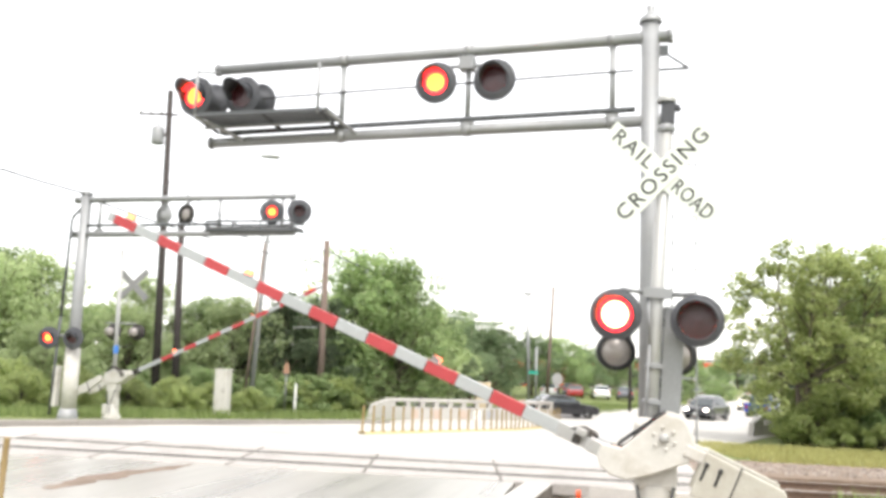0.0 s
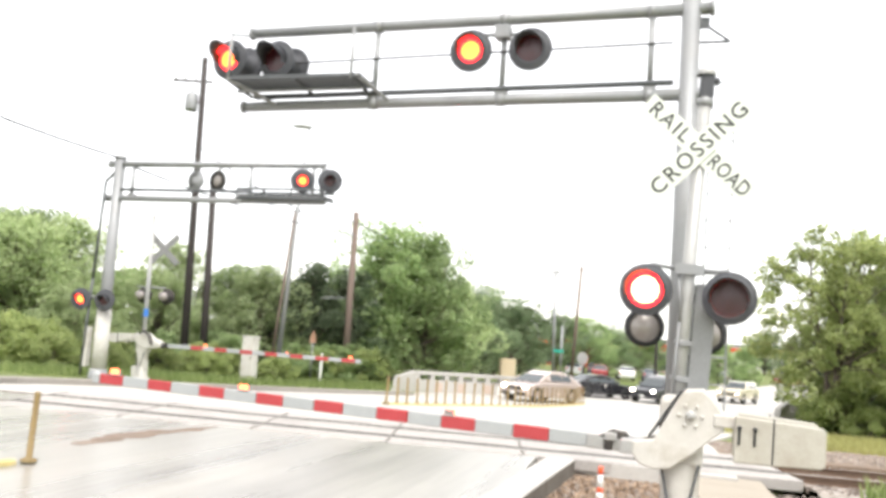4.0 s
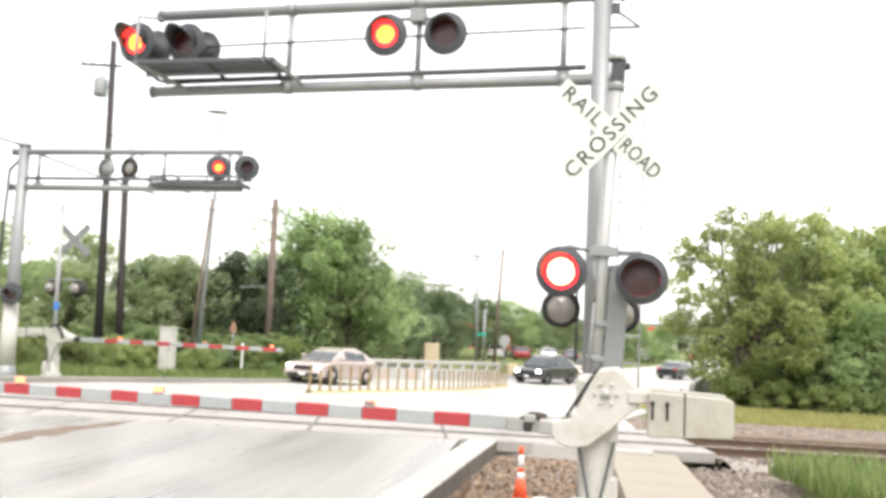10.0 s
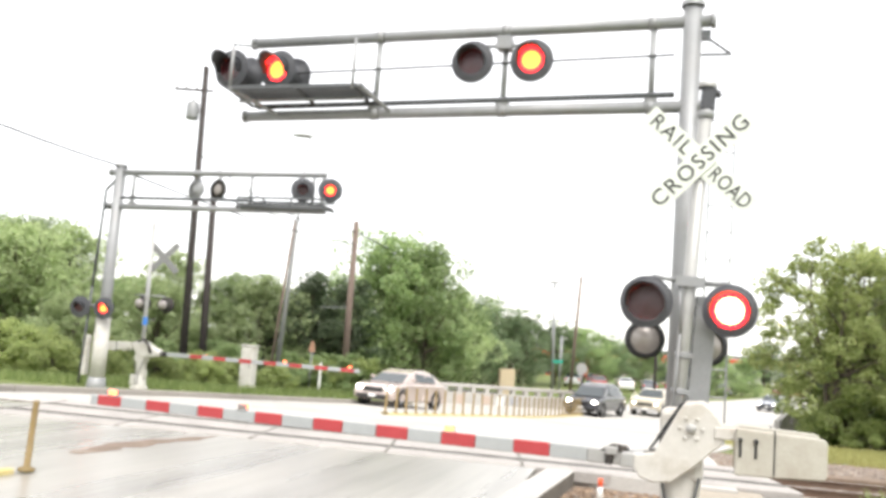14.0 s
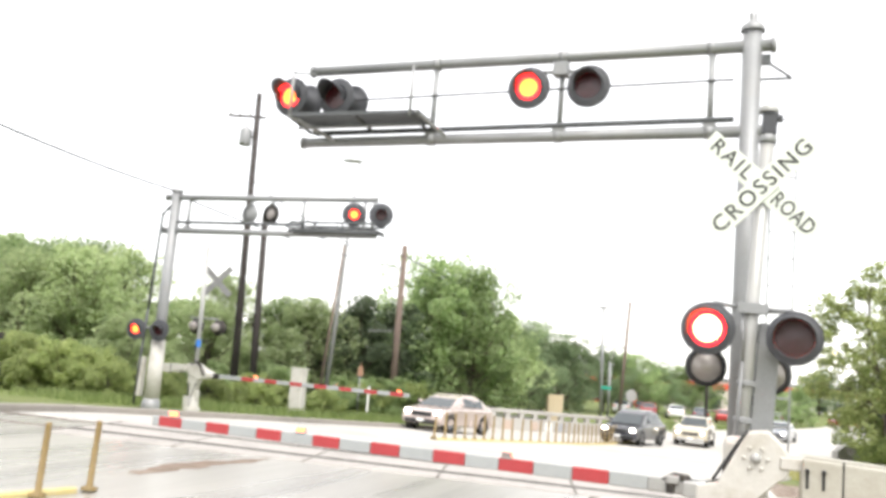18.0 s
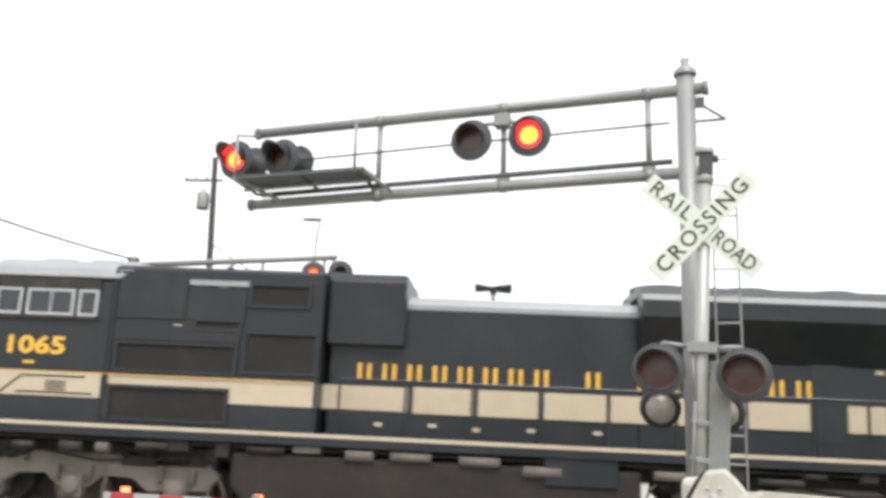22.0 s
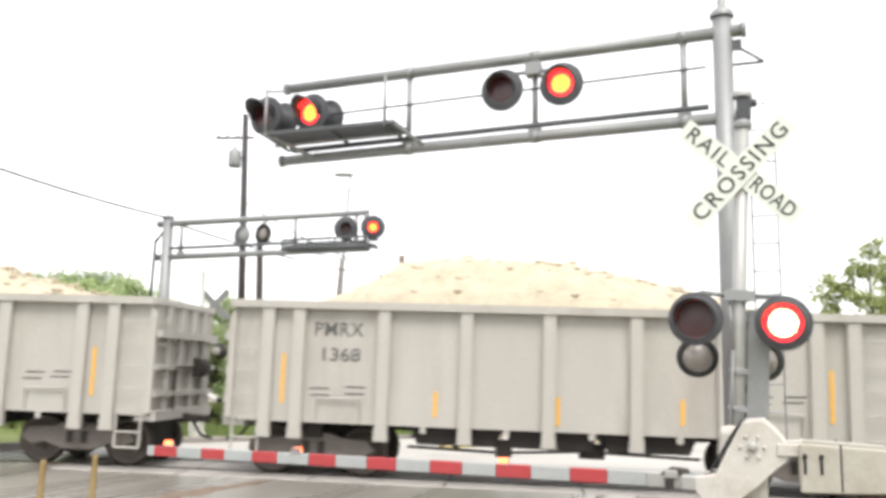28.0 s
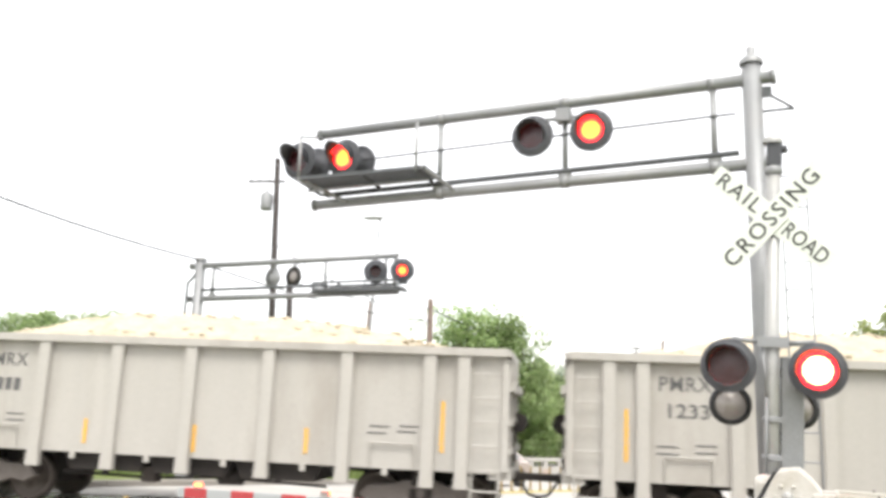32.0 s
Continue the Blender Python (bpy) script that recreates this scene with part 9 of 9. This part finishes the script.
grass_patch("grass", lambda r: (lambda u, v: (9 + 10 * u + v * 4, 62 + 24 * u + v * 3))(r.random(), r.uniform(-1, 1)), 9000, 0.25, 34, "green lawn strip beyond the side street")


def stones():
    """Loose ballast by the kerb and along the track."""
    rnd = random.Random(12)
    bm = B()
    bmesh.ops.create_icosphere(bm, subdivisions=1, radius=1.0)
    for v in bm.verts:
        v.co *= rnd.uniform(0.75, 1.2)
    base = np.array([v.co[:] for v in bm.verts])
    tri = [[v.index for v in f.verts] for f in bm.faces]
    bm.free()
    heap = ([], [])
    chips = ([], [])

    def drop(x, y, z, r, into=None, thin=1.0):
        verts, faces = into or heap
        m = np.array(Euler((rnd.uniform(0, 6), rnd.uniform(0, 6), rnd.uniform(0, 6))).to_matrix())
        p = (base * (r * rnd.uniform(0.8, 1.5), r, thin * r * rnd.uniform(0.5, 0.9))) @ m.T + (x, y, z)
        i = len(verts)
        verts.extend(map(tuple, p))
        faces.extend([a + i, b + i, c + i] for a, b, c in tri)
    for _ in range(9500):
        y = 7.5 + 7.6 * rnd.random()
        x = lerp_table(y, [(b, a + 0.32) for a, b in NEAR_EDGE]) + rnd.random() ** 1.2 * 5.4
        if abs(x - 3.8 - (y - 10.95) * 0.2) < 0.68:
            continue
        if x < 3.6 + (y - 10.95) * 0.2 and rnd.random() < 0.85:
            drop(x, y, gz(x, y) - 0.235, rnd.uniform(0.012, 0.048), chips, 0.25)
            continue
        drop(x, y, gz(x, y) - 0.23, rnd.choice((0.014, 0.018, 0.022, 0.03, 0.045)) * rnd.uniform(0.7, 1.2))
    for _ in range(5200):
        s, a = rnd.uniform(5.6, 24), rnd.choice([-1, 1]) * rnd.uniform(0.85, 2.7)
        if rnd.random() < 0.35:
            a = rnd.uniform(-0.6, 0.6)
        x, y, z = on_track(s, a, -0.15 - max(0, abs(a) - 1.6) * 0.3)
        drop(x, y, z, rnd.uniform(0.02, 0.045))
    for _ in range(5000):
        x, y = rnd.uniform(6, 20), rnd.uniform(19.4, 23.6)
        drop(x, y, gz(x, y) - 0.04, rnd.uniform(0.015, 0.045))
    for name, (verts, faces), m, label, cat in (("loose_stones", heap, STONE, "loose crushed stones on bare soil beside the track", "gravel"), ("litter", chips, CHIP, "brown leaf litter and wood chips beside the road", "litter")):
        me = bpy.data.meshes.new(name)
        me.from_pydata(verts, [], faces)
        me.materials.append(m)
        tagged(new(name, me), label, cat, kind="stuff")


stones()


def motions():
    for ob, c in VEHICLES:
        walk(ob, vehicle_rows(c))
    for w, c, r in WHEELSETS:
        walk(w, wheel_rows(w, c, r))
    walk(NEAR_GATE, swing_rows((2.18, 8.2, 1.04), 164, NEAR_SWING))
    walk(FAR_GATE, swing_rows((-10.75, 28.95, 0.7), -16, FAR_SWING))
    for ob, wheels, table in CARS:
        walk(ob, drive(table))
        for w, R in wheels:
            walk(w, wheel_drive(w, R, table))
    for d, phase, mode in FLASHERS:
        walk(d, flash_rows(d, phase, mode))


motions()
